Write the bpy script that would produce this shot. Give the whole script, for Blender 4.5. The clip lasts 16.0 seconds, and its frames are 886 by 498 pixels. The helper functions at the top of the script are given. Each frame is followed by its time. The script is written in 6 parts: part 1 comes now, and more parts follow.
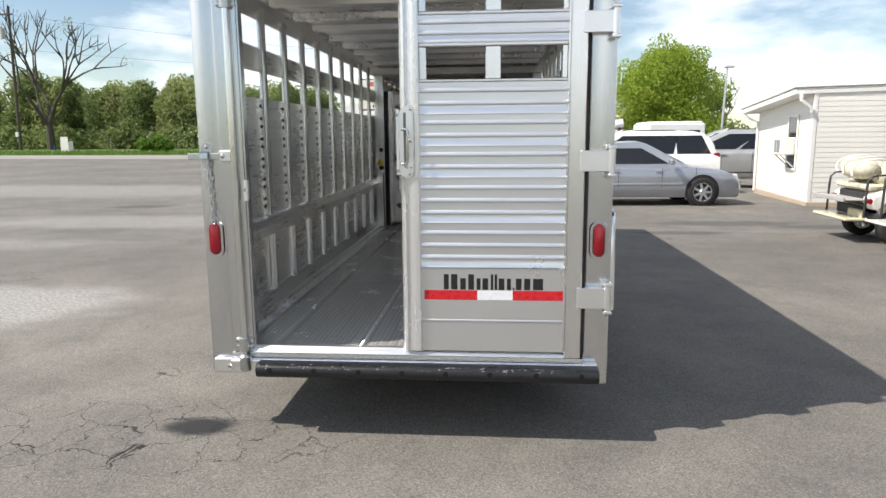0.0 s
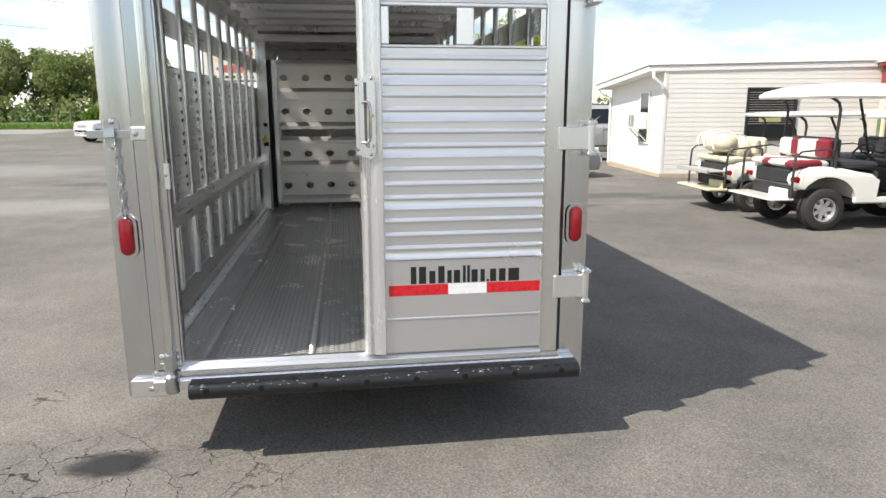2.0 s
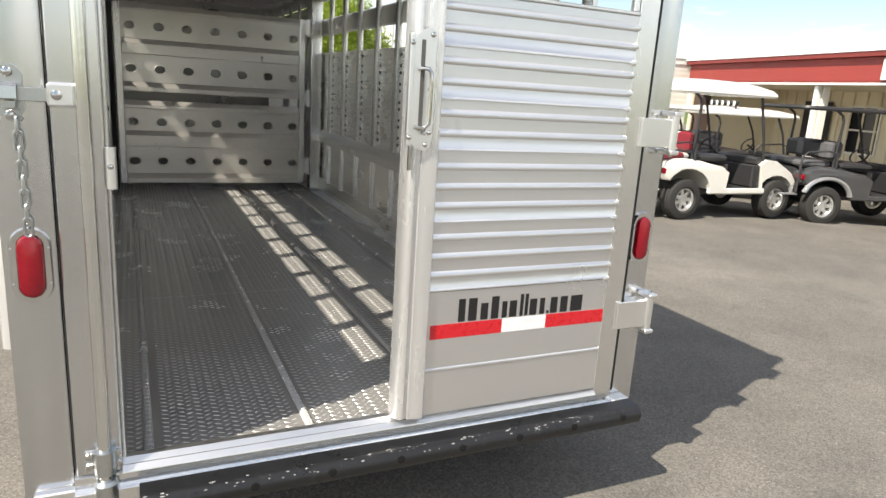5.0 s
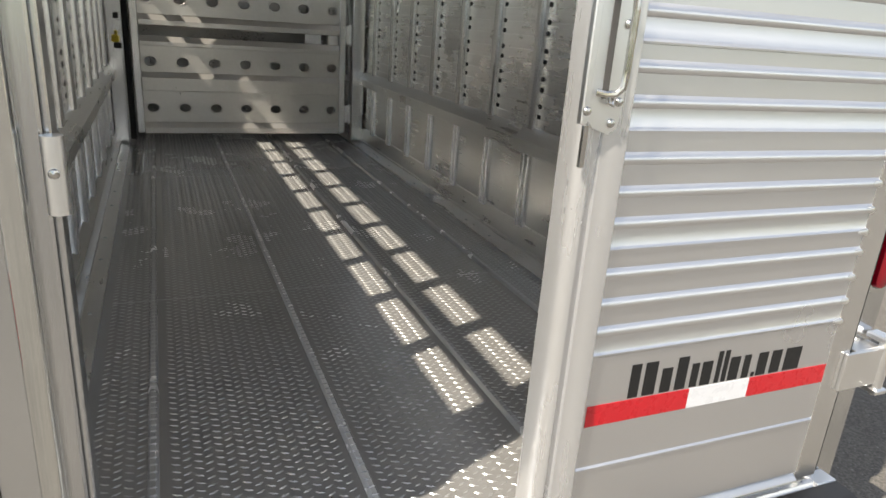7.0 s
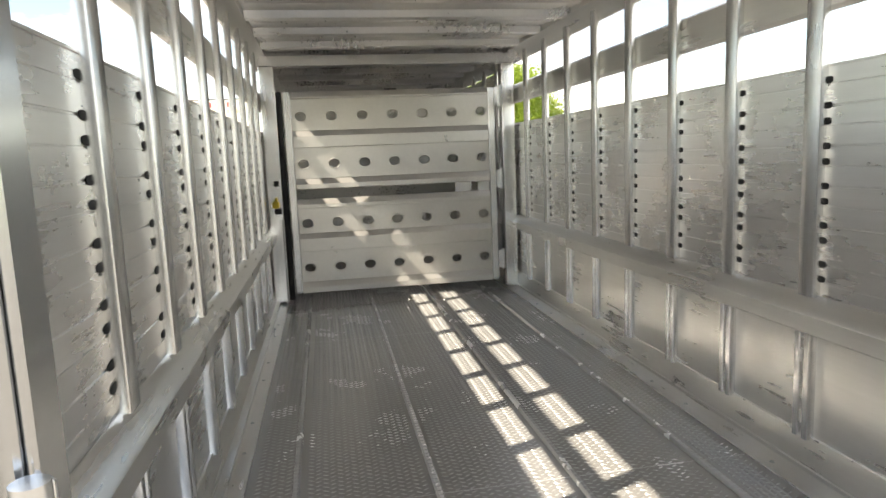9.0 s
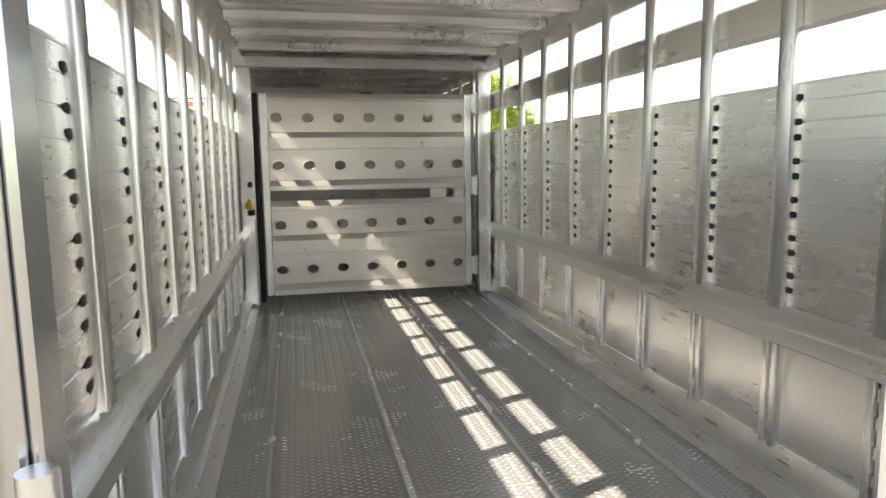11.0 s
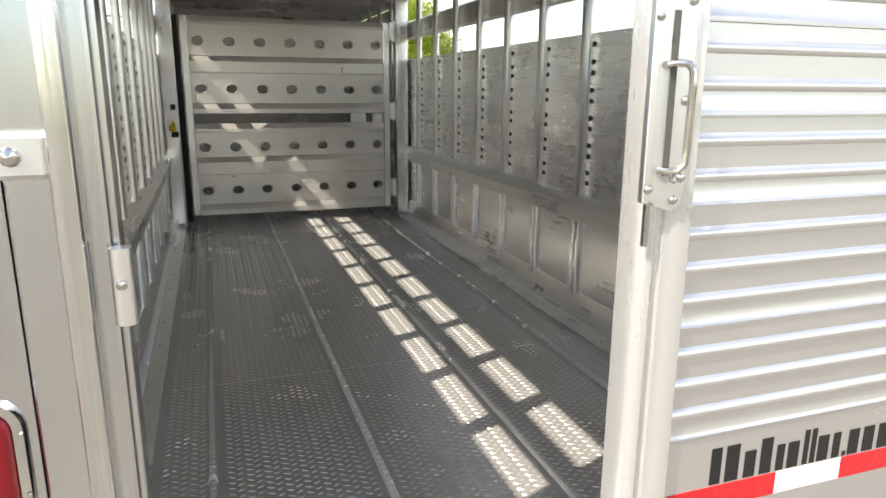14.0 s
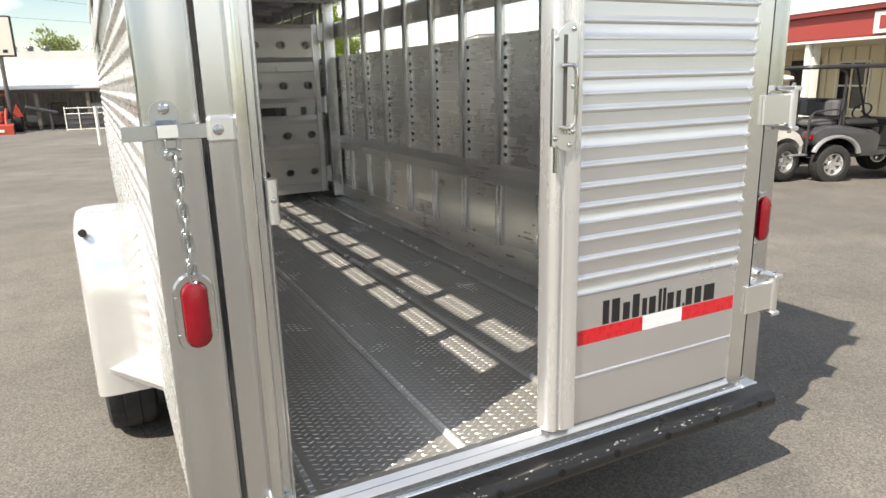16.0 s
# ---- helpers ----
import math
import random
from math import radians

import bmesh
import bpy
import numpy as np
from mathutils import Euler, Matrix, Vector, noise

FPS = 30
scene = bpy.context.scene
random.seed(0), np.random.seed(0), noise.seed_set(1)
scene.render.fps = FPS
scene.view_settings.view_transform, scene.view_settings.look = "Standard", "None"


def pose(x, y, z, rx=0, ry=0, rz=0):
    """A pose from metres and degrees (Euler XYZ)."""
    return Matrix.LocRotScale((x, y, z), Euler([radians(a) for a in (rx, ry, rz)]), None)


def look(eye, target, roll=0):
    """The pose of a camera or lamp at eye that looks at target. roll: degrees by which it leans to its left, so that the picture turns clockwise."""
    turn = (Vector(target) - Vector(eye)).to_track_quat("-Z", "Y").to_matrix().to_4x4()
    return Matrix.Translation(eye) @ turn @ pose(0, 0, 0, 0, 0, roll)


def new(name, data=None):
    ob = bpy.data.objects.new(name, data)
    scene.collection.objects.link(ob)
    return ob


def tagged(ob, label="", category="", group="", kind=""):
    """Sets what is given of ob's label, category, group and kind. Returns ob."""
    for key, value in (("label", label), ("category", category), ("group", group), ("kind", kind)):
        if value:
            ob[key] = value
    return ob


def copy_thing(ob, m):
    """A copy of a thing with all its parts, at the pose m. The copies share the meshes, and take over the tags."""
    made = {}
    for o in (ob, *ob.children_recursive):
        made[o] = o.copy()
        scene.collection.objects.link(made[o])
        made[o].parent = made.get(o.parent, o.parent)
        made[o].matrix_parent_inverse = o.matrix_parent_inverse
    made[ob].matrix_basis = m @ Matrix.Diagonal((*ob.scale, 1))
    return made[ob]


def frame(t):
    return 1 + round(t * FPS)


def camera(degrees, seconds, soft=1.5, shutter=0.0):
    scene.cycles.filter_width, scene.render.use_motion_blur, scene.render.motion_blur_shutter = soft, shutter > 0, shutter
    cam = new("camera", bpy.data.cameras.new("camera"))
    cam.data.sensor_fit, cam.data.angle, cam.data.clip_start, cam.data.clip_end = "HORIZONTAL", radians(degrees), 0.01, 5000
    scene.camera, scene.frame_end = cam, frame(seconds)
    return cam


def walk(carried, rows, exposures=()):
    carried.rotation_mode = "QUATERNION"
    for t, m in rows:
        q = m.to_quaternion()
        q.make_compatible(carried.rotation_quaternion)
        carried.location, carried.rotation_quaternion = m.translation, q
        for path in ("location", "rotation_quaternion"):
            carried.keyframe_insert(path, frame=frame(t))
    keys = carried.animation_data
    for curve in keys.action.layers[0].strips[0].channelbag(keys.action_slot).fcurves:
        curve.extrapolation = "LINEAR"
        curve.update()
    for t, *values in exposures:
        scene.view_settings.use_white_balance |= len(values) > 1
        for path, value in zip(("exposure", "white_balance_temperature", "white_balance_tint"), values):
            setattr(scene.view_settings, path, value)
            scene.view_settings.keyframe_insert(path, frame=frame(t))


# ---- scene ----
cam = camera(67.39, 16.0)
# the walk: seconds, eye, target and roll; x right, y along the trailer, z up, in the trailer's own frame
PATH = [
    (0, (0.4556, -3.2401, 1.4730), (0.2948, -1.2748, 1.1387), -0.45),
    (0.5, (0.4098, -3.1532, 1.4390), (0.3188, -1.1800, 1.1251), 0.45),
    (1, (0.2985, -3.0046, 1.4480), (0.3733, -1.0329, 1.1211), 0.96),
    (1.5, (0.1341, -2.9364, 1.4742), (0.3036, -0.9793, 1.0987), 0.75),
    (2, (-0.0648, -2.8543, 1.4769), (0.2148, -0.9172, 1.0657), -0.15),
    (2.5, (-0.1787, -2.6552, 1.4632), (0.1898, -0.7278, 1.0767), 0.20),
    (3, (-0.3266, -2.4698, 1.4681), (0.1109, -0.5547, 1.0924), 0.76),
    (5.5, (-0.7517, -1.6615, 1.4467), (0.1346, 0.0543, 0.9265), 3.76),
    (6, (-0.6757, -1.4448, 1.4333), (0.2184, 0.2480, 0.8544), 3.77),
    (6.5, (-0.6302, -1.2368, 1.4265), (0.1003, 0.5110, 0.7851), 3.20),
    (7, (-0.6508, -0.9969, 1.4350), (0.1060, 0.7384, 0.7900), 4.13),
    (7.5, (-0.6287, -0.8523, 1.4545), (0.1412, 0.8946, 0.8581), 3.33),
    (8, (-0.4994, -0.6105, 1.4821), (0.0012, 1.2640, 0.9968), -0.37),
    (8.5, (-0.5080, -0.5666, 1.4827), (-0.1246, 1.3611, 1.1125), -1.08),
    (9, (-0.5599, -0.5366, 1.4869), (-0.2212, 1.4144, 1.2060), -2.35),
    (9.5, (-0.5639, -0.5381, 1.4915), (-0.1883, 1.4090, 1.2316), -2.26),
    (12, (-0.6102, -0.5608, 1.4693), (-0.1077, 1.3536, 1.1820), 1.47),
    (12.5, (-0.6123, -0.5950, 1.4633), (-0.0064, 1.2770, 1.0764), 2.23),
    (13, (-0.6180, -0.6655, 1.4617), (0.0290, 1.1820, 1.0338), 2.20),
    (13.5, (-0.5977, -0.7852, 1.4576), (0.0309, 1.0616, 1.0170), 1.26),
    (14, (-0.6607, -0.9574, 1.4665), (-0.0228, 0.8795, 0.9988), 0.39),
    (14.5, (-0.7812, -1.1032, 1.4829), (-0.0619, 0.7066, 1.0279), -0.27),
    (15, (-0.8434, -1.2840, 1.4805), (-0.0618, 0.5040, 1.0418), 0.07),
    (15.5, (-0.9104, -1.4720, 1.4689), (-0.0854, 0.2871, 0.9947), 0.86),
    (16, (-1.1140, -1.5578, 1.4775), (-0.2371, 0.1706, 0.9837), -1.47),
]
LIFT = 0.055                         # how far the trailer's own zero stands over the asphalt
walk(cam, [(t, pose(0, 0, LIFT) @ look(eye, target, roll)) for t, eye, target, roll in PATH],
     exposures=[(0.0, 0.34, 6700, 10), (3.0, 0.51, 6800, 10), (5.5, 0.62, 7150, 10), (7.4, 0.54, 7150, 10), (8.5, 1.3, 7400, 10), (9.0, 1.5, 7450, 10), (12.0, 1.54, 7500, 10), (13.0, 1.41, 7450, 10), (14.0, 1.09, 7250, 10), (16.0, 0.60, 7200, 10)])

# ---- light ----
SUN_X, SUN_Y = 0.805, 0.31            # how far the sun's rays go east and ahead for each metre down
sun_way = Vector((SUN_X, SUN_Y, -1)).normalized()
elevation = math.asin(-sun_way.z)
sun = new("sun", bpy.data.lights.new("sun", "SUN"))
sun.data.energy, sun.data.angle, sun.data.color = 4.8, radians(0.53), (1.0, 0.955, 0.88)
sun.rotation_mode = "QUATERNION"
sun.rotation_quaternion = sun_way.to_track_quat("-Z", "Y")

world = bpy.data.worlds.new("sky")
scene.world = world
world.use_nodes = True
wn, wl = world.node_tree.nodes, world.node_tree.links
wn.clear()
sky = wn.new("ShaderNodeTexSky")
sky.sky_type, sky.sun_disc = "NISHITA", False
sky.sun_elevation, sky.sun_rotation = elevation, math.atan2(-sun_way.x, -sun_way.y)
sky.air_density, sky.dust_density, sky.ozone_density = 1.0, 0.25, 0.7
wcoord = wn.new("ShaderNodeTexCoord")
wmap = wn.new("ShaderNodeMapping")
wmap.inputs["Scale"].default_value = (1.6, 1.6, 5.0)
wnoise = wn.new("ShaderNodeTexNoise")
wnoise.inputs["Scale"].default_value, wnoise.inputs["Detail"].default_value, wnoise.inputs["Roughness"].default_value = 1.5, 7, 0.55
wramp = wn.new("ShaderNodeValToRGB")
wramp.color_ramp.elements[0].position, wramp.color_ramp.elements[1].position = 0.46, 0.67
wmix = wn.new("ShaderNodeMixRGB")
wmix.inputs["Color2"].default_value = (12.6, 12.8, 13.1, 1)
wback = wn.new("ShaderNodeBackground")
wback.inputs["Strength"].default_value = 0.11
wout = wn.new("ShaderNodeOutputWorld")
wl.new(wcoord.outputs["Generated"], wmap.inputs["Vector"])
wl.new(wmap.outputs["Vector"], wnoise.inputs["Vector"])
wl.new(wnoise.outputs["Fac"], wramp.inputs["Fac"])
wl.new(wramp.outputs["Color"], wmix.inputs["Fac"])
wl.new(sky.outputs["Color"], wmix.inputs["Color1"])
wl.new(wmix.outputs["Color"], wback.inputs["Color"])
wl.new(wback.outputs["Background"], wout.inputs["Surface"])

# ---- mesh tools ----
class Shape:
    """Vertices and faces, gathered piece by piece."""

    def __init__(self):
        self.v, self.f = [], []

    def add(self, verts, faces):
        n = len(self.v)
        self.v += [tuple(p) for p in verts]
        self.f += [tuple(i + n for i in face) for face in faces]
        return self

    def box(self, x0, x1, y0, y1, z0, z1, c=0.0):
        """A box; c: its chamfer."""
        lo, hi = (min(x0, x1), min(y0, y1), min(z0, z1)), (max(x0, x1), max(y0, y1), max(z0, z1))
        if c <= 0:
            v = [(hi[0] if i & 1 else lo[0], hi[1] if i & 2 else lo[1], hi[2] if i & 4 else lo[2]) for i in range(8)]
            return self.add(v, [(0, 2, 3, 1), (4, 5, 7, 6), (0, 1, 5, 4), (2, 6, 7, 3), (0, 4, 6, 2), (1, 3, 7, 5)])
        c = min(c, *(0.49 * (hi[k] - lo[k]) for k in range(3)))
        v, f = [], []
        for i in range(8):
            s = [i >> k & 1 for k in range(3)]
            for a in range(3):
                v.append([(hi[k] - (k != a) * c) if s[k] else (lo[k] + (k != a) * c) for k in range(3)])
        for a in range(3):
            b, d = (a + 1) % 3, (a + 2) % 3
            for s in (0, 1):
                f.append([3 * (s << a | p << b | q << d) + a for p, q in ((0, 0), (1, 0), (1, 1), (0, 1))])
            for p in (0, 1):
                for q in (0, 1):
                    i, j = p << b | q << d, 1 << a | p << b | q << d
                    f.append([3 * i + b, 3 * j + b, 3 * j + d, 3 * i + d])
        f += [[3 * i, 3 * i + 1, 3 * i + 2] for i in range(8)]
        return self.add(v, f)

    def ext(self, profile, axis, a, b, caps=True, closed=True):
        """A profile of (u, v) drawn out along an axis from a to b: x takes (y, z), y takes (x, z), z takes (x, y)."""
        n = len(profile)
        put = {"x": lambda w, u, v: (w, u, v), "y": lambda w, u, v: (u, w, v), "z": lambda w, u, v: (u, v, w)}[axis]
        verts = [put(a, *p) for p in profile] + [put(b, *p) for p in profile]
        faces = [(i, (i + 1) % n, n + (i + 1) % n, n + i) for i in range(n if closed else n - 1)]
        if caps and closed:
            faces += [tuple(range(n))[::-1], tuple(range(n, 2 * n))]
        return self.add(verts, faces)

    def tube(self, path, r, n=8, closed=False):
        """A round bar along a path."""
        pts = [Vector(p) for p in path]
        m = len(pts)
        side, rings = None, []
        for i, p in enumerate(pts):
            if closed:
                d = pts[(i + 1) % m] - pts[i - 1]
            else:
                d = pts[min(i + 1, m - 1)] - pts[max(i - 1, 0)]
            d.normalize()
            if side is None:
                side = d.orthogonal().normalized()
            side = (side - d * side.dot(d)).normalized()
            up = d.cross(side)
            rings.append([p + side * (r * math.cos(6.2832 * k / n)) + up * (r * math.sin(6.2832 * k / n)) for k in range(n)])
        verts = [q for ring in rings for q in ring]
        faces = []
        for i in range(m if closed else m - 1):
            j = (i + 1) % m
            faces += [(i * n + k, i * n + (k + 1) % n, j * n + (k + 1) % n, j * n + k) for k in range(n)]
        if not closed:
            faces += [tuple(range(n))[::-1], tuple(range((m - 1) * n, m * n))]
        return self.add(verts, faces)

    def rod(self, p, q, r, n=8, r2=None):
        """A round bar from p to q, which may taper."""
        p, q = Vector(p), Vector(q)
        d = (q - p).normalized()
        s = d.orthogonal().normalized()
        u = d.cross(s)
        r2 = r if r2 is None else r2
        v = [c + s * (k * math.cos(6.2832 * i / n)) + u * (k * math.sin(6.2832 * i / n)) for c, k in ((p, r), (q, r2)) for i in range(n)]
        f = [(i, (i + 1) % n, n + (i + 1) % n, n + i) for i in range(n)]
        return self.add(v, f + [tuple(range(n))[::-1], tuple(range(n, 2 * n))])

    def lathe(self, profile, centre, axis, n=24):
        """Turns a profile of (radius, distance along the axis) about an axis through the centre; the profile is closed on itself."""
        c = Vector(centre)
        d = Vector({"x": (1, 0, 0), "y": (0, 1, 0), "z": (0, 0, 1)}[axis])
        s = Vector({"x": (0, 1, 0), "y": (0, 0, 1), "z": (1, 0, 0)}[axis])
        u = d.cross(s)
        m = len(profile)
        v = [c + d * h + (s * math.cos(6.2832 * i / n) + u * math.sin(6.2832 * i / n)) * r for i in range(n) for r, h in profile]
        f = [(i * m + k, i * m + (k + 1) % m, (i + 1) % n * m + (k + 1) % m, (i + 1) % n * m + k) for i in range(n) for k in range(m)]
        return self.add(v, f)

    def loft(self, rings, caps=True):
        """Skins rings that have the same number of points."""
        n = len(rings[0])
        v = [p for ring in rings for p in ring]
        f = [(i * n + k, i * n + (k + 1) % n, (i + 1) * n + (k + 1) % n, (i + 1) * n + k) for i in range(len(rings) - 1) for k in range(n)]
        if caps:
            f += [tuple(range(n))[::-1], tuple(range((len(rings) - 1) * n, len(rings) * n))]
        return self.add(v, f)

    def moved(self, m):
        self.v = [tuple(m @ Vector(p)) for p in self.v]
        return self

    def mesh(self, name, material, smooth=35):
        me = bpy.data.meshes.new(name)
        me.from_pydata(self.v, [], self.f)
        if len(self.f) < 60000:
            bm = bmesh.new()
            bm.from_mesh(me)
            bmesh.ops.recalc_face_normals(bm, faces=bm.faces)
            bm.to_mesh(me)
            bm.free()
        if smooth:
            me.polygons.foreach_set("use_smooth", [True] * len(me.polygons))
            me.set_sharp_from_angle(angle=radians(smooth))
        me.materials.append(material)
        me.update()
        return me


BASE = {}


def thing(name, label, category, at=(0, 0, 0), group="", kind=""):
    """The Empty of a thing at its base, to which its parts are hung."""
    ob = tagged(new(name), label, category, group, kind)
    ob.empty_display_size = 0.2
    ob.location = at
    BASE[ob.name] = Vector(at)
    return ob


def part(name, shape, material, parent=None, label="", smooth=35, local=False):
    """Links a shape as one mesh object under a thing or a part. local: its points are the thing's own, not the world's."""
    ob = new(name, shape if isinstance(shape, bpy.types.Mesh) else shape.mesh(name, material, smooth))
    if parent is not None:
        ob.parent = parent
        if not local and parent.name in BASE:
            ob.matrix_parent_inverse = Matrix.Translation(-BASE[parent.name])
    return tagged(ob, label)


def piece(name, mesh, parent, at, turn=None):
    """A piece that shares its mesh with others of its kind."""
    ob = new(name, mesh)
    ob.parent = parent
    if parent.name in BASE:
        ob.matrix_parent_inverse = Matrix.Translation(-BASE[parent.name])
    ob.matrix_basis = Matrix.Translation(at) if turn is None else Matrix.Translation(at) @ turn
    return ob


def alone(name, shape, material, label, category, kind="", group="", smooth=35):
    """A thing of one mesh."""
    return tagged(new(name, shape.mesh(name, material, smooth)), label, category, group, kind)


def arc(cx, cy, r, a0, a1, n):
    return [(cx + r * math.cos(radians(a0 + (a1 - a0) * i / n)), cy + r * math.sin(radians(a0 + (a1 - a0) * i / n))) for i in range(n + 1)]


def stadium(cx, cy, w, h, n=8):
    """An upright oval with straight sides."""
    r = w / 2
    return arc(cx, cy + h / 2 - r, r, 0, 180, n) + arc(cx, cy - h / 2 + r, r, 180, 360, n)


# ---- materials ----
def shader(name):
    m = bpy.data.materials.new(name)
    m.use_nodes = True
    nodes, links = m.node_tree.nodes, m.node_tree.links
    return m, nodes, links, nodes["Principled BSDF"]


def surface(name, colour, rough=0.5, metal=0.0, vary=0.12, scale=6.0, grain=60.0, bump=0.05, stretch=(1, 1, 1), wear=None, dirt=0.0,
            rough_vary=0.12, coat=0.0, per_piece=0.0, depth=0.002, streak=0.0):
    """A surface with variation at two scales. stretch: squeezes the grain along an axis; wear: a second colour in worn spots."""
    m, nodes, links, b = shader(name)
    coord, mapping = nodes.new("ShaderNodeTexCoord"), nodes.new("ShaderNodeMapping")
    mapping.inputs["Scale"].default_value = stretch
    links.new(coord.outputs["Object"], mapping.inputs["Vector"])
    big, fine = nodes.new("ShaderNodeTexNoise"), nodes.new("ShaderNodeTexNoise")
    big.inputs["Scale"].default_value, big.inputs["Detail"].default_value, big.inputs["Roughness"].default_value = scale, 5, 0.6
    fine.inputs["Scale"].default_value, fine.inputs["Detail"].default_value = grain, 3
    links.new(coord.outputs["Object"], big.inputs["Vector"])
    links.new(mapping.outputs["Vector"], fine.inputs["Vector"])
    dark = [c * (1 - vary) for c in colour]
    light = [min(1, c * (1 + vary)) for c in colour]
    ramp = nodes.new("ShaderNodeMixRGB")
    ramp.inputs["Color1"].default_value, ramp.inputs["Color2"].default_value = (*dark, 1), (*light, 1)
    mean = nodes.new("ShaderNodeMath")
    mean.operation = "MULTIPLY_ADD"
    mean.inputs[1].default_value = 0.5
    half = nodes.new("ShaderNodeMath")
    half.operation = "MULTIPLY"
    half.inputs[1].default_value = 0.5
    links.new(fine.outputs["Fac"], half.inputs[0])
    links.new(big.outputs["Fac"], mean.inputs[0])
    links.new(half.outputs[0], mean.inputs[2])
    spread = nodes.new("ShaderNodeMapRange")
    spread.inputs["From Min"].default_value, spread.inputs["From Max"].default_value = 0.3, 0.7
    links.new(mean.outputs[0], spread.inputs["Value"])
    links.new(spread.outputs["Result"], ramp.inputs["Fac"])
    out = ramp.outputs["Color"]
    if wear:
        spots = nodes.new("ShaderNodeTexNoise")
        spots.inputs["Scale"].default_value, spots.inputs["Detail"].default_value, spots.inputs["Roughness"].default_value = scale * 2.3, 8, 0.7
        links.new(coord.outputs["Object"], spots.inputs["Vector"])
        cut = nodes.new("ShaderNodeMapRange")
        cut.inputs["From Min"].default_value, cut.inputs["From Max"].default_value = 0.58, 0.72
        links.new(spots.outputs["Fac"], cut.inputs["Value"])
        over = nodes.new("ShaderNodeMixRGB")
        over.inputs["Color2"].default_value = (*wear, 1)
        links.new(cut.outputs["Result"], over.inputs["Fac"])
        links.new(out, over.inputs["Color1"])
        out = over.outputs["Color"]
    if per_piece:
        info = nodes.new("ShaderNodeObjectInfo")
        value = nodes.new("ShaderNodeMapRange")
        value.inputs["To Min"].default_value, value.inputs["To Max"].default_value = 1 - per_piece, 1 + per_piece
        links.new(info.outputs["Random"], value.inputs["Value"])
        times = nodes.new("ShaderNodeVectorMath")
        times.operation = "SCALE"
        links.new(out, times.inputs[0])
        links.new(value.outputs["Result"], times.inputs["Scale"])
        out = times.outputs["Vector"]
    links.new(out, b.inputs["Base Color"])
    rr = nodes.new("ShaderNodeMapRange")
    rr.inputs["To Min"].default_value, rr.inputs["To Max"].default_value = max(0.02, rough - rough_vary), min(1, rough + rough_vary)
    rr.inputs["From Min"].default_value, rr.inputs["From Max"].default_value = 0.3, 0.7
    links.new(big.outputs["Fac"], rr.inputs["Value"])
    rough_out = rr.outputs["Result"]
    if streak:
        lines = nodes.new("ShaderNodeMapRange")
        lines.inputs["From Min"].default_value, lines.inputs["From Max"].default_value = 0.3, 0.7
        lines.inputs["To Min"].default_value, lines.inputs["To Max"].default_value = -streak, streak
        links.new(fine.outputs["Fac"], lines.inputs["Value"])
        both = nodes.new("ShaderNodeMath")
        links.new(rough_out, both.inputs[0])
        links.new(lines.outputs["Result"], both.inputs[1])
        rough_out = both.outputs[0]
    links.new(rough_out, b.inputs["Roughness"])
    b.inputs["Metallic"].default_value = metal
    if coat:
        b.inputs["Coat Weight"].default_value, b.inputs["Coat Roughness"].default_value = coat, 0.05
    if bump:
        bp = nodes.new("ShaderNodeBump")
        bp.inputs["Strength"].default_value, bp.inputs["Distance"].default_value = bump, depth
        links.new(fine.outputs["Fac"], bp.inputs["Height"])
        links.new(bp.outputs["Normal"], b.inputs["Normal"])
    return m


ALU = surface("mill_aluminium", (0.80, 0.80, 0.80), 0.25, 0.97, vary=0.03, scale=1.6, grain=45, bump=0, stretch=(1, 1, 0.03), rough_vary=0.025, streak=0.012)
ALU_POST = surface("post_aluminium", (0.66, 0.67, 0.685), 0.22, 1.0, vary=0.03, scale=1.6, grain=45, bump=0, stretch=(1, 1, 0.03), rough_vary=0.025, streak=0.012)
ALU_FLAT = surface("sheet_aluminium", (0.83, 0.82, 0.795), 0.29, 0.88, vary=0.04, scale=2.0, grain=50, bump=0, stretch=(1, 0.05, 1), rough_vary=0.03, streak=0.015)
ALU_SLAT = surface("slat_aluminium", (0.86, 0.85, 0.83), 0.28, 0.82, vary=0.04, scale=3.0, grain=60, bump=0, stretch=(0.05, 0.05, 1), rough_vary=0.04, streak=0.015)
ALU_GATE = surface("gate_aluminium", (0.68, 0.66, 0.625), 0.30, 0.74, vary=0.04, scale=1.5, grain=40, bump=0, rough_vary=0.03)
FENDER = surface("fender_aluminium", (0.90, 0.90, 0.90), 0.21, 0.72, vary=0.004, scale=2, grain=300, bump=0, rough_vary=0.03)
ALU_DOOR = surface("door_slat_aluminium", (0.76, 0.765, 0.785), 0.30, 0.90, vary=0.006, scale=2, grain=300, bump=0, rough_vary=0.04)
ALU_FRAME = surface("frame_aluminium", (0.74, 0.74, 0.745), 0.27, 0.70, vary=0.03, scale=1.6, grain=45, bump=0, stretch=(1, 1, 0.03), rough_vary=0.02, streak=0.01)
ALU_FLOOR = surface("floor_aluminium", (0.455, 0.446, 0.430), 0.23, 0.54, vary=0.035, scale=1.2, grain=40, bump=0, stretch=(1, 0.03, 1), rough_vary=0.02)
ALU_WHITE = surface("bright_aluminium", (0.88, 0.88, 0.88), 0.33, 1.0, vary=0.006, scale=4, grain=300, bump=0, rough_vary=0.02)
TREAD = surface("tread_lug", (0.63, 0.628, 0.62), 0.25, 0.58, vary=0.06, scale=4, grain=90, bump=0, rough_vary=0.05)
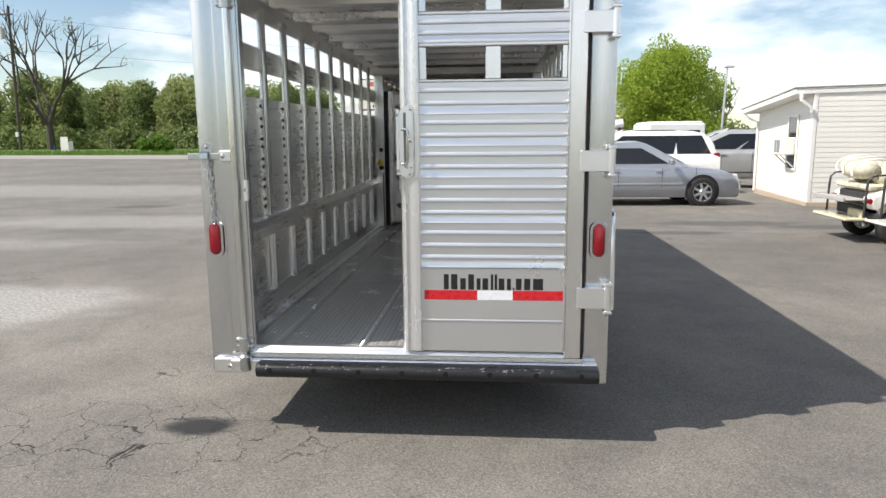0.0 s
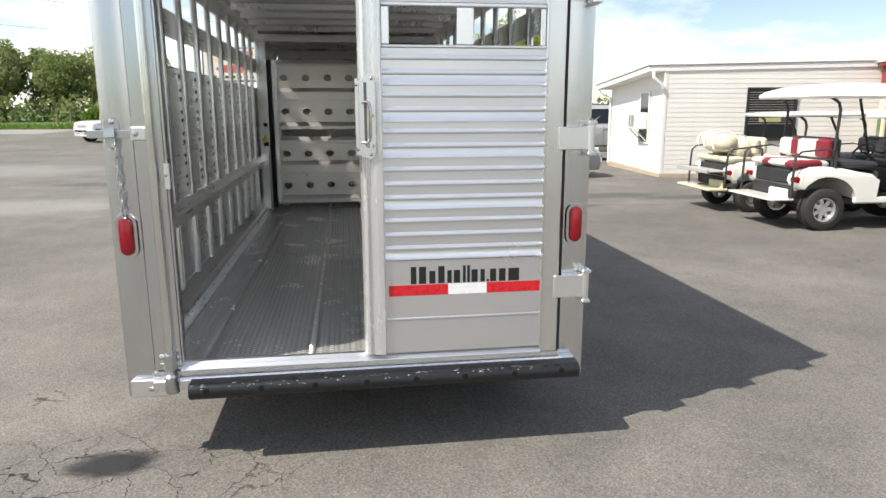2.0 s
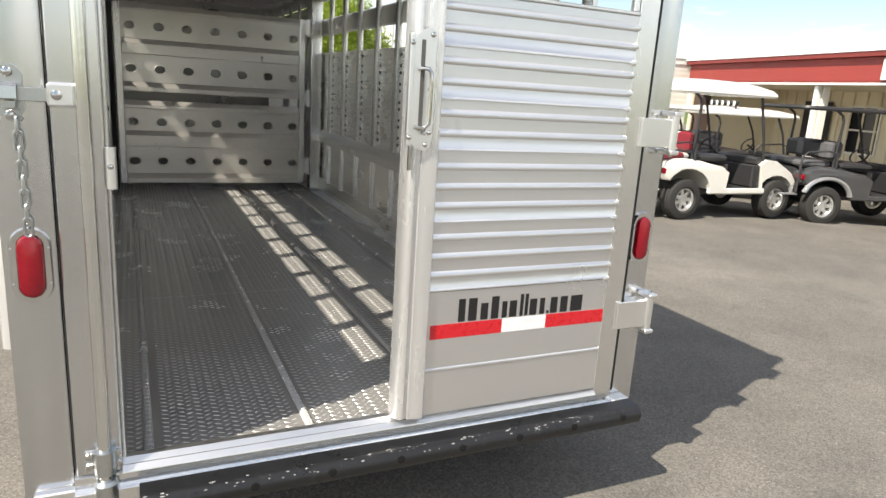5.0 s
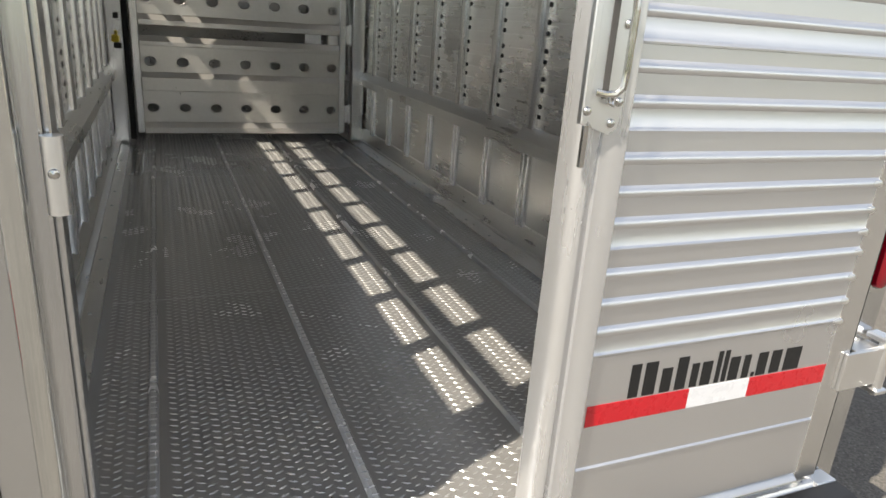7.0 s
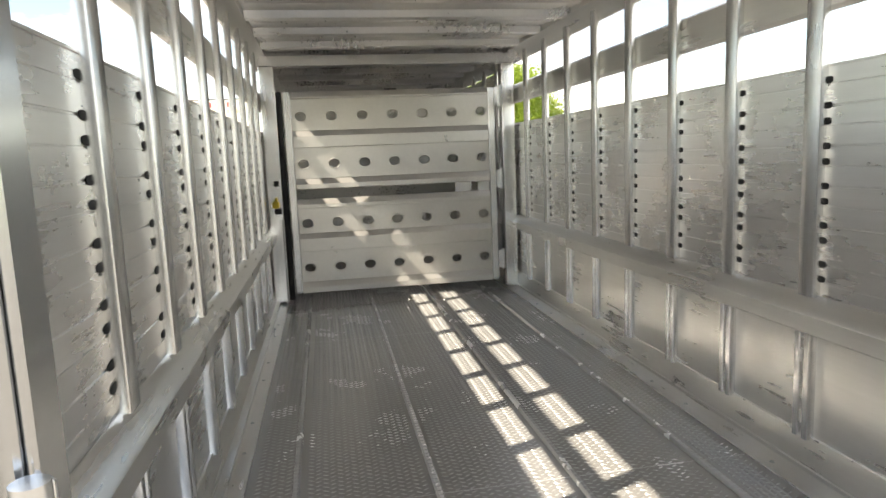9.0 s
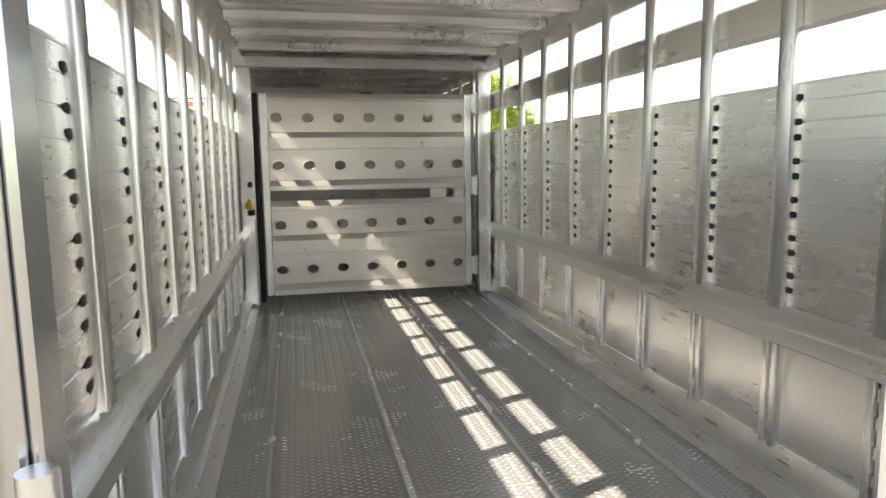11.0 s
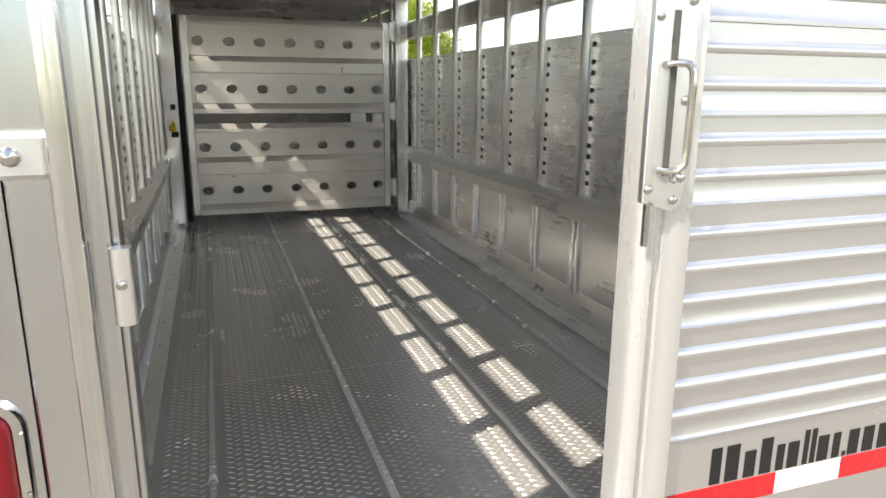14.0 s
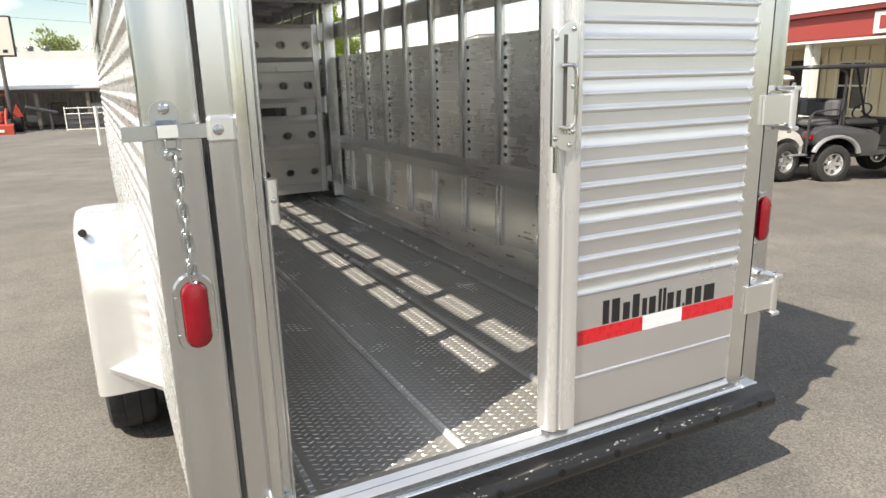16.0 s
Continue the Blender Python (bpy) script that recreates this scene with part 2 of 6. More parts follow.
# pale base with the rib's reflected light put into its colour
RIB_LIT = surface("lit_rib_aluminium", (0.90, 0.89, 0.87), 0.26, 0.45, vary=0.03, scale=30, grain=90, bump=0, rough_vary=0.02)
ZINC = surface("zinc_plate", (0.52, 0.54, 0.54), 0.33, 1.0, rough_vary=0.02, vary=0.05, scale=30, grain=160, bump=0.06)
STEEL = surface("stainless_steel", (0.58, 0.575, 0.56), 0.16, 1.0, rough_vary=0.05, vary=0.05, scale=20, grain=200, bump=0.03)
CHROME = surface("chrome_bezel", (0.70, 0.70, 0.70), 0.07, 1.0, rough_vary=0.02, vary=0.03, scale=20, grain=200, bump=0)
GALV = surface("galvanised_tube", (0.74, 0.75, 0.74), 0.17, 1.0, rough_vary=0.04, vary=0.05, scale=9, grain=140, bump=0.02, stretch=(1, 1, 0.2))
SLOT = surface("slot_shadow", (0.10, 0.095, 0.09), 0.5, vary=0.1)
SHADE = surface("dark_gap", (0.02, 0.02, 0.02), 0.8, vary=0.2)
BUMPER = surface("worn_bumper", (0.012, 0.0125, 0.014), 0.33, 0.0, vary=0.25, scale=16, grain=180, bump=0.15, wear=(0.030, 0.030, 0.031), rough_vary=0.08)
SCUFF = surface("scuffed_primer", (0.30, 0.30, 0.30), 0.6, vary=0.3, scale=30)
HOLE = surface("open_hole", (0.002, 0.002, 0.002), 0.9, vary=0.1)
LENS = surface("red_lens", (0.24, 0.001, 0.010), 0.14, vary=0.12, scale=40, grain=220, bump=0.2, coat=0.25)
RED_TAPE = surface("red_reflective_tape", (0.62, 0.012, 0.022), 0.3, vary=0.06, scale=40, grain=260, bump=0.1, coat=0.3)
WHITE_TAPE = surface("white_reflective_tape", (0.86, 0.86, 0.88), 0.3, vary=0.04, scale=40, grain=260, bump=0.1, coat=0.3)
INK = surface("black_vinyl", (0.012, 0.012, 0.013), 0.45, vary=0.2, scale=40)
YELLOW = surface("yellow_plastic", (0.75, 0.55, 0.03), 0.45, vary=0.1)

# ---- ground ----
def spot_mask(nodes, links, coord, cx, cy, rx, ry, edge=0.35, wobble=1.6, amount=0.5):
    """1 inside an oval of the plan with an uneven edge, else 0."""
    mp = nodes.new("ShaderNodeMapping")
    mp.inputs["Location"].default_value = (-cx / rx, -cy / ry, 0)
    mp.inputs["Scale"].default_value = (1 / rx, 1 / ry, 0)
    links.new(coord.outputs["Object"], mp.inputs["Vector"])
    ns = nodes.new("ShaderNodeTexNoise")
    ns.inputs["Scale"].default_value, ns.inputs["Detail"].default_value = wobble, 5
    links.new(mp.outputs["Vector"], ns.inputs["Vector"])
    ln = nodes.new("ShaderNodeVectorMath")
    ln.operation = "LENGTH"
    links.new(mp.outputs["Vector"], ln.inputs[0])
    ad = nodes.new("ShaderNodeMath")
    ad.operation = "MULTIPLY_ADD"
    ad.inputs[1].default_value = 2 * amount
    links.new(ns.outputs["Fac"], ad.inputs[0])
    links.new(ln.outputs["Value"], ad.inputs[2])
    rg = nodes.new("ShaderNodeMapRange")
    rg.interpolation_type = "SMOOTHSTEP"
    rg.inputs["From Min"].default_value, rg.inputs["From Max"].default_value = 1 + amount + edge, 1 + amount - edge
    rg.inputs["To Min"].default_value, rg.inputs["To Max"].default_value = 0, 1
    links.new(ad.outputs[0], rg.inputs["Value"])
    return rg.outputs["Result"]


def asphalt_material():
    m, nodes, links, b = shader("worn_asphalt")
    coord = nodes.new("ShaderNodeTexCoord")

    def noise_at(scale, detail=5, rough=0.6):
        n = nodes.new("ShaderNodeTexNoise")
        n.inputs["Scale"].default_value, n.inputs["Detail"].default_value, n.inputs["Roughness"].default_value = scale, detail, rough
        links.new(coord.outputs["Object"], n.inputs["Vector"])
        return n

    def mix(fac, a, c, kind="MIX"):
        x = nodes.new("ShaderNodeMixRGB")
        x.blend_type = kind
        for key, value in (("Fac", fac), ("Color1", a), ("Color2", c)):
            if isinstance(value, (tuple, float, int)):
                x.inputs[key].default_value = value
            else:
                links.new(value, x.inputs[key])
        return x.outputs["Color"]

    def band(src, lo, hi, to0=0.0, to1=1.0):
        r = nodes.new("ShaderNodeMapRange")
        r.inputs["From Min"].default_value, r.inputs["From Max"].default_value = lo, hi
        r.inputs["To Min"].default_value, r.inputs["To Max"].default_value = to0, to1
        links.new(src, r.inputs["Value"])
        return r.outputs["Result"]

    wide, mid, fine = noise_at(0.28, 7, 0.65), noise_at(1.5, 7, 0.68), noise_at(95, 3)
    col = mix(band(wide.outputs["Fac"], 0.35, 0.65), (0.148, 0.137, 0.121, 1), (0.242, 0.224, 0.198, 1))
    col = mix(band(mid.outputs["Fac"], 0.42, 0.66, 0.0, 0.62), col, (0.118, 0.112, 0.103, 1))
    col = mix(band(fine.outputs["Fac"], 0.40, 0.62, 0.0, 0.5), col, (0.085, 0.083, 0.079, 1))
    stones = nodes.new("ShaderNodeTexVoronoi")
    stones.inputs["Scale"].default_value = 70
    links.new(coord.outputs["Object"], stones.inputs["Vector"])
    pick = nodes.new("ShaderNodeSeparateColor")
    links.new(stones.outputs["Color"], pick.inputs["Color"])
    near = band(stones.outputs["Distance"], 0.34, 0.18)
    chosen = band(pick.outputs["Red"], 0.93, 0.95)
    both = nodes.new("ShaderNodeMath")
    both.operation = "MULTIPLY"
    links.new(near, both.inputs[0])
    links.new(chosen, both.inputs[1])
    col = mix(both.outputs[0], col, (0.26, 0.25, 0.235, 1))
    grit_cells = nodes.new("ShaderNodeTexVoronoi")
    grit_cells.inputs["Scale"].default_value = 125
    links.new(coord.outputs["Object"], grit_cells.inputs["Vector"])
    tone = nodes.new("ShaderNodeSeparateColor")
    links.new(grit_cells.outputs["Color"], tone.inputs["Color"])
    level = band(tone.outputs["Green"], 0.0, 1.0, 0.74, 1.28)
    grain_mul = nodes.new("ShaderNodeVectorMath")
    grain_mul.operation = "SCALE"
    links.new(col, grain_mul.inputs[0])
    links.new(level, grain_mul.inputs["Scale"])
    col = grain_mul.outputs["Vector"]
    # pale worn patches of the lot
    for cx, cy, rx, ry, amount in ((-4.3, 2.45, 1.25, 0.75, 0.8), (-6.5, 9.0, 3.4, 1.0, 0.45), (-13, 17, 7, 2.4, 0.45), (-8, 6.0, 3.0, 0.5, 0.3)):
        mask = spot_mask(nodes, links, coord, cx, cy, rx, ry)
        weak = nodes.new("ShaderNodeMath")
        weak.operation = "MULTIPLY"
        weak.inputs[1].default_value = amount
        links.new(mask, weak.inputs[0])
        grit = mix(band(noise_at(34, 3).outputs["Fac"], 0.4, 0.6), (0.22, 0.215, 0.20, 1), (0.40, 0.39, 0.37, 1))
        col = mix(weak.outputs[0], col, grit)
    # an oil stain beside the trailer's rear corner
    col = mix(spot_mask(nodes, links, coord, -1.126, 0.010, 0.19, 0.105, edge=0.35, wobble=1.6, amount=0.45), col, (0.030, 0.030, 0.032, 1))
    for cx, cy, rx, ry in ((-5.6, 13.0, 0.9, 0.45), (-8.0, 12.0, 0.7, 0.4), (4.6, 8.9, 1.3, 0.35), (3.4, 7.6, 0.8, 0.2), (6.2, 8.4, 1.0, 0.3)):
        mask = spot_mask(nodes, links, coord, cx, cy, rx, ry)
        weak = nodes.new("ShaderNodeMath")
        weak.operation = "MULTIPLY"
        weak.inputs[1].default_value = 0.55
        links.new(mask, weak.inputs[0])
        col = mix(weak.outputs[0], col, (0.045, 0.045, 0.046, 1))
    # cracks
    warp = nodes.new("ShaderNodeVectorMath")
    warp.operation = "MULTIPLY_ADD"
    warp.inputs[1].default_value = (0.35, 0.35, 0.0)
    links.new(noise_at(3.5, 4).outputs["Color"], warp.inputs[0])
    links.new(coord.outputs["Object"], warp.inputs[2])
    cell = nodes.new("ShaderNodeTexVoronoi")
    cell.feature = "DISTANCE_TO_EDGE"
    cell.inputs["Scale"].default_value = 3.6
    links.new(warp.outputs["Vector"], cell.inputs["Vector"])
    crack = band(cell.outputs["Distance"], 0.014, 0.003)
    zone = spot_mask(nodes, links, coord, -1.45, -0.10, 1.2, 0.42, wobble=2.0)
    else_where = band(noise_at(0.45, 3).outputs["Fac"], 0.62, 0.68)
    where = nodes.new("ShaderNodeMath")
    where.operation = "MAXIMUM"
    links.new(zone, where.inputs[0])
    links.new(else_where, where.inputs[1])
    lines = nodes.new("ShaderNodeMath")
    lines.operation = "MULTIPLY"
    links.new(crack, lines.inputs[0])
    links.new(where.outputs[0], lines.inputs[1])
    col = mix(lines.outputs[0], col, (0.022, 0.021, 0.020, 1))
    links.new(col, b.inputs["Base Color"])
    b.inputs["Roughness"].default_value = 0.9
    b.inputs["Specular IOR Level"].default_value = 0.3
    high = nodes.new("ShaderNodeMath")
    high.operation = "MULTIPLY_ADD"
    high.inputs[1].default_value = -2.0
    links.new(lines.outputs[0], high.inputs[0])
    links.new(fine.outputs["Fac"], high.inputs[2])
    bp = nodes.new("ShaderNodeBump")
    bp.inputs["Strength"].default_value, bp.inputs["Distance"].default_value = 0.42, 0.006
    links.new(high.outputs[0], bp.inputs["Height"])
    links.new(bp.outputs["Normal"], b.inputs["Normal"])
    return m


ASPHALT = asphalt_material()
GRASS = surface("grass", (0.085, 0.135, 0.030), 0.9, vary=0.35, scale=1.2, grain=30, bump=0.5, wear=(0.16, 0.15, 0.06), depth=0.03)
CONCRETE = surface("road_concrete", (0.27, 0.255, 0.235), 0.9, vary=0.12, scale=0.6, grain=20, bump=0.2)



def fall(x, y):
    """The yard's height: level round the trailer, falling gently away ahead and to the east, rising to the road in the west."""
    a, c = max(0.0, y - 4.0), max(0.0, x - 6.5)
    west = min(1.0, max(0.0, (-6.0 - x) / 8))
    return max(-0.36, -0.012 * a * a / (a + 1.5) - 0.045 * c * c / (c + 1.5)) + west * 0.013 * max(0.0, y - 12.0)


FAR = 0.15                           # the height of the land across the road
tagged(new("ground", Shape().add([(x, y, z) for y, z in ((-400, -0.46), (43, -0.46), (55, FAR - 0.01), (1200, FAR - 0.01)) for x in (-900, 900)], [(0, 1, 3, 2), (2, 3, 5, 4), (4, 5, 7, 6)]).mesh("ground", GRASS, 0)),
       "rough spring grass that runs on to the wood", "ground", kind="structure")
lot = Shape()
xs = [-80, -60, -45, -35, -25, -18, -12, -8, -5, -3, -1, 1, 3, 4, 5, 6, 7, 8, 9, 10, 12, 14, 17, 21, 26, 34, 45, 60]
ys = [-60, -40, -20, -10, -5, -2, 0, 2, 3, 4, 5, 6, 7, 8, 9, 10, 11, 12, 13, 14, 15, 16, 17, 18, 20, 22, 25, 30, 36, 42, 48, 52]
rows = len(ys)
lot.add([(x, y + (0.10 * (-25 - x) if y > 45 and x < -25 else 0), fall(x, y)) for x in xs for y in ys],
        [(i * rows + j, (i + 1) * rows + j, (i + 1) * rows + j + 1, i * rows + j + 1) for i in range(len(xs) - 1) for j in range(rows - 1)])
rim = [(x, -60) for x in xs] + [(60, y) for y in ys[1:]] + [(x, 52 + (0.10 * (-25 - x) if x < -25 else 0)) for x in reversed(xs[:-1])] + [(-80, y) for y in reversed(ys[1:-1])]
m = len(rim)
lot.add([(x, y, fall(x, y)) for x, y in rim] + [(x, y, -0.5) for x, y in rim], [(i, (i + 1) % m, m + (i + 1) % m, m + i) for i in range(m)])
tagged(new("pavement", lot.mesh("pavement", ASPHALT, 60)), "worn grey asphalt yard with cracks, pale patches and stains", "pavement", kind="structure")
road = Shape()
for k in range(24):
    x0, x1 = -240 + 20 * k, -220 + 20 * k
    f = lambda x: 47.0 + (0.10 * (-25 - x) if x < -25 else 0)
    road.add([(x, f(x) + d, fall(x, f(x) + d) + 0.01) for x, d in ((x0, -3.5), (x1, -3.5), (x1, 3.5), (x0, 3.5))], [(0, 1, 2, 3)])
tagged(new("road", road.mesh("road", CONCRETE, 0)), "pale concrete road along the far side of the yard", "road", kind="structure")

# ---- the trailer ----
LENGTH, FLOOR, GATE_Y = 7.3, 0.38, 4.70
POSTS = {1: [0.49 + 0.43 * k for k in range(17)], -1: [0.475 + 0.43 * k for k in range(16)]}
MID = -0.012                          # the trailer's middle line
trailer = thing("livestock_trailer", "bright aluminium livestock trailer with slatted sides, its sliding door open", "trailer", (0, 3.6, 0))
trailer.location.z = LIFT

# floor
floor = part("floor", Shape().box(-0.99, 0.965, 0.031, LENGTH, 0.30, FLOOR - 0.012), ALU_FLOOR, trailer)
edges = [-0.99, -0.722, -0.250, 0.216, 0.680, 0.965]
for a, c in zip(edges, edges[1:]):
    part("plank", Shape().box(a + 0.004, c - 0.004, 0.031, LENGTH, FLOOR - 0.014, FLOOR, 0.002), ALU_FLOOR, floor)
rib_profile = [(-0.016, 0), (-0.013, 0.008), (-0.007, 0.015), (0.007, 0.015), (0.013, 0.008), (0.016, 0)]
# one rib takes the paler metal that paints in the light it catches
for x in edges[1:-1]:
    part("rib", Shape().ext([(x + u * 0.85, FLOOR + v - 0.001) for u, v in rib_profile], "y", 0.032, LENGTH), RIB_LIT if x == -0.250 else TREAD, floor)
for k in range(6):
    x = 0.715 + 0.020 * k
    part("groove_ridge", Shape().ext([(x - 0.004, FLOOR - 0.001), (x, FLOOR + 0.004), (x + 0.004, FLOOR - 0.001)], "y", 0.04, LENGTH - 0.05), ALU_FLOOR, floor)
for y in (1.50, 3.50):
    part("weld_seam", Shape().ext([(y - 0.006, FLOOR - 0.001), (y, FLOOR + 0.0015), (y + 0.006, FLOOR - 0.001)], "x", -0.86, 0.86), TREAD, floor)


def tread():
    """The raised lugs of the tread plate: small pointed bars in two directions."""
    half, wide, high = 0.0125, 0.0042, 0.0022
    xs, ys = np.arange(-0.85, 0.855, 0.0255), np.arange(0.03, GATE_Y + 0.4, 0.0285)
    gx, gy = np.meshgrid(xs, ys, indexing="ij")
    ix, iy = np.meshgrid(np.arange(len(xs)), np.arange(len(ys)), indexing="ij")
    turn = np.where(ix % 2 == 0, 1.0, -1.0).ravel()
    gx, gy = gx.ravel(), (gy + 0.014 * (ix % 2)).ravel()
    keep = np.ones(len(gx), bool)
    for x in edges[1:-1]:
        keep &= np.abs(gx - x) > 0.026
    gx, gy, turn = gx[keep], gy[keep], turn[keep]
    n = len(gx)
    c, s = math.cos(radians(66)), math.sin(radians(66))
    local = [(0, half, 0), (wide, 0, 0), (0, -half, 0), (-wide, 0, 0), (0, half * 0.45, high), (0, -half * 0.45, high)]
    v = np.zeros((n, 6, 3))
    for k, (a, b, h) in enumerate(local):
        v[:, k, 0] = gx + a * c + turn * b * s
        v[:, k, 1] = gy - turn * a * s + b * c
        v[:, k, 2] = FLOOR + h
    f = np.array([(0, 3, 4, 4), (3, 5, 4, 4), (3, 2, 5, 5), (0, 4, 1, 1), (1, 4, 5, 5), (1, 5, 2, 2)])[:, :3]
    faces = (f[None] + 6 * np.arange(n)[:, None, None]).reshape(-1, 3)
    # the ribs carry a row of small cross bars
    rx, ry = np.meshgrid(np.array(edges[1:-1]), np.arange(0.04, GATE_Y, 0.0285), indexing="ij")
    rx, ry = rx.ravel(), ry.ravel()
    bars = np.zeros((len(rx), 6, 3))
    for k, (a, b, h) in enumerate(local):
        bars[:, k, 0], bars[:, k, 1], bars[:, k, 2] = rx + b * 0.85, ry + a * 1.1, FLOOR + 0.0135 + h * 1.3
    faces = np.concatenate([faces, (f[None] + 6 * np.arange(n, n + len(rx))[:, None, None]).reshape(-1, 3)])
    v = np.concatenate([v, bars])
    me = bpy.data.meshes.new("tread")
    me.from_pydata(v.reshape(-1, 3).tolist(), [], faces.tolist())
    me.materials.append(TREAD)
    return me


lugs = part("tread", tread(), None, trailer)
tagged(lugs, kind="stuff")

# under the floor
for s in (-1, 1):
    part("bottom_rail", Shape().ext([(s * 0.95, 0.27), (s * 1.012, 0.27), (s * 1.014, 0.30), (s * 1.014, 0.40), (s * 1.0, 0.41), (s * 0.95, 0.41)], "y", 0.02, LENGTH), ALU_FLAT, trailer)
    part("kick_plate", Shape().ext([(MID + s * 0.990, FLOOR), (MID + s * 0.880, FLOOR), (MID + s * 0.880, FLOOR + 0.006), (MID + s * 0.953, FLOOR + 0.010), (MID + s * 0.968, FLOOR + 0.020), (MID + s * 0.984, 0.51), (MID + s * 0.994, 0.51)],
                                   "y", 0.06, LENGTH), ALU_FLAT, trailer)
rivet = Shape().lathe([(0, 0), (0.009, 0), (0.006, 0.004), (0, 0.005)], (0, 0, 0), "z", 8).mesh("rivet", ZINC)
for s in (-1, 1):
    for k in range(11):
        piece("rivet", rivet, trailer, (MID + s * 0.915, 0.55 + 0.43 * k + 0.13 * (k % 2), FLOOR + 0.008))
for k in range(14):
    part("cross_member", Shape().box(-0.94, 0.94, 0.3 + 0.52 * k, 0.36 + 0.52 * k, 0.22, 0.30), ALU_FLAT, trailer)

# side walls
SLAT, RIB = 0.1245, 0.06225


def slat_profile(s, z, ribs=2, out=1.006, inner=0.9965):
    """A slat's section: two soft ribs outside, shallow grooves inside."""
    p = []
    for k in range(ribs):
        b = z + k * RIB
        p += [(out, b + 0.002), (out, b + 0.028), (out + 0.005, b + 0.031), (out + 0.0115, b + 0.038), (out + 0.0125, b + 0.047),
              (out + 0.010, b + 0.055), (out + 0.003, b + 0.0605), (out, b + 0.062)]
    top = z + ribs * RIB
    p += [(inner, top)]
    for k in reversed(range(ribs)):
        b = z + k * RIB
        p += [(inner, b + 0.006), (inner + 0.003, b + 0.0045), (inner + 0.003, b + 0.001), (inner, b - 0.001 if k else b)]
    return [(MID + s * u, v) for u, v in p]


def post_profile(s, y, x0=0.968, x1=0.9962, w=0.036):
    r = 0.006
    pts = [(x1, y - w), (x0 + r, y - w), (x0 + 0.002, y - w + 0.002), (x0, y - w + r), (x0, y + w - r), (x0 + 0.002, y + w - 0.002), (x0 + r, y + w), (x1, y + w)]
    return [(MID + s * u, v) for u, v in pts]


for s, side in ((-1, "left"), (1, "right")):
    wall = part("side_wall", Shape().box(MID + s * 0.992, MID + s * 0.996, 0.05, LENGTH, 0.40, 0.985), ALU_FLAT, trailer)
    z = 0.405
    while z < 1.70:
        n = 2 if z + SLAT < 1.75 else 1
        part("slat", Shape().ext(slat_profile(s, z, n), "y", 0.05, LENGTH - 0.02), ALU_SLAT, wall)
        z += n * RIB
    top = z
    part("top_edge", Shape().box(MID + s * 0.993, MID + s * 1.010, 0.05, LENGTH - 0.02, top - 0.006, top + 0.002, 0.001), ALU_FLAT, wall)
    part("belt_rail", Shape().ext([(MID + s * 0.9915, 0.866), (MID + s * 0.946, 0.870), (MID + s * 0.941, 0.875), (MID + s * 0.940, 0.930), (MID + s * 0.944, 0.937), (MID + s * 0.986, 0.984), (MID + s * 0.9915, 0.988)],
                                  "y", 0.05, GATE_Y - 0.03), ALU_FLAT, wall, smooth=20)
    part("belt_rail", Shape().ext([(MID + s * 0.9915, 0.866), (MID + s * 0.946, 0.870), (MID + s * 0.941, 0.875), (MID + s * 0.940, 0.930), (MID + s * 0.944, 0.937), (MID + s * 0.986, 0.984), (MID + s * 0.9915, 0.988)],
                                  "y", GATE_Y + 0.10, LENGTH - 0.02), ALU_FLAT, wall, smooth=20)
    part("mid_rail", Shape().ext([(MID + s * 1.008, 1.874), (MID + s * 1.014, 1.874), (MID + s * 1.014, 2.016), (MID + s * 1.006, 2.022), (MID + s * 0.9975, 2.012), (MID + s * 0.9975, 1.888)],
                                 "y", 0.03, LENGTH - 0.02), ALU_FLAT, wall)
    part("top_rail", Shape().ext([(MID + s * 1.002, 2.184), (MID + s * 1.014, 2.184), (MID + s * 1.018, 2.20), (MID + s * 1.018, 2.30), (MID + s * 0.92, 2.30), (MID + s * 0.922, 2.268), (MID + s * 0.975, 2.235)],
                                 "y", 0.03, LENGTH - 0.02), ALU_FLAT, wall)
    for y in POSTS[s]:
        if abs(y - GATE_Y) < 0.10 or y > LENGTH - 0.05:
            continue
        part("post", Shape().ext(post_profile(s, y), "z", 0.984, 2.24), ALU, wall)
        # the short hat-shaped stiffener below the belt rail, open along its middle
        low = Shape()
        for a, c in ((-0.036, -0.008), (0.008, 0.036)):
            low.ext([(MID + s * 0.992, y + a), (MID + s * 0.970, y + a + 0.003), (MID + s * 0.966, y + a + 0.006), (MID + s * 0.966, y + c - 0.002), (MID + s * 0.970, y + c), (MID + s * 0.992, y + c)],
                    "z", 0.500, 0.864)
        part("stiffener", low, ALU, wall)
        stitch = Shape()
        for k in range(4):
            stitch.rod((MID + s * 0.976, y, 0.55 + 0.085 * k), (MID + s * 0.976, y, 0.585 + 0.085 * k), 0.006, 6)
        tagged(part("weld_and_glint_bead", stitch, ALU_FLAT, wall), kind="stuff")
        # thin dark plates beside the post paint the shade where the slats' hollows end
        slots, X = Shape(), MID + s * 0.9962
        for k in range(6):
            b = 1.035 + SLAT * k
            for d in (0.0, 0.048):
                if b + d < 1.70:
                    h, m, g = 0.0098, b + d + 0.009, 0.056 if s > 0 else 0.064
                    slots.ext([(y - g, m - 0.6 * h), (y - g, m + 0.6 * h), (y - 0.050, m + h), (y - 0.0362, m + 1.1 * h), (y - 0.0362, m - 1.1 * h), (y - 0.050, m - h)], "x", *sorted((X, X - s * 0.0015)))
        tagged(part("slot_shade", slots, SHADE, wall), kind="stuff")

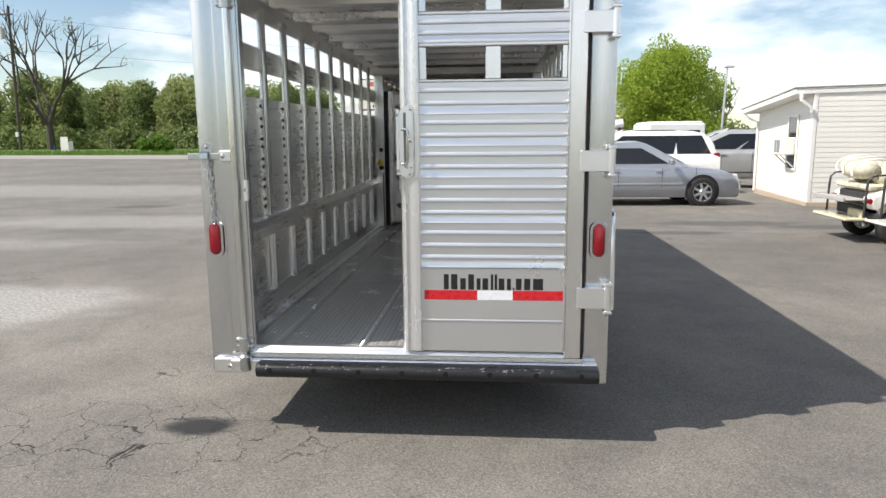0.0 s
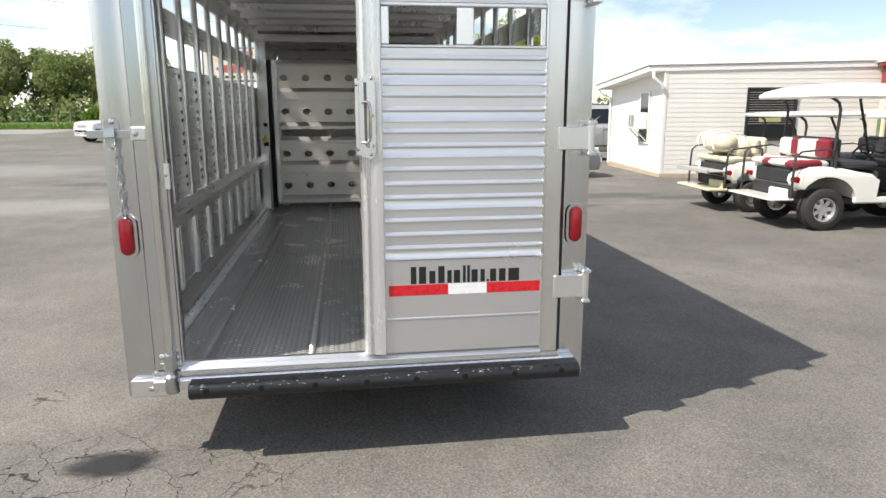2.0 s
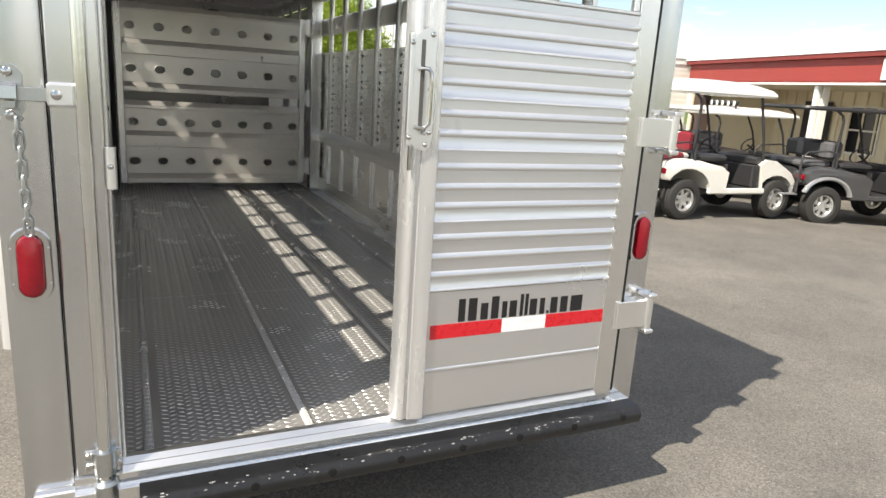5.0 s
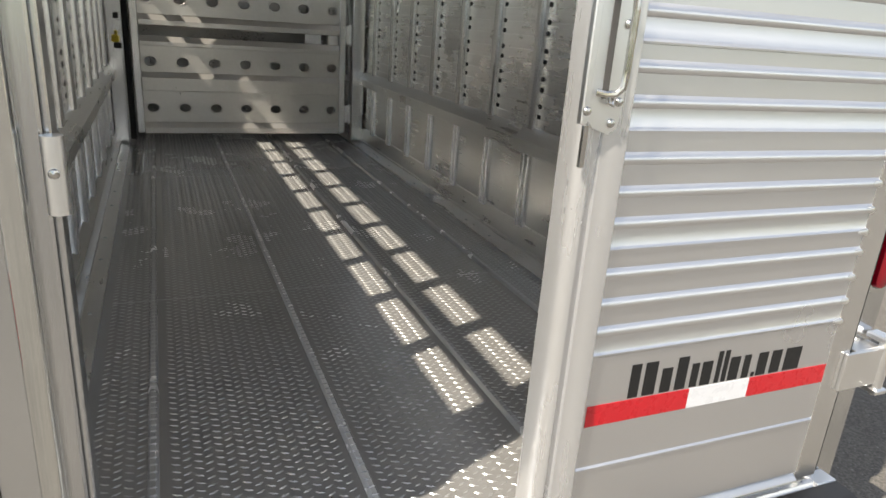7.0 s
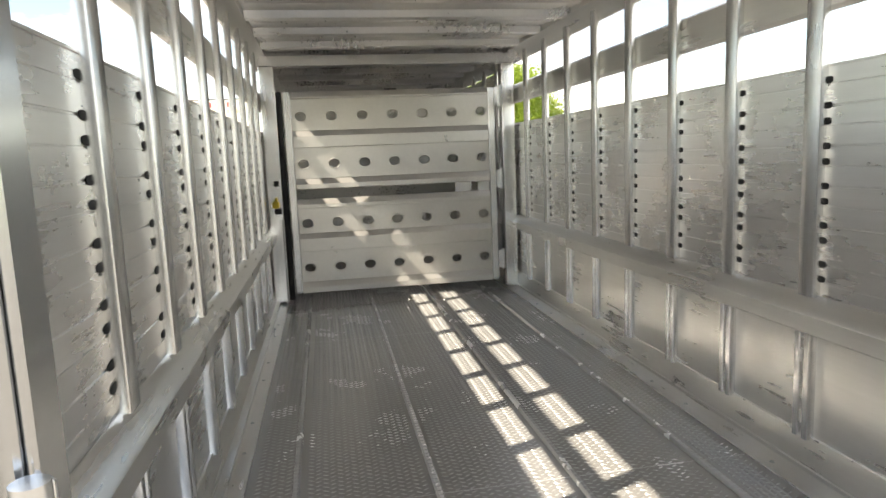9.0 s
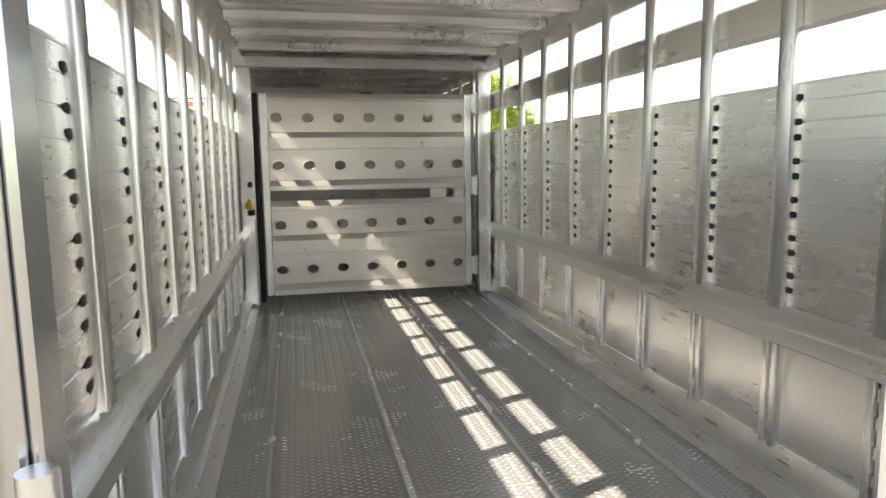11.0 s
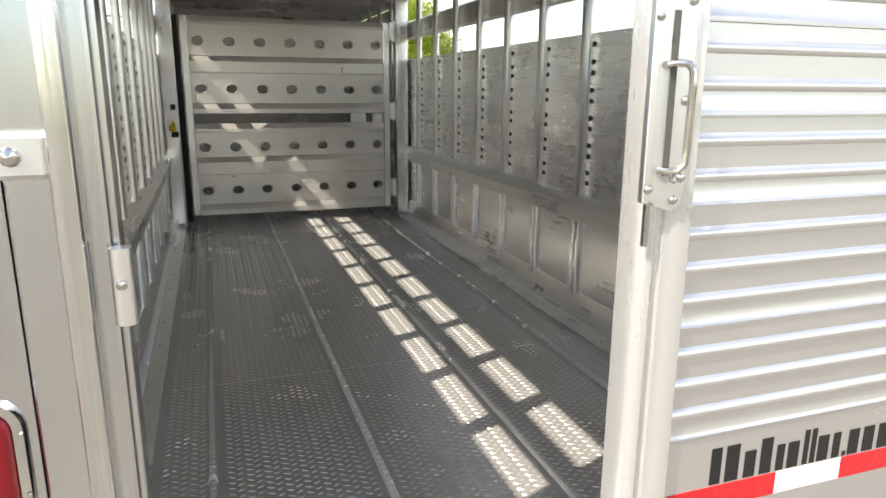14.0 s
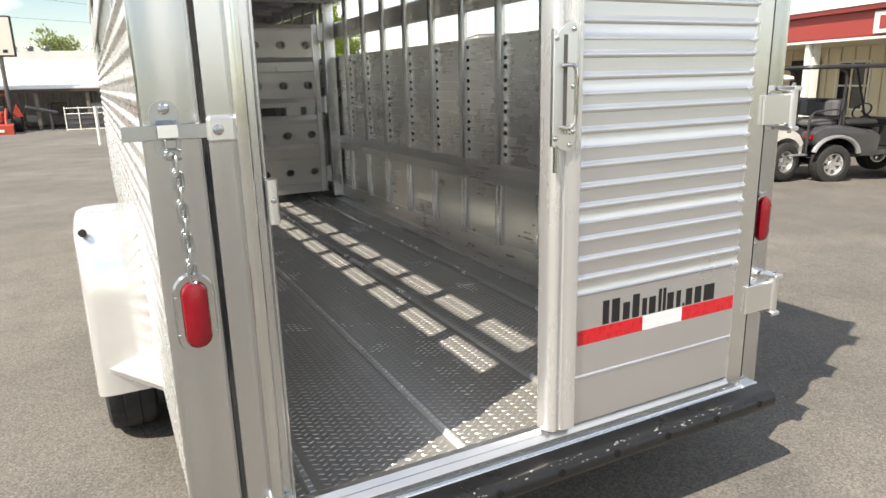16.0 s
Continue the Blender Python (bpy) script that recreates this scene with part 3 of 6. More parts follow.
# boards added over the front stall's upper openings to keep daylight out
for s in (-1, 1):
    part("shade_board", Shape().box(MID + s * 0.998, MID + s * 1.006, 5.36, LENGTH - 0.03, 1.74, 1.866), ALU_FLAT, trailer)
    part("shade_board", Shape().box(MID + s * 0.998, MID + s * 1.006, 5.36, LENGTH - 0.03, 2.026, 2.17), ALU_FLAT, trailer)

# roof
roof = part("roof", Shape().box(-0.99, 0.99, 0.0, LENGTH, 2.300, 2.312), ALU_FLAT, trailer)
for k in range(14):
    y = 0.436 + 0.488 * k
    part("roof_bow", Shape().ext([(y - 0.060, 2.299), (y - 0.040, 2.262), (y + 0.040, 2.262), (y + 0.060, 2.299)], "x", -0.93, 0.905), ALU_FLAT, roof)
    part("roof_rib", Shape().ext([(y + 0.205, 2.2995), (y + 0.22, 2.288), (y + 0.265, 2.288), (y + 0.28, 2.2995)], "x", -0.90, 0.90), ALU_FLAT, roof)
part("front_wall", Shape().box(-0.99, 0.99, LENGTH - 0.02, LENGTH + 0.02, 0.30, 2.30), ALU_FLAT, trailer)
part("nose_shelf", Shape().box(-0.93, 0.93, 6.2, LENGTH - 0.03, 1.30, 1.36, 0.006), ALU_FLAT, trailer)

# rear frame
def corner_post(x0, x1, deep):
    c = 0.012
    return [(x0, deep), (x0, c), (x0 + 0.003, 0.003), (x0 + c, 0.0), (x1 - c, 0.0), (x1 - 0.003, 0.003), (x1, c), (x1, deep)]


part("corner_post", Shape().ext(corner_post(-1.030, -0.9095, 0.06), "z", 0.262, 2.32), ALU_POST, trailer)
part("corner_post", Shape().ext(corner_post(0.884, 1.012, 0.06), "z", 0.240, 2.32), ALU_POST, trailer)
# dark strips added in the door seams, standing for the shade in the gaps
part("seam_shade", Shape().box(-0.9090, -0.9025, 0.002, 0.012, 0.35, 2.19), SHADE, trailer)
part("seam_shade", Shape().box(0.8695, 0.8835, -0.036, 0.016, 0.386, 2.19), SHADE, trailer)
part("rear_header", Shape().box(-0.909, 0.8835, 0.0, 0.09, 2.19, 2.32, 0.006), ALU, trailer)
part("rear_sill", Shape().ext([(0.03, 0.30), (-0.052, 0.30), (-0.052, 0.338), (-0.044, 0.345), (-0.040, 0.352), (-0.030, 0.356), (-0.028, 0.375), (-0.018, 0.382), (0.03, 0.382)],
                              "x", -0.9085, 0.8835), ALU, trailer)
part("sill_end", Shape().box(0.8845, 0.956, -0.052, -0.0015, 0.300, 0.352, 0.003), ALU_WHITE, trailer)
part("corner_plate", Shape().box(-1.006, -0.835, -0.030, -0.001, 0.268, 0.345, 0.004), ALU_WHITE, trailer)
bolt = Shape().lathe([(0, 0), (0.012, 0), (0.012, -0.004), (0.009, -0.008), (0, -0.010)], (0, 0, 0), "y", 10).mesh("bolt", STEEL)
for x, z in ((-0.925, 0.305), (-0.905, 0.30), (-0.90, 0.32)):
    piece("bolt", bolt, trailer, (x, -0.031, z))

# bumper
section = [(-0.053, 0.348), (-0.100, 0.346)] + [(-0.100 - 0.032 * math.sin(radians(a)), 0.314 + 0.032 * math.cos(radians(a))) for a in range(15, 106, 15)] + [(-0.126, 0.290), (-0.112, 0.278), (-0.053, 0.276)]
bumper = part("bumper", Shape().ext(section, "x", -0.752, 0.955), BUMPER, trailer, "dark rear bumper with bolt holes and pale scuffs")
hole = Shape().lathe([(0, 0.004), (0.013, 0.004), (0.013, -0.002), (0, -0.002)], (0, 0, 0), "y", 10).mesh("bolt_hole", HOLE)
for x in (-0.678, -0.453, -0.227, -0.007, 0.209, 0.426, 0.651, 0.869):
    piece("bolt_hole", hole, bumper, (x, -0.1312, 0.320))
# pale scuffs where the paint has gone from the bumper's shoulder
rngb, scuffs = random.Random(15), Shape()
for k in range(85):
    x = rngb.choice((-0.55, -0.30, 0.10, 0.40, 0.55)) + rngb.gauss(0, 0.12)
    a, w = radians(rngb.uniform(10, 62)), rngb.uniform(0.0012, 0.0042)
    if not -0.74 < x < 0.94:
        continue
    spots = []
    for u, v in ((-1.6, 0), (-0.4, -0.10), (1.3, -0.04), (0.9, 0.07), (-0.7, 0.09)):
        q = a + v * rngb.uniform(0.4, 1.0) * w / 0.004
        spots.append((x + u * w, -0.100 - 0.0326 * math.sin(q), 0.314 + 0.0326 * math.cos(q)))
    scuffs.add(spots, [(0, 1, 2, 3, 4)])
tagged(part("scuff", scuffs, SCUFF, bumper), kind="stuff")

# tail lights
def tail_light(x):
    bezel = Shape()
    outer, inner = stadium(x, 0.969, 0.092, 0.196, 10), stadium(x, 0.969, 0.060, 0.162, 10)
    n = len(outer)
    bezel.add([(u, 0.0, v) for u, v in outer] + [(x + (u - x) * 0.92, -0.012, 0.969 + (v - 0.969) * 0.965) for u, v in outer] + [(u, -0.012, v) for u, v in inner] + [(u, 0.0, v) for u, v in inner],
              [(r * n + i, r * n + (i + 1) % n, (r + 1) * n + (i + 1) % n, (r + 1) * n + i) for r in range(3) for i in range(n)])
    b = part("tail_light", bezel, CHROME, trailer, "oval red tail light in a polished steel bezel")
    rings = []
    for d, k in ((-0.004, 1.0), (-0.014, 0.98), (-0.022, 0.90), (-0.025, 0.72)):
        rings.append([(x + (u - x) * k, d, 0.969 + (v - 0.969) * (1 - (1 - k) * 0.45)) for u, v in stadium(x, 0.969, 0.058, 0.160, 10)])
    part("lens", Shape().loft(rings), LENS, b, "red lens")
    for u in (-0.040, 0.040):
        for v in (-0.045, 0.045):
            part("screw", Shape().lathe([(0, 0), (0.004, 0), (0.003, -0.003), (0, -0.004)], (x + u, -0.0121, 0.969 + v), "y", 8), STEEL, b)


tail_light(-0.968)
tail_light(0.949)

# bar latch and chain on the near post
LATCH_Z = 1.384
latch = part("bar_latch", Shape().box(-1.072, -0.872, -0.034, -0.028, LATCH_Z - 0.0155, LATCH_Z + 0.0155, 0.0015), ZINC, trailer)
part("keeper", Shape().ext(stadium(-0.984, LATCH_Z + 0.004, 0.058, 0.125, 10), "y", -0.010, -0.001), ZINC, latch)
part("keeper_hook", Shape().ext([(-0.001, LATCH_Z + 0.018), (-0.036, LATCH_Z + 0.026), (-0.048, LATCH_Z + 0.016), (-0.050, LATCH_Z - 0.010), (-0.046, LATCH_Z - 0.012), (-0.043, LATCH_Z + 0.012), (-0.034, LATCH_Z + 0.019), (-0.001, LATCH_Z + 0.010)],
                                "x", -1.004, -0.964), STEEL, latch)
part("keeper_tab", Shape().box(-0.992, -0.968, -0.040, -0.034, LATCH_Z - 0.034, LATCH_Z - 0.014, 0.002), ZINC, latch)
part("bolt_plate", Shape().box(-0.905, -0.846, -0.0545, -0.028, LATCH_Z - 0.026, LATCH_Z + 0.030, 0.006), ALU_WHITE, latch)
for x, y, z in ((-0.984, -0.010, LATCH_Z + 0.048), (-0.984, -0.010, LATCH_Z - 0.050), (-0.884, -0.0545, LATCH_Z + 0.002)):
    piece("bolt", bolt, latch, (x, y, z))
chain = part("chain", Shape().tube([(-0.972 + 0.016 * math.cos(a), -0.018, 1.335 + 0.012 * math.sin(a)) for a in np.linspace(0.6, 5.6, 9)], 0.0028, 6), ZINC, trailer, "zinc-plated steel chain")
z, k = 1.310, 0
while z > 1.06:
    loop = []
    for u, v in stadium(0, 0, 0.016, 0.046, 6):
        loop.append((u, 0.0, v) if k % 2 else (0.0, u, v))
    lk = Shape().tube([(-0.972 + 0.006 * (1.31 - z) / 0.25 + a, -0.020 + b, z + c) for a, b, c in loop], 0.0032, 6, closed=True)
    part("link", lk, ZINC, chain)
    z -= 0.0345
    k += 1

# rear swing door: stiles, rails and lock rod
DOOR_Y = -0.030
rear_door = part("rear_door", Shape().ext([(-0.902, 0.004), (-0.902, DOOR_Y + 0.003), (-0.899, DOOR_Y), (-0.796, DOOR_Y), (-0.792, DOOR_Y + 0.004), (-0.792, 0.004)], "z", 0.386, 2.17)
                 , ALU_POST, trailer,
                 "full-width aluminium rear swing door, shut, with a sliding half door")
part("stile", Shape().ext([(0.790, 0.004), (0.790, -0.042), (0.794, -0.046), (0.864, -0.046), (0.869, -0.041), (0.869, 0.004)], "z", 0.386, 2.17), ALU, rear_door)
part("bottom_rail", Shape().ext([(0.004, 0.384), (-0.050, 0.384), (-0.056, 0.388), (-0.055, 0.391), (-0.040, 0.403), (-0.034, 0.402), (-0.018, 0.4145), (-0.012, 0.414), (0.004, 0.414)], "x", -0.7915, 0.7895), ALU_WHITE, rear_door, smooth=20)
part("top_rail", Shape().box(-0.902, 0.869, DOOR_Y, 0.004, 2.172, 2.188, 0.002).box(-0.792, 0.790, -0.06, DOOR_Y, 2.13, 2.188, 0.004), ALU, rear_door)
part("door_edge", Shape().box(-0.7915, -0.782, -0.024, 0.030, 0.416, 2.17, 0.003), ALU_POST, rear_door)
part("lock_rod", Shape().rod((-0.832, -0.049, 0.30), (-0.832, -0.049, 2.25), 0.0165, 16), GALV, rear_door, "galvanised lock rod")
for z0, z1 in ((0.395, 0.462), (2.08, 2.15)):
    clamp = Shape().lathe([(0.0166, 0), (0.027, 0.0), (0.027, z1 - z0), (0.0166, z1 - z0)], (-0.832, -0.049, z0), "z", 14)
    clamp.box(-0.880, -0.794, -0.036, DOOR_Y + 0.001, z0 + 0.004, z1 - 0.004, 0.004)
    c = part("rod_clamp", clamp, ZINC, rear_door)
    for x in (-0.870, -0.802):
        piece("bolt", bolt, c, (x, -0.036, z0 + 0.018))
        piece("bolt", bolt, c, (x, -0.036, z1 - 0.018))
foot = Shape().lathe([(0.0, 0), (0.026, 0.0), (0.030, 0.01), (0.030, 0.075), (0.0225, 0.085), (0, 0.085)], (-0.832, -0.049, 0.290), "z", 14)
part("rod_socket", foot, ZINC, trailer)
# barrel catch for the sliding door on the near stile
catch = part("barrel_catch", Shape().rod((-0.780, -0.045, 1.166), (-0.780, -0.045, 1.268), 0.0140, 14), ALU_WHITE, rear_door)
part("catch_plate", Shape().box(-0.790, -0.770, -0.0315, -0.0245, 1.172, 1.262, 0.002), ALU_WHITE, catch)
piece("bolt", bolt, catch, (-0.780, -0.0585, 1.222), Matrix.Diagonal((0.6, 0.6, 0.6, 1)))

# hinges of the swing door
for z0, z1 in ((1.905, 2.06), (1.275, 1.432), (0.610, 0.772)):
    h = part("hinge", Shape().box(0.846, 0.985, -0.056, -0.0465, z0 + 0.030, z1 - 0.030, 0.002).box(0.885, 0.985, -0.047, -0.001, z0 + 0.030, z1 - 0.030, 0.002), ALU_WHITE, rear_door)
    part("barrel", Shape().rod((0.992, -0.050, z0 + 0.020), (0.992, -0.050, z1 - 0.020), 0.017, 14), ALU_WHITE, h)
    part("pin", Shape().rod((0.992, -0.050, z0 - 0.004), (0.992, -0.050, z1 + 0.006), 0.007, 8), STEEL, h)
    for z, d in ((z0 + 0.004, 0.016), (z1 - 0.020, 0.016)):
        part("hinge_lug", Shape().box(0.972, 1.013, -0.072, -0.002, z, z + d, 0.004), ALU_WHITE, h)

# sliding half door
S0, S1, SY = 0.088, 0.789, -0.052
slider = part("sliding_door", Shape()
              .ext([(-0.008, 0.0), (-0.008, -0.032), (-0.004, -0.044), (0.003, -0.055), (0.011, -0.061), (0.018, -0.062), (0.020, -0.056), (0.034, -0.056), (0.036, -0.062), (0.052, -0.064), (0.060, -0.068), (0.083, -0.068), (0.088, -0.063), (0.088, -0.012), (0.076, 0.0)],
                   "z", 0.416, 2.13)
              , ALU_FRAME, trailer, "sliding half door of ribbed aluminium slats, pushed open")


part("stile", Shape().box(S1 - 0.010, S1 + 0.0005, -0.056, -0.012, 0.416, 2.13, 0.002), ALU, slider)


def rib_heights(ribs, k=1.0):
    return [u * k for u in (0.0535, 0.112, 0.173)[:ribs]]


def door_slat(z, ribs, k=1.0):
    """A door slat: a narrow lip at its foot, then ribs with a sharp underside and a sloping upper face."""
    p = [(SY - 0.0042, z + 0.0003), (SY - 0.0044, z + 0.0040), (SY - 0.0020, z + 0.0075), (SY - 0.0004, z + 0.0100)]
    for u in rib_heights(ribs, k):
        b = z + u
        p += [(SY - 0.0004, b - 0.0115), (SY - 0.0058, b - 0.0090), (SY - 0.0078, b - 0.0040), (SY - 0.0066, b + 0.0030), (SY - 0.0030, b + 0.0085), (SY - 0.0004, b + 0.0120)]
    top = z + k * (0.1485 if ribs == 2 else 0.2117) + (0.0071 if ribs == 3 else 0.0005)
    return p + [(SY - 0.0004, top - 0.0004), (SY + 0.024, top - 0.0004), (SY + 0.024, z + 0.0003)], top


z_low = 0.838
# rounded beads added at the rib ends to catch bright glints
z, glint_beads = z_low, Shape()
for n in (3, 3, 2, 2, 2):
    outline, top = door_slat(z, n)
    part("slat", Shape().ext(outline, "x", S0, S1 - 0.010), ALU_DOOR, slider)
    for u in [0.002] + rib_heights(n):
        glint_beads.loft([[(S1 - 0.011 + dx, SY - 0.001 + q * 0.8 * math.cos(a) - 0.004, z + u + q * math.sin(a)) for a in np.linspace(0, 6.2832, 9)[:-1]] for dx, q in ((-0.020, 0.003), (-0.012, 0.007), (0.0, 0.0085), (0.006, 0.006), (0.009, 0.002))])
    z = top
tagged(part("weld_and_glint_bead", glint_beads, ALU_WHITE, slider), kind="stuff")
z_top = z
part("panel", Shape().ext([(SY, 0.578), (SY - 0.004, 0.574), (SY - 0.004, 0.568), (SY, 0.564), (SY, 0.416), (SY + 0.02, 0.416), (SY + 0.02, 0.835), (SY, 0.835)], "x", S0, S1 - 0.010), ALU_DOOR, slider)
part("sill_bar", Shape().box(S0, S1 - 0.010, SY - 0.010, SY + 0.02, z_top + 0.001, z_top + 0.012, 0.003), ALU_DOOR, slider)
WIN0, WIN1 = z_top + 0.013, 1.884
part("window_bar", Shape().box(0.399, 0.470, SY - 0.004, SY + 0.02, WIN0 + 0.001, WIN1 - 0.001, 0.003), ALU, slider)
for x0, x1 in ((S0 + 0.001, 0.122), (0.754, S1 - 0.012)):
    part("window_bar", Shape().box(x0, x1, SY - 0.002, SY + 0.02, WIN0 + 0.001, WIN1 - 0.001, 0.003), ALU, slider)
part("sill_bar", Shape().box(S0, S1 - 0.010, SY - 0.008, SY + 0.02, WIN1, WIN1 + 0.016, 0.004), ALU_DOOR, slider)
part("slat", Shape().ext(door_slat(WIN1 + 0.017, 2, 0.83)[0], "x", S0, S1 - 0.010), ALU_DOOR, slider)
part("sill_bar", Shape().box(S0, S1 - 0.010, SY - 0.006, SY + 0.02, WIN1 + 0.142, WIN1 + 0.156, 0.004), ALU_DOOR, slider)
for x0, x1 in ((S0 + 0.001, 0.122), (0.399, 0.470), (0.754, S1 - 0.012)):
    part("window_bar", Shape().box(x0, x1, SY - 0.002, SY + 0.02, WIN1 + 0.157, 2.13, 0.003), ALU, slider)
# reflective tape and the lettering's dark blocks
for x0, x1, mt, lb in ((0.101, 0.362, RED_TAPE, "red reflective tape"), (0.3625, 0.535, WHITE_TAPE, "white reflective tape"), (0.5355, 0.784, RED_TAPE, "red reflective tape")):
    part("reflective_tape", Shape().box(x0, x1, SY - 0.0012, SY - 0.0002, 0.677, 0.725), mt, slider, lb)
x = 0.196
for w, h in ((0.030, 1.0), (0.038, 1.0), (0.033, 0.74), (0.034, 1.0), (0.024, 0.74), (0.034, 0.74), (0.016, 1.0), (0.016, 1.0), (0.034, 0.74), (0.024, 0.74), (0.012, 0.14), (0.034, 0.74), (0.036, 0.74), (0.058, 0.74)):
    part("letter_block", Shape().box(x + 0.0015, x + w * 0.86, SY - 0.0011, SY - 0.0002, 0.729, 0.729 + 0.077 * h), INK, slider, "black vinyl letter block")
    x += w * 1.195
# latch plate with its slot, bail handle and flange
LX = -0.014
plate = Shape()
outline = [(0.006, 1.30), (0.018, 1.286), (0.050, 1.276), (0.066, 1.286), (0.072, 1.31), (0.072, 1.585), (0.066, 1.612), (0.048, 1.622), (0.030, 1.610), (0.008, 1.590)]
plate.ext(outline, "y", -0.074, -0.0685).moved(pose(LX, 0, 0))
lp = part("latch_plate", plate, ALU_WHITE, slider, "stainless latch plate with a bail handle")
part("latch_slot", Shape().box(0.027, 0.039, -0.0752, -0.0742, 1.335, 1.585).moved(pose(LX, 0, 0)), SLOT, lp)
part("latch_flange", Shape().box(-0.008, 0.006, -0.078, -0.063, 1.292, 1.600, 0.002).moved(pose(LX, 0, 0)), ALU_WHITE, lp)
part("handle", Shape().tube([(0.020, -0.076, 1.505), (0.032, -0.086, 1.508), (0.044, -0.096, 1.506), (0.050, -0.100, 1.495), (0.051, -0.100, 1.47), (0.050, -0.100, 1.38), (0.048, -0.100, 1.355),
                             (0.040, -0.095, 1.345), (0.028, -0.086, 1.343), (0.016, -0.076, 1.345)], 0.0062, 10).moved(pose(LX, 0, 0)), STEEL, lp)
part("spring_clip", Shape().tube([(0.034, -0.078, 1.345), (0.034, -0.084, 1.330), (0.044, -0.084, 1.325), (0.046, -0.080, 1.338)], 0.0035, 6).moved(pose(LX, 0, 0)), STEEL, lp)
part("latch_rod", Shape().rod((0.008, -0.068, 1.29), (0.008, -0.068, 1.22), 0.006, 8).moved(pose(LX, 0, 0)), STEEL, lp)
for x, z in ((0.060, 1.60), (0.060, 1.452), (0.062, 1.330), (0.052, 1.295), (-0.002, 1.575), (-0.002, 1.315)):
    piece("bolt", bolt, lp, (x + LX, -0.0745 if x > 0 else -0.0805, z), Matrix.Diagonal((0.65, 0.65, 0.65, 1)))

# centre gate
GX0, GX1, GZ0, GZ1 = -0.828, 0.806, 0.460, 2.000
gate = part("centre_gate", Shape()
            .box(GX0, GX0 + 0.055, GATE_Y - 0.03, GATE_Y + 0.03, GZ0, GZ1, 0.006)
            , ALU, trailer, "closed aluminium centre gate with punched hole bands")
part("gate_stile", Shape().box(GX1 - 0.055, GX1, GATE_Y - 0.03, GATE_Y + 0.03, GZ0, GZ1, 0.006), ALU, gate)
for z0, z1 in ((GZ0, 0.545), (0.785, 0.925), (1.118, 1.190), (1.266, 1.346), (1.580, 1.708), (1.944, GZ1)):
    part("gate_rail", Shape().ext([(GATE_Y + 0.02, z0), (GATE_Y - 0.033, z0), (GATE_Y - 0.036, z0 + 0.004), (GATE_Y - 0.036, z1 - 0.042), (GATE_Y - 0.033, z1 - 0.036), (GATE_Y - 0.014, z1 - 0.003),
                                           (GATE_Y - 0.010, z1), (GATE_Y + 0.02, z1)], "x", GX0 + 0.056, GX1 - 0.056), ALU_GATE, gate, smooth=20)


def holed_band(z0, z1, zc):
    """A recessed band with seven round holes through both its skins."""
    sh = Shape()
    n, w = 16, (GX1 - GX0 - 0.112) / 7
    for y, r in ((GATE_Y - 0.016, 0.043), (GATE_Y + 0.014, 0.043)):
        for i in range(7):
            a, c = GX0 + 0.056 + i * w, GX0 + 0.056 + (i + 1) * w
            xc = -0.707 + 0.2332 * i
            ring = [(xc + r * math.cos(6.2832 * k / n), y, zc + 0.78 * r * math.sin(6.2832 * k / n)) for k in range(n)]
            outer = []
            for k in range(n):
                u, v = math.cos(6.2832 * k / n), math.sin(6.2832 * k / n)
                m = max(abs(u), abs(v))
                u, v = u / m, v / m
                outer.append((xc + (u * (c - xc) if u > 0 else -u * (a - xc)), y, zc + (v * (z1 - zc) if v > 0 else -v * (z0 - zc))))
            sh.add(ring + outer, [(k, (k + 1) % n, n + (k + 1) % n, n + k) for k in range(n)])
    tagged(part("hole_band", sh, ALU_GATE, gate), kind="stuff")
    rims = Shape()
    for i in range(7):
        xc = -0.707 + 0.2332 * i
        rims.tube([(xc + 0.045 * math.cos(6.2832 * k / 16), GATE_Y - 0.017, zc + 0.0355 * math.sin(6.2832 * k / 16)) for k in range(16)], 0.004, 6, closed=True)
    tagged(part("hole_rim", rims, ALU_GATE, gate), kind="stuff")


for z0, z1, zc in ((0.545, 0.785, 0.656), (0.925, 1.118, 1.004), (1.346, 1.580, 1.457), (1.708, 1.944, 1.816)):
    holed_band(z0, z1, zc)
part("slot_plate", Shape().box(0.47, 0.60, GATE_Y - 0.005, GATE_Y + 0.005, 1.191, 1.265), ALU, gate)
part("slot_plate", Shape().box(0.66, 0.74, GATE_Y - 0.012, GATE_Y - 0.004, 1.191, 1.265), ALU, gate)
part("slam_plate", Shape().box(-0.06, 0.03, GATE_Y - 0.02, GATE_Y + 0.01, GZ1, GZ1 + 0.008), SHADE, gate)
for z in (1.20, 1.85, 0.55):
    part("gate_hinge", Shape().rod((0.838, GATE_Y - 0.044, z), (0.838, GATE_Y - 0.044, z + 0.16), 0.016, 12).box(0.80, 0.838, GATE_Y - 0.05, GATE_Y - 0.037, z + 0.01, z + 0.15, 0.003), ALU_WHITE, gate)
part("gate_post", Shape().box(0.862, 0.966, GATE_Y - 0.04, GATE_Y + 0.06, 0.40, 2.184, 0.006), ALU, trailer)
part("gate_post", Shape().box(-0.990, -0.880, GATE_Y - 0.04, GATE_Y + 0.06, 0.40, 2.184, 0.006), ALU, trailer)
part("gate_post_flange", Shape().box(-0.900, -0.888, GATE_Y - 0.14, GATE_Y - 0.041, 0.40, 1.05, 0.003), ALU, trailer)
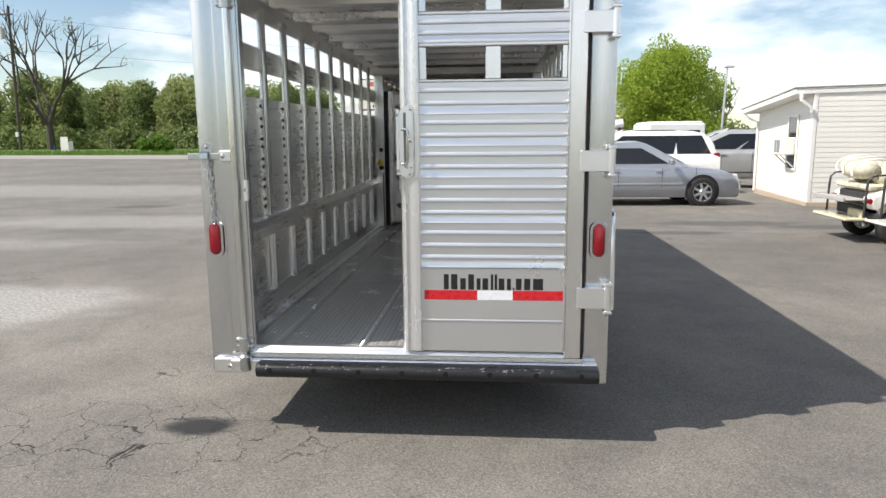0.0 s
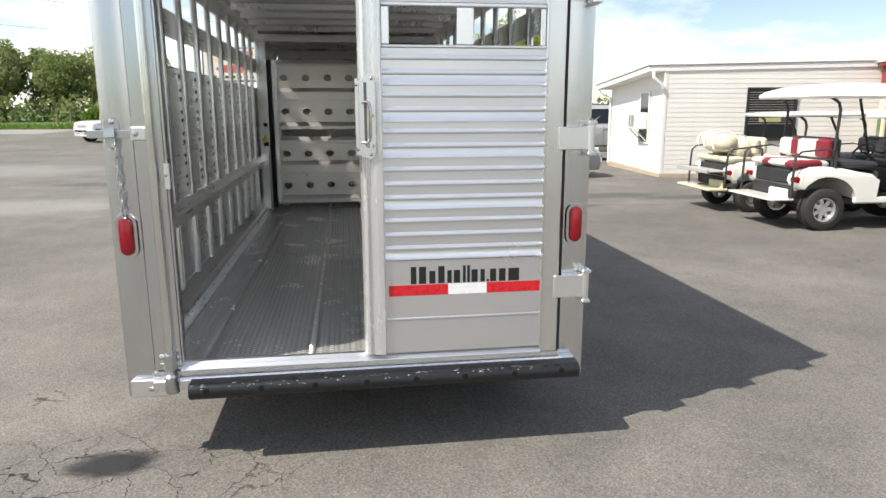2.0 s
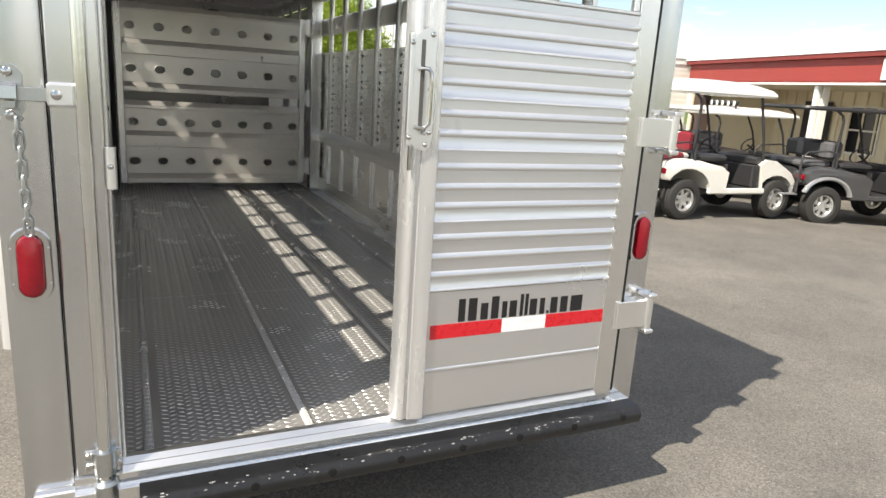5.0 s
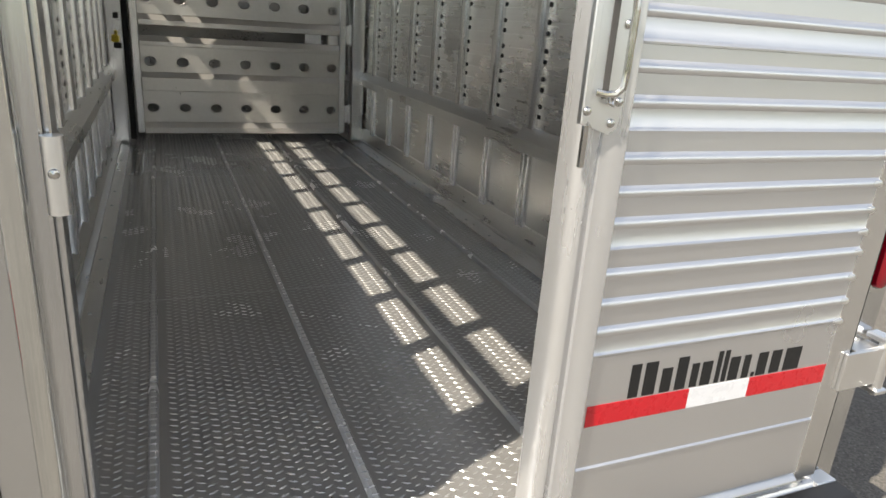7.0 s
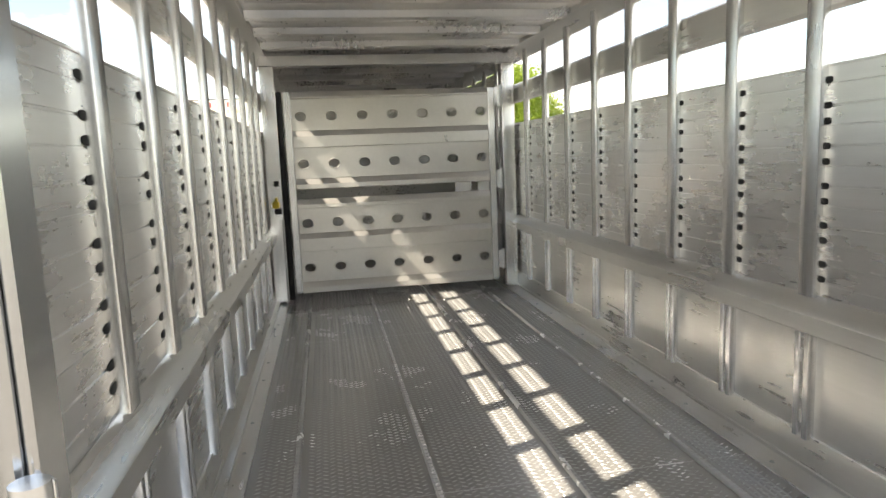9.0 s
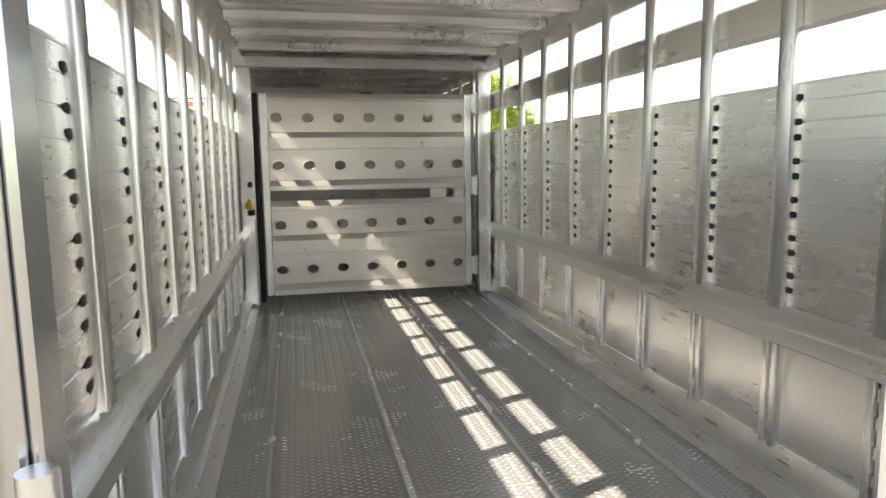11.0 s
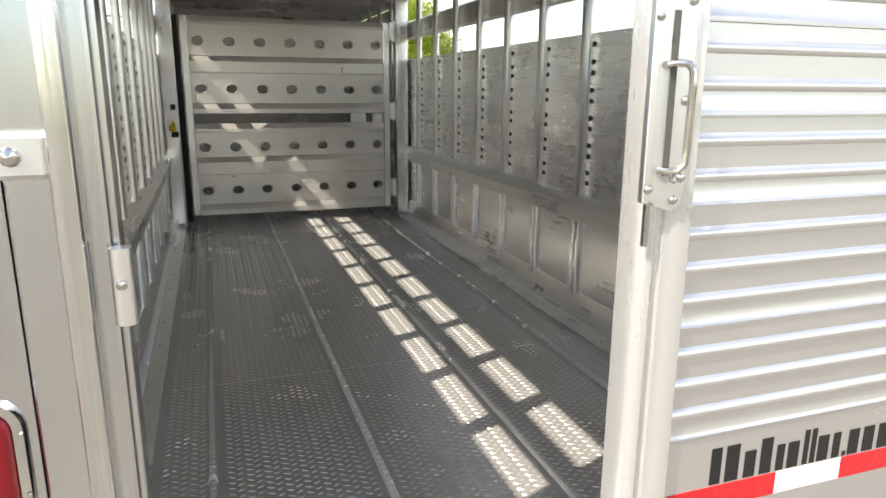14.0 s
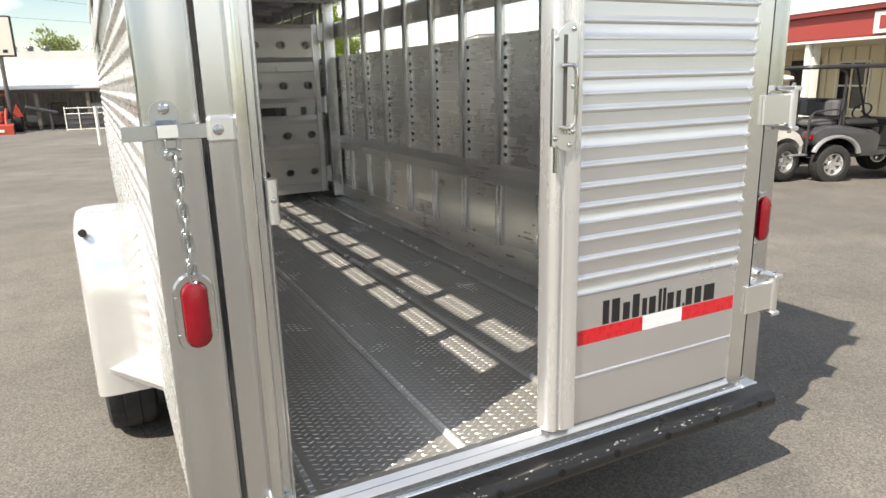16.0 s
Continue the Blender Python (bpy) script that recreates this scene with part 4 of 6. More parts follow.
# dark box fills the latch channel; its black stands for the shade inside
part("latch_channel_shade", Shape().box(-0.878, -0.840, GATE_Y - 0.02, GATE_Y + 0.05, 0.41, 2.0, 0.003), SHADE, trailer)
arch = [(-0.990, 2.186), (-0.990, 2.240), (-0.950, 2.258), (0.940, 2.258), (0.966, 2.240), (0.966, 2.186)]
part("gate_header", Shape().ext(arch, "y", GATE_Y - 0.05, GATE_Y + 0.05), ALU, trailer)
tag = part("gate_latch", Shape().box(-0.942, -0.892, GATE_Y - 0.075, GATE_Y - 0.041, 1.09, 1.13, 0.004), SHADE, trailer)
part("latch_keeper", Shape().box(-0.935, -0.90, GATE_Y - 0.06, GATE_Y - 0.041, 1.30, 1.34, 0.004), SHADE, tag)
part("latch_knob", Shape().box(-0.955, -0.905, GATE_Y - 0.10, GATE_Y - 0.06, 1.135, 1.185, 0.008).box(-0.935, -0.915, GATE_Y - 0.09, GATE_Y - 0.07, 1.185, 1.215, 0.005), YELLOW, tag, "yellow plastic latch knob")

# wheels and fenders
TYRE = surface("tyre_rubber", (0.022, 0.022, 0.023), 0.75, vary=0.25, scale=12, grain=120, bump=0.2, wear=(0.06, 0.057, 0.052))
RIM = surface("alloy_rim", (0.72, 0.72, 0.72), 0.34, 0.9, vary=0.06, scale=20, rough_vary=0.02)


def tyre_shape(r, w, rim, n=28):
    h = w / 2
    return Shape().lathe([(rim, -h * 0.8), (rim + 0.02, -h), (r - 0.035, -h), (r - 0.010, -h * 0.88), (r, -h * 0.6), (r - 0.006, -h * 0.32), (r, -h * 0.28), (r, h * 0.28), (r - 0.006, h * 0.32),
                          (r, h * 0.6), (r - 0.010, h * 0.88), (r - 0.035, h), (rim + 0.02, h), (rim, h * 0.8)], (0, 0, 0), "x", n)


def rim_shape(rim, w, n=28, spokes=6, face=(0.2, 0.45)):
    h = w / 2
    sh = Shape().lathe([(rim + 0.004, -h * 0.8), (rim + 0.004, h * 0.8), (rim - 0.012, h * 0.78), (rim - 0.03, h * 0.3), (rim - 0.03, -h * 0.8)], (0, 0, 0), "x", n)
    sh.lathe([(0, h * (face[1] + 0.1)), (0.055, h * (face[1] + 0.1)), (0.065, h * face[1]), (0.065, h * 0.1), (0, h * 0.1)], (0, 0, 0), "x", 16)
    for k in range(spokes):
        a = 6.2832 * k / spokes
        c, s = math.cos(a), math.sin(a)
        pts = []
        for d in (h * face[0], h * face[1]):
            for t, wd in ((0.05, 0.030), (rim - 0.02, 0.022)):
                for e in (-1, 1):
                    pts.append((d, t * c - e * wd * s, t * s + e * wd * c))
        sh.add(pts, [(0, 1, 3, 2), (4, 6, 7, 5), (0, 4, 5, 1), (2, 3, 7, 6), (0, 2, 6, 4), (1, 5, 7, 3)])
    return sh


tyre_mesh, rim_mesh = tyre_shape(0.37, 0.20, 0.20).mesh("wheel", TYRE), rim_shape(0.20, 0.20).mesh("rim", RIM)
for s in (-1, 1):
    for y in (1.70, 2.56):
        w = piece("wheel", tyre_mesh, trailer, (s * 1.135, y, 0.37 - LIFT), None if s > 0 else pose(0, 0, 0, 0, 0, 180))
        piece("rim", rim_mesh, w, (0, 0, 0))
    curve = [(1.20, 0.30), (1.150, 0.315), (1.175, 0.70), (1.205, 0.945), (1.25, 0.990), (1.48, 1.012), (1.95, 0.945), (2.45, 0.85), (2.90, 0.72), (3.06, 0.58), (3.10, 0.34)]
    line = [Vector((0, *q)) for q in curve[1:]]
    rings = []
    for i, q in enumerate(line):
        d = (line[min(i + 1, len(line) - 1)] - line[max(i - 1, 0)]).normalized()
        nrm = Vector((0, d.z, -d.y))                      # towards the wheels
        outer = [(1.0145, 0), (1.10, 0.0), (1.17, 0.0), (1.212, 0.003), (1.230, 0.009), (1.242, 0.020), (1.248, 0.042), (1.250, 0.090)]
        ring = [(s * x, (q + nrm * o).y, (q + nrm * o).z) for x, o in outer]
        ring += [(s * (x - 0.004), (q + nrm * (o + 0.004)).y, (q + nrm * (o + 0.004)).z) for x, o in reversed(outer)]
        rings.append(ring)
    fender = part("fender", Shape().loft(rings), FENDER, trailer, "bright aluminium tandem fender", smooth=50)
    part("step_gusset", Shape().add([(s * 1.0145, 1.165, 0.425), (s * 1.20, 1.165, 0.425), (s * 1.0145, 0.86, 0.425), (s * 1.0145, 1.165, 0.410), (s * 1.20, 1.165, 0.410), (s * 1.0145, 0.86, 0.410)],
                                    [(0, 1, 2), (3, 5, 4), (0, 3, 4, 1), (1, 4, 5, 2), (2, 5, 3, 0)]), ALU_WHITE, fender)
    part("marker_light", Shape().lathe([(0, 0), (0.016, 0), (0.014, -0.012), (0, -0.014)], (s * 1.215, 1.204, 0.958), "y", 10), SHADE, fender)
for x in (-0.5, 0.5):
    part("axle", Shape().rod((-1.05, 1.70 + (x > 0) * 0.86, 0.33), (1.05, 1.70 + (x > 0) * 0.86, 0.33), 0.035, 10), SHADE, trailer)
part("landing_leg", Shape().box(-0.98, -0.90, LENGTH + 0.05, LENGTH + 0.13, 0.03, 1.0, 0.005).box(-1.06, -0.82, LENGTH - 0.02, LENGTH + 0.20, 0.0, 0.03, 0.004), ALU, trailer)

# ---- materials of the surroundings ----
SIDING = surface("cream_siding", (0.80, 0.775, 0.715), 0.55, vary=0.05, scale=1.5, grain=50, bump=0.06, stretch=(0.2, 1, 1), per_piece=0.02)
TRIM = surface("white_trim", (0.82, 0.80, 0.75), 0.5, vary=0.05, scale=3)
ROOFING = surface("white_metal_roof", (0.80, 0.80, 0.79), 0.45, vary=0.05, scale=1)
RED_SHEET = surface("red_metal_sheet", (0.32, 0.048, 0.040), 0.5, vary=0.10, scale=2, grain=30)
TAN_SHEET = surface("tan_metal_siding", (0.74, 0.66, 0.49), 0.55, vary=0.08, scale=1.2)
FADED_RED = surface("faded_sign_red", (0.58, 0.13, 0.10), 0.5, vary=0.12, scale=3)
SHADED_POST = surface("shaded_brown_post", (0.07, 0.045, 0.035), 0.7, vary=0.15, scale=6)
GREY_SHEET = surface("grey_metal_siding", (0.42, 0.41, 0.39), 0.55, vary=0.12, scale=1.2, wear=(0.3, 0.25, 0.2))
BRICK_RED = surface("foundation_brick", (0.46, 0.37, 0.28), 0.85, vary=0.2, scale=9, grain=60, bump=0.3)
WINDOW = surface("dark_window_glass", (0.02, 0.022, 0.025), 0.06, vary=0.1, rough_vary=0.02, bump=0)
BLIND = surface("window_blind", (0.30, 0.30, 0.28), 0.6, vary=0.1)
TYRE_SMALL = surface("cart_tyre", (0.030, 0.029, 0.028), 0.8, vary=0.25, scale=14, grain=60, bump=0.4)
WHITE_GEL = surface("white_gel_coat", (0.82, 0.80, 0.74), 0.24, vary=0.03, scale=3, coat=0.4, rough_vary=0.02)
CREAM_GEL = surface("cream_gel_coat", (0.72, 0.66, 0.46), 0.24, vary=0.04, scale=3, coat=0.4, rough_vary=0.02)
BLACK_GEL = surface("black_body", (0.055, 0.056, 0.06), 0.24, vary=0.1, scale=3, coat=0.5, rough_vary=0.02)
SILVER_GEL = surface("silver_body", (0.45, 0.46, 0.47), 0.33, 0.6, vary=0.05, scale=3, coat=0.5, rough_vary=0.02)
BLACK_PLASTIC = surface("black_plastic", (0.028, 0.028, 0.03), 0.5, vary=0.15, scale=20)
BLACK_STEEL = surface("black_steel_tube", (0.04, 0.04, 0.042), 0.4, vary=0.15, scale=20)
MAROON = surface("maroon_vinyl", (0.22, 0.018, 0.030), 0.45, vary=0.1, scale=25, bump=0.15)
WHITE_VINYL = surface("white_vinyl", (0.76, 0.74, 0.70), 0.45, vary=0.05, scale=25, bump=0.15)
CREAM_VINYL = surface("cream_vinyl", (0.64, 0.59, 0.45), 0.5, vary=0.08, scale=25, bump=0.15)
GREY_VINYL = surface("grey_vinyl", (0.11, 0.11, 0.115), 0.5, vary=0.1, scale=25, bump=0.15)
BLACK_VINYL = surface("black_seat_vinyl", (0.03, 0.03, 0.033), 0.5, vary=0.1, scale=25, bump=0.15)
SILVER_PAINT = surface("silver_car_paint", (0.38, 0.40, 0.44), 0.30, 0.55, vary=0.03, scale=2, coat=0.9, bump=0, rough_vary=0.02, grain=3)
WHITE_PAINT = surface("white_car_paint", (0.82, 0.82, 0.81), 0.24, vary=0.02, scale=2, coat=0.9, bump=0, rough_vary=0.02, grain=3)
GREY_PAINT = surface("grey_car_paint", (0.55, 0.55, 0.54), 0.33, 0.5, vary=0.03, scale=2, coat=0.9, bump=0, rough_vary=0.02, grain=3)
RED_PAINT = surface("red_car_paint", (0.26, 0.012, 0.016), 0.25, vary=0.04, scale=2, coat=0.9, bump=0, rough_vary=0.02, grain=3)
DARK_PAINT = surface("dark_grey_car_paint", (0.10, 0.095, 0.10), 0.33, 0.4, vary=0.03, scale=2, coat=0.8, bump=0, rough_vary=0.02, grain=3)
ORANGE = surface("orange_machine_paint", (0.42, 0.050, 0.030), 0.4, vary=0.08, scale=5, wear=(0.35, 0.08, 0.03))
CLEAR = surface("headlight_lens", (0.72, 0.72, 0.68), 0.12, vary=0.1, scale=30, coat=0.8)
BARK = surface("bark", (0.11, 0.085, 0.065), 0.95, vary=0.3, scale=5, grain=25, bump=0.6, stretch=(1, 1, 0.2), depth=0.02)
WOOD_POST = surface("weathered_wood", (0.20, 0.17, 0.135), 0.9, vary=0.2, scale=6, grain=30, bump=0.4, stretch=(1, 1, 0.15))
DARK_POLE = surface("creosoted_pole", (0.075, 0.06, 0.048), 0.9, vary=0.25, scale=4, grain=20, bump=0.4, stretch=(1, 1, 0.15))


def leaf_material(name, a, c):
    """Leaves that differ in tone and let some light through."""
    m, nodes, links, b = shader(name)
    geo = nodes.new("ShaderNodeNewGeometry")
    mix = nodes.new("ShaderNodeMixRGB")
    mix.inputs["Color1"].default_value, mix.inputs["Color2"].default_value = (*a, 1), (*c, 1)
    links.new(geo.outputs["Random Per Island"], mix.inputs["Fac"])
    links.new(mix.outputs["Color"], b.inputs["Base Color"])
    b.inputs["Roughness"].default_value = 0.7
    b.inputs["Specular IOR Level"].default_value = 0.25
    thin = nodes.new("ShaderNodeBsdfTranslucent")
    links.new(mix.outputs["Color"], thin.inputs["Color"])
    add = nodes.new("ShaderNodeMixShader")
    add.inputs["Fac"].default_value = 0.45
    links.new(b.outputs["BSDF"], add.inputs[1])
    links.new(thin.outputs["BSDF"], add.inputs[2])
    links.new(add.outputs["Shader"], nodes["Material Output"].inputs["Surface"])
    return m


LEAF_BRIGHT = leaf_material("fresh_leaves", (0.20, 0.30, 0.030), (0.38, 0.46, 0.080))
LEAF_DARK = leaf_material("wood_leaves", (0.16, 0.215, 0.075), (0.30, 0.355, 0.14))
LEAF_OLIVE = leaf_material("olive_leaves", (0.24, 0.285, 0.10), (0.40, 0.44, 0.19))
LEAF_HEDGE = leaf_material("hedge_leaves", (0.09, 0.18, 0.022), (0.18, 0.29, 0.05))


# ---- trees ----
def crown_mesh(name, blobs, count, size, material, seed):
    """Leaf clumps: small bent quads spread through a set of uneven blobs, thicker towards their outsides."""
    rng = np.random.default_rng(seed)
    vol = np.array([b[3] * b[4] * b[5] for b in blobs]) ** 0.75
    which = rng.choice(len(blobs), count, p=vol / vol.sum())
    d = rng.normal(size=(count, 3))
    d /= np.linalg.norm(d, axis=1)[:, None]
    r = rng.uniform(0.15, 1.0, count) ** 0.42 * (1 + 0.22 * np.sin(5 * d[:, 0] + which) * np.cos(4 * d[:, 2] + 2 * which))
    bl = np.array(blobs)[which]
    p = bl[:, :3] + d * bl[:, 3:] * r[:, None]
    t = rng.normal(size=(count, 3))
    t /= np.linalg.norm(t, axis=1)[:, None]
    u = np.cross(t, rng.normal(size=(count, 3)))
    u /= np.linalg.norm(u, axis=1)[:, None]
    k = size * rng.uniform(0.6, 1.5, (count, 1))
    v = np.stack([p - t * k, p - u * k * 0.55, p + t * k, p + u * k * 0.55 + np.cross(t, u) * k * 0.2], axis=1).reshape(-1, 3)
    me = bpy.data.meshes.new(name)
    me.from_pydata(v.tolist(), [], np.arange(4 * count).reshape(-1, 4).tolist())
    me.materials.append(material)
    return me


def limbs(shape, start, way, length, r, depth, rng, tips, spread=0.6, taper=0.5):
    """Branches that fork and taper."""
    p, d = Vector(start), Vector(way).normalized()
    for k in range(3):
        q = p + d * (length / 3)
        shape.rod(p, q, r * (1 - 0.18 * k), 7 if r > 0.05 else 5, r * (1 - 0.18 * (k + 1)))
        p = q
        d = (d + Vector((rng.uniform(-0.25, 0.25), rng.uniform(-0.25, 0.25), rng.uniform(-0.08, 0.16)))).normalized()
    tips.append(tuple(p))
    if depth:
        for k in range(rng.randint(2, 3)):
            w = (d + Vector((rng.uniform(-spread, spread), rng.uniform(-spread, spread), rng.uniform(-0.15, 0.45)))).normalized()
            limbs(shape, p, w, length * rng.uniform(0.62, 0.82), r * taper, depth - 1, rng, tips, spread, taper)


def tree(name, label, at, height, width, leaves, material, size, seed, group="", bare=False, low=0.25, core=0.30):
    rng = random.Random(seed)
    t = thing(name, label, "tree", at, group)
    wood, tips = Shape(), []
    bark = DARK_POLE if bare else BARK
    h0 = height * (0.22 if not bare else 0.18)
    r0 = height * 0.022
    wood.rod((0, 0, -0.2), (0, 0, h0), r0 * 1.25, 9, r0)
    for k in range(4 if not bare else 5):
        a = 6.2832 * k / 4 + rng.uniform(-0.5, 0.5)
        limbs(wood, (0, 0, h0 * rng.uniform(0.75, 1.0)), (math.cos(a) * 0.6, math.sin(a) * 0.6, 1), height * 0.30, r0 * 0.62, 3 if bare else 2, rng, tips, 0.6, 0.6 if bare else 0.5)
    part("trunk", wood, bark, t, local=True)
    if leaves:
        blobs = []
        for k in range(9 if not bare else 40):
            a, e = rng.uniform(0, 6.2832), rng.uniform(0, 1)
            rr = width * 0.5 * rng.uniform(0.25, 0.68) * (1 - 0.45 * e)
            b = width * rng.uniform(0.17, 0.27) if not bare else width * 0.05
            if bare:
                blobs.append((*rng.choice(tips), b, b, b))
            else:
                blobs.append((rr * math.cos(a), rr * math.sin(a), height * (low + (0.95 - low) * e) - b * 0.35, b, b, b * rng.uniform(0.75, 1.0)))
        if not bare:
            blobs.append((0, 0, height * 0.55, width * core, width * core, height * (core - 0.03)))
        part("crown", crown_mesh("crown", blobs, leaves, size, material, seed), None, t, local=True)
    return t


# ---- buildings ----
def frame_at(x, y, z, d):
    """A pose whose x axis runs along the plan direction d."""
    return pose(x, y, z, 0, 0, math.degrees(math.atan2(d[1], d[0])))


BZ, SHOP_Z = -0.18, -0.33
office = thing("office_building", "low cream-sided office building with a shallow roof and brick foundation", "building", (0, 0, 0))
office.matrix_basis = frame_at(7.50, 12.50, BZ, (1, -0.10))
OL, OD, OH = 5.32, 4.3, 2.70
body = part("wall", Shape().box(0.02, OL, 0.02, OD, 0.0, OH - 0.05), SIDING, office, local=True)
part("foundation", Shape().box(-0.03, OL, -0.03, OD, -0.1, 0.16, 0.01), BRICK_RED, office, local=True)
lap = 0.1125
front_lap = Shape().ext([(0.02, 0), (-0.007, 0.0), (-0.002, lap), (0.02, lap)], "x", 0.06, OL).mesh("lap_board", SIDING, 0)
side_lap = Shape().ext([(0.02, 0), (-0.007, 0.0), (-0.002, lap), (0.02, lap)], "y", 0.06, OD).mesh("lap_board", SIDING, 0)
for k in range(23):
    for mesh in (front_lap, side_lap):
        ob = new("lap_board", mesh)
        ob.parent, ob.location = body, (0, 0, 0.165 + lap * k)
part("corner_board", Shape().box(-0.016, 0.065, -0.016, 0.065, 0.16, OH - 0.1, 0.004), TRIM, office, local=True)
# roof: falls to the back, with a fascia and soffit
roof_o = part("roof", Shape().add([(-0.42, -0.035, OH), (OL + 0.1, -0.035, OH + 0.12), (OL + 0.1, OD + 0.3, OH - 0.22), (-0.42, OD + 0.3, OH - 0.30),
                                  (-0.42, -0.035, OH - 0.12), (OL + 0.1, -0.035, OH), (OL + 0.1, OD + 0.3, OH - 0.34), (-0.42, OD + 0.3, OH - 0.42)],
                                 [(0, 1, 2, 3), (7, 6, 5, 4), (0, 4, 5, 1), (1, 5, 6, 2), (2, 6, 7, 3), (3, 7, 4, 0)]), TRIM, office, local=True)
part("shingles", Shape().add([(-0.44, -0.055, OH + 0.006), (OL + 0.1, -0.055, OH + 0.126), (OL + 0.1, OD + 0.3, OH - 0.212), (-0.44, OD + 0.3, OH - 0.292),
                             (-0.44, -0.055, OH + 0.03), (OL + 0.1, -0.055, OH + 0.15), (OL + 0.1, OD + 0.3, OH - 0.19), (-0.44, OD + 0.3, OH - 0.27)],
                            [(4, 5, 6, 7), (0, 1, 5, 4), (3, 0, 4, 7), (2, 3, 7, 6), (1, 2, 6, 5)]), surface("roof_shingle", (0.34, 0.32, 0.29), 0.9, vary=0.15, scale=4), roof_o)
part("downspout", Shape().tube([(-0.30, -0.06, OH - 0.12), (-0.30, -0.06, OH - 0.26), (-0.10, -0.06, OH - 0.42), (-0.06, -0.05, OH - 0.52)], 0.045, 8), TRIM, office, local=True)
part("downspout", Shape().tube([(-0.38, OD + 0.1, OH - 0.42), (-0.30, OD + 0.0, OH - 0.55), (-0.06, OD - 0.1, OH - 0.66), (-0.05, OD - 0.1, 0.1)], 0.035, 8), TRIM, office, local=True)


def window(parent, origin, along, w, h, blinds=True, name="window"):
    """A sash window with frame, panes and blind slats; the wall's face is at the local origin, looking along -normal."""
    m = origin
    fr = part(name, Shape().box(-0.05, 0, -0.03, 0.0, -0.05, h + 0.05, 0.005).box(w, w + 0.05, -0.03, 0.0, -0.05, h + 0.05, 0.005)
              .box(0, w, -0.03, 0.0, -0.05, 0, 0.005).box(0, w, -0.03, 0.0, h, h + 0.05, 0.005).box(0, w, -0.028, 0.0, h * 0.48, h * 0.52, 0.004).moved(m), BLACK_PLASTIC if blinds else TRIM, parent, local=True)
    for a, c in ((0.0, 0.48), (0.52, 1.0)):
        part("pane", Shape().box(0, w, -0.012, -0.004, h * a, h * c).moved(m), WINDOW, fr)
    if blinds:
        sl = Shape()
        for k in range(14):
            sl.box(0.02, w * 0.97, -0.017, -0.0125, h * 0.30 + k * h * 0.049, h * 0.30 + k * h * 0.049 + 0.012)
        tagged(part("blind_slats", sl.moved(m), BLIND, fr), kind="stuff")
        part("notice", Shape().box(w * 0.25, w * 0.72, -0.0205, -0.018, h * 0.34, h * 0.43).moved(m), surface("notice_card", (0.45, 0.42, 0.22), 0.6), fr)
    return fr


window(office, pose(2.06, -0.016, 1.00), None, 1.15, 1.16)
side = pose(-0.016, 1.75, 0, 0, 0, -90)
window(office, pose(-0.016, 1.55, 0.88, 0, 0, -90), None, 0.62, 1.22, blinds=False)
ac = part("air_conditioner", Shape().box(-0.36, -0.016, 0.98, 1.50, 1.20, 1.62, 0.02), TRIM, office, local=True)
tagged(part("ac_grille", Shape().box(-0.364, -0.361, 1.03, 1.27, 1.26, 1.56).box(-0.364, -0.361, 1.30, 1.46, 1.26, 1.56), surface("grey_grille", (0.25, 0.25, 0.25), 0.6, vary=0.2), ac), kind="stuff")
for y in (1.05, 1.43):
    part("ac_bracket", Shape().rod((-0.33, y, 1.20), (-0.02, y, 0.90), 0.015, 6), TRIM, office, local=True)

# the shop with its porch
PD = Vector((-0.27, -0.963, 0)).normalized()
shop = thing("shop_building", "shop with a red metal fascia over a deep tan porch", "building", (0, 0, 0))
# local x runs along the porch towards the south, local y goes back into the shop
shop.matrix_basis = frame_at(12.62, 11.75, SHOP_Z, PD)
SL = 13.0
part("fascia", Shape().box(-0.1, SL, 0.0, 0.12, 2.41, 2.84, 0.01), RED_SHEET, shop, local=True)
tagged(part("fascia_seams", Shape().box(-0.1, SL, -0.012, 0.0, 2.40, 2.43).box(-0.1, SL, -0.10, 0.14, 2.841, 2.93), surface("dark_red_cap", (0.22, 0.035, 0.03), 0.5), shop, local=True), kind="stuff")
part("fascia_foot", Shape().box(-0.1, SL, -0.014, 0.14, 2.355, 2.40, 0.004), TRIM, shop, local=True)
part("porch_ceiling", Shape().box(-0.1, SL, 0.14, 2.7, 2.36, 2.40), TAN_SHEET, shop, local=True)
part("wall", Shape().box(-0.1, SL, 2.6, 2.75, 0.0, 3.0), TAN_SHEET, shop, local=True)
ridge = Shape().ext([(0, 0), (0.012, 0.03), (0.048, 0.03), (0.06, 0)], "z", 0.0, 2.36).mesh("siding_ridge", TAN_SHEET)
for k in range(32):
    ob = new("siding_ridge", ridge)
    ob.parent, ob.location = shop, (0.3 + 0.4 * k, 2.57, 0)
part("roof", Shape().add([(-0.3, -0.12, 2.965), (SL, -0.12, 2.965), (SL, 7.0, 4.3), (-0.3, 7.0, 4.3), (-0.3, -0.12, 2.932), (SL, -0.12, 2.932), (SL, 7.0, 4.26), (-0.3, 7.0, 4.26)],
                         [(0, 1, 2, 3), (7, 6, 5, 4), (0, 4, 5, 1), (1, 5, 6, 2), (2, 6, 7, 3), (3, 7, 4, 0)]), ROOFING, shop, local=True)
part("end_wall", Shape().box(-0.1, 0.02, 0.12, 7.0, 0.0, 2.95), TAN_SHEET, shop, local=True)
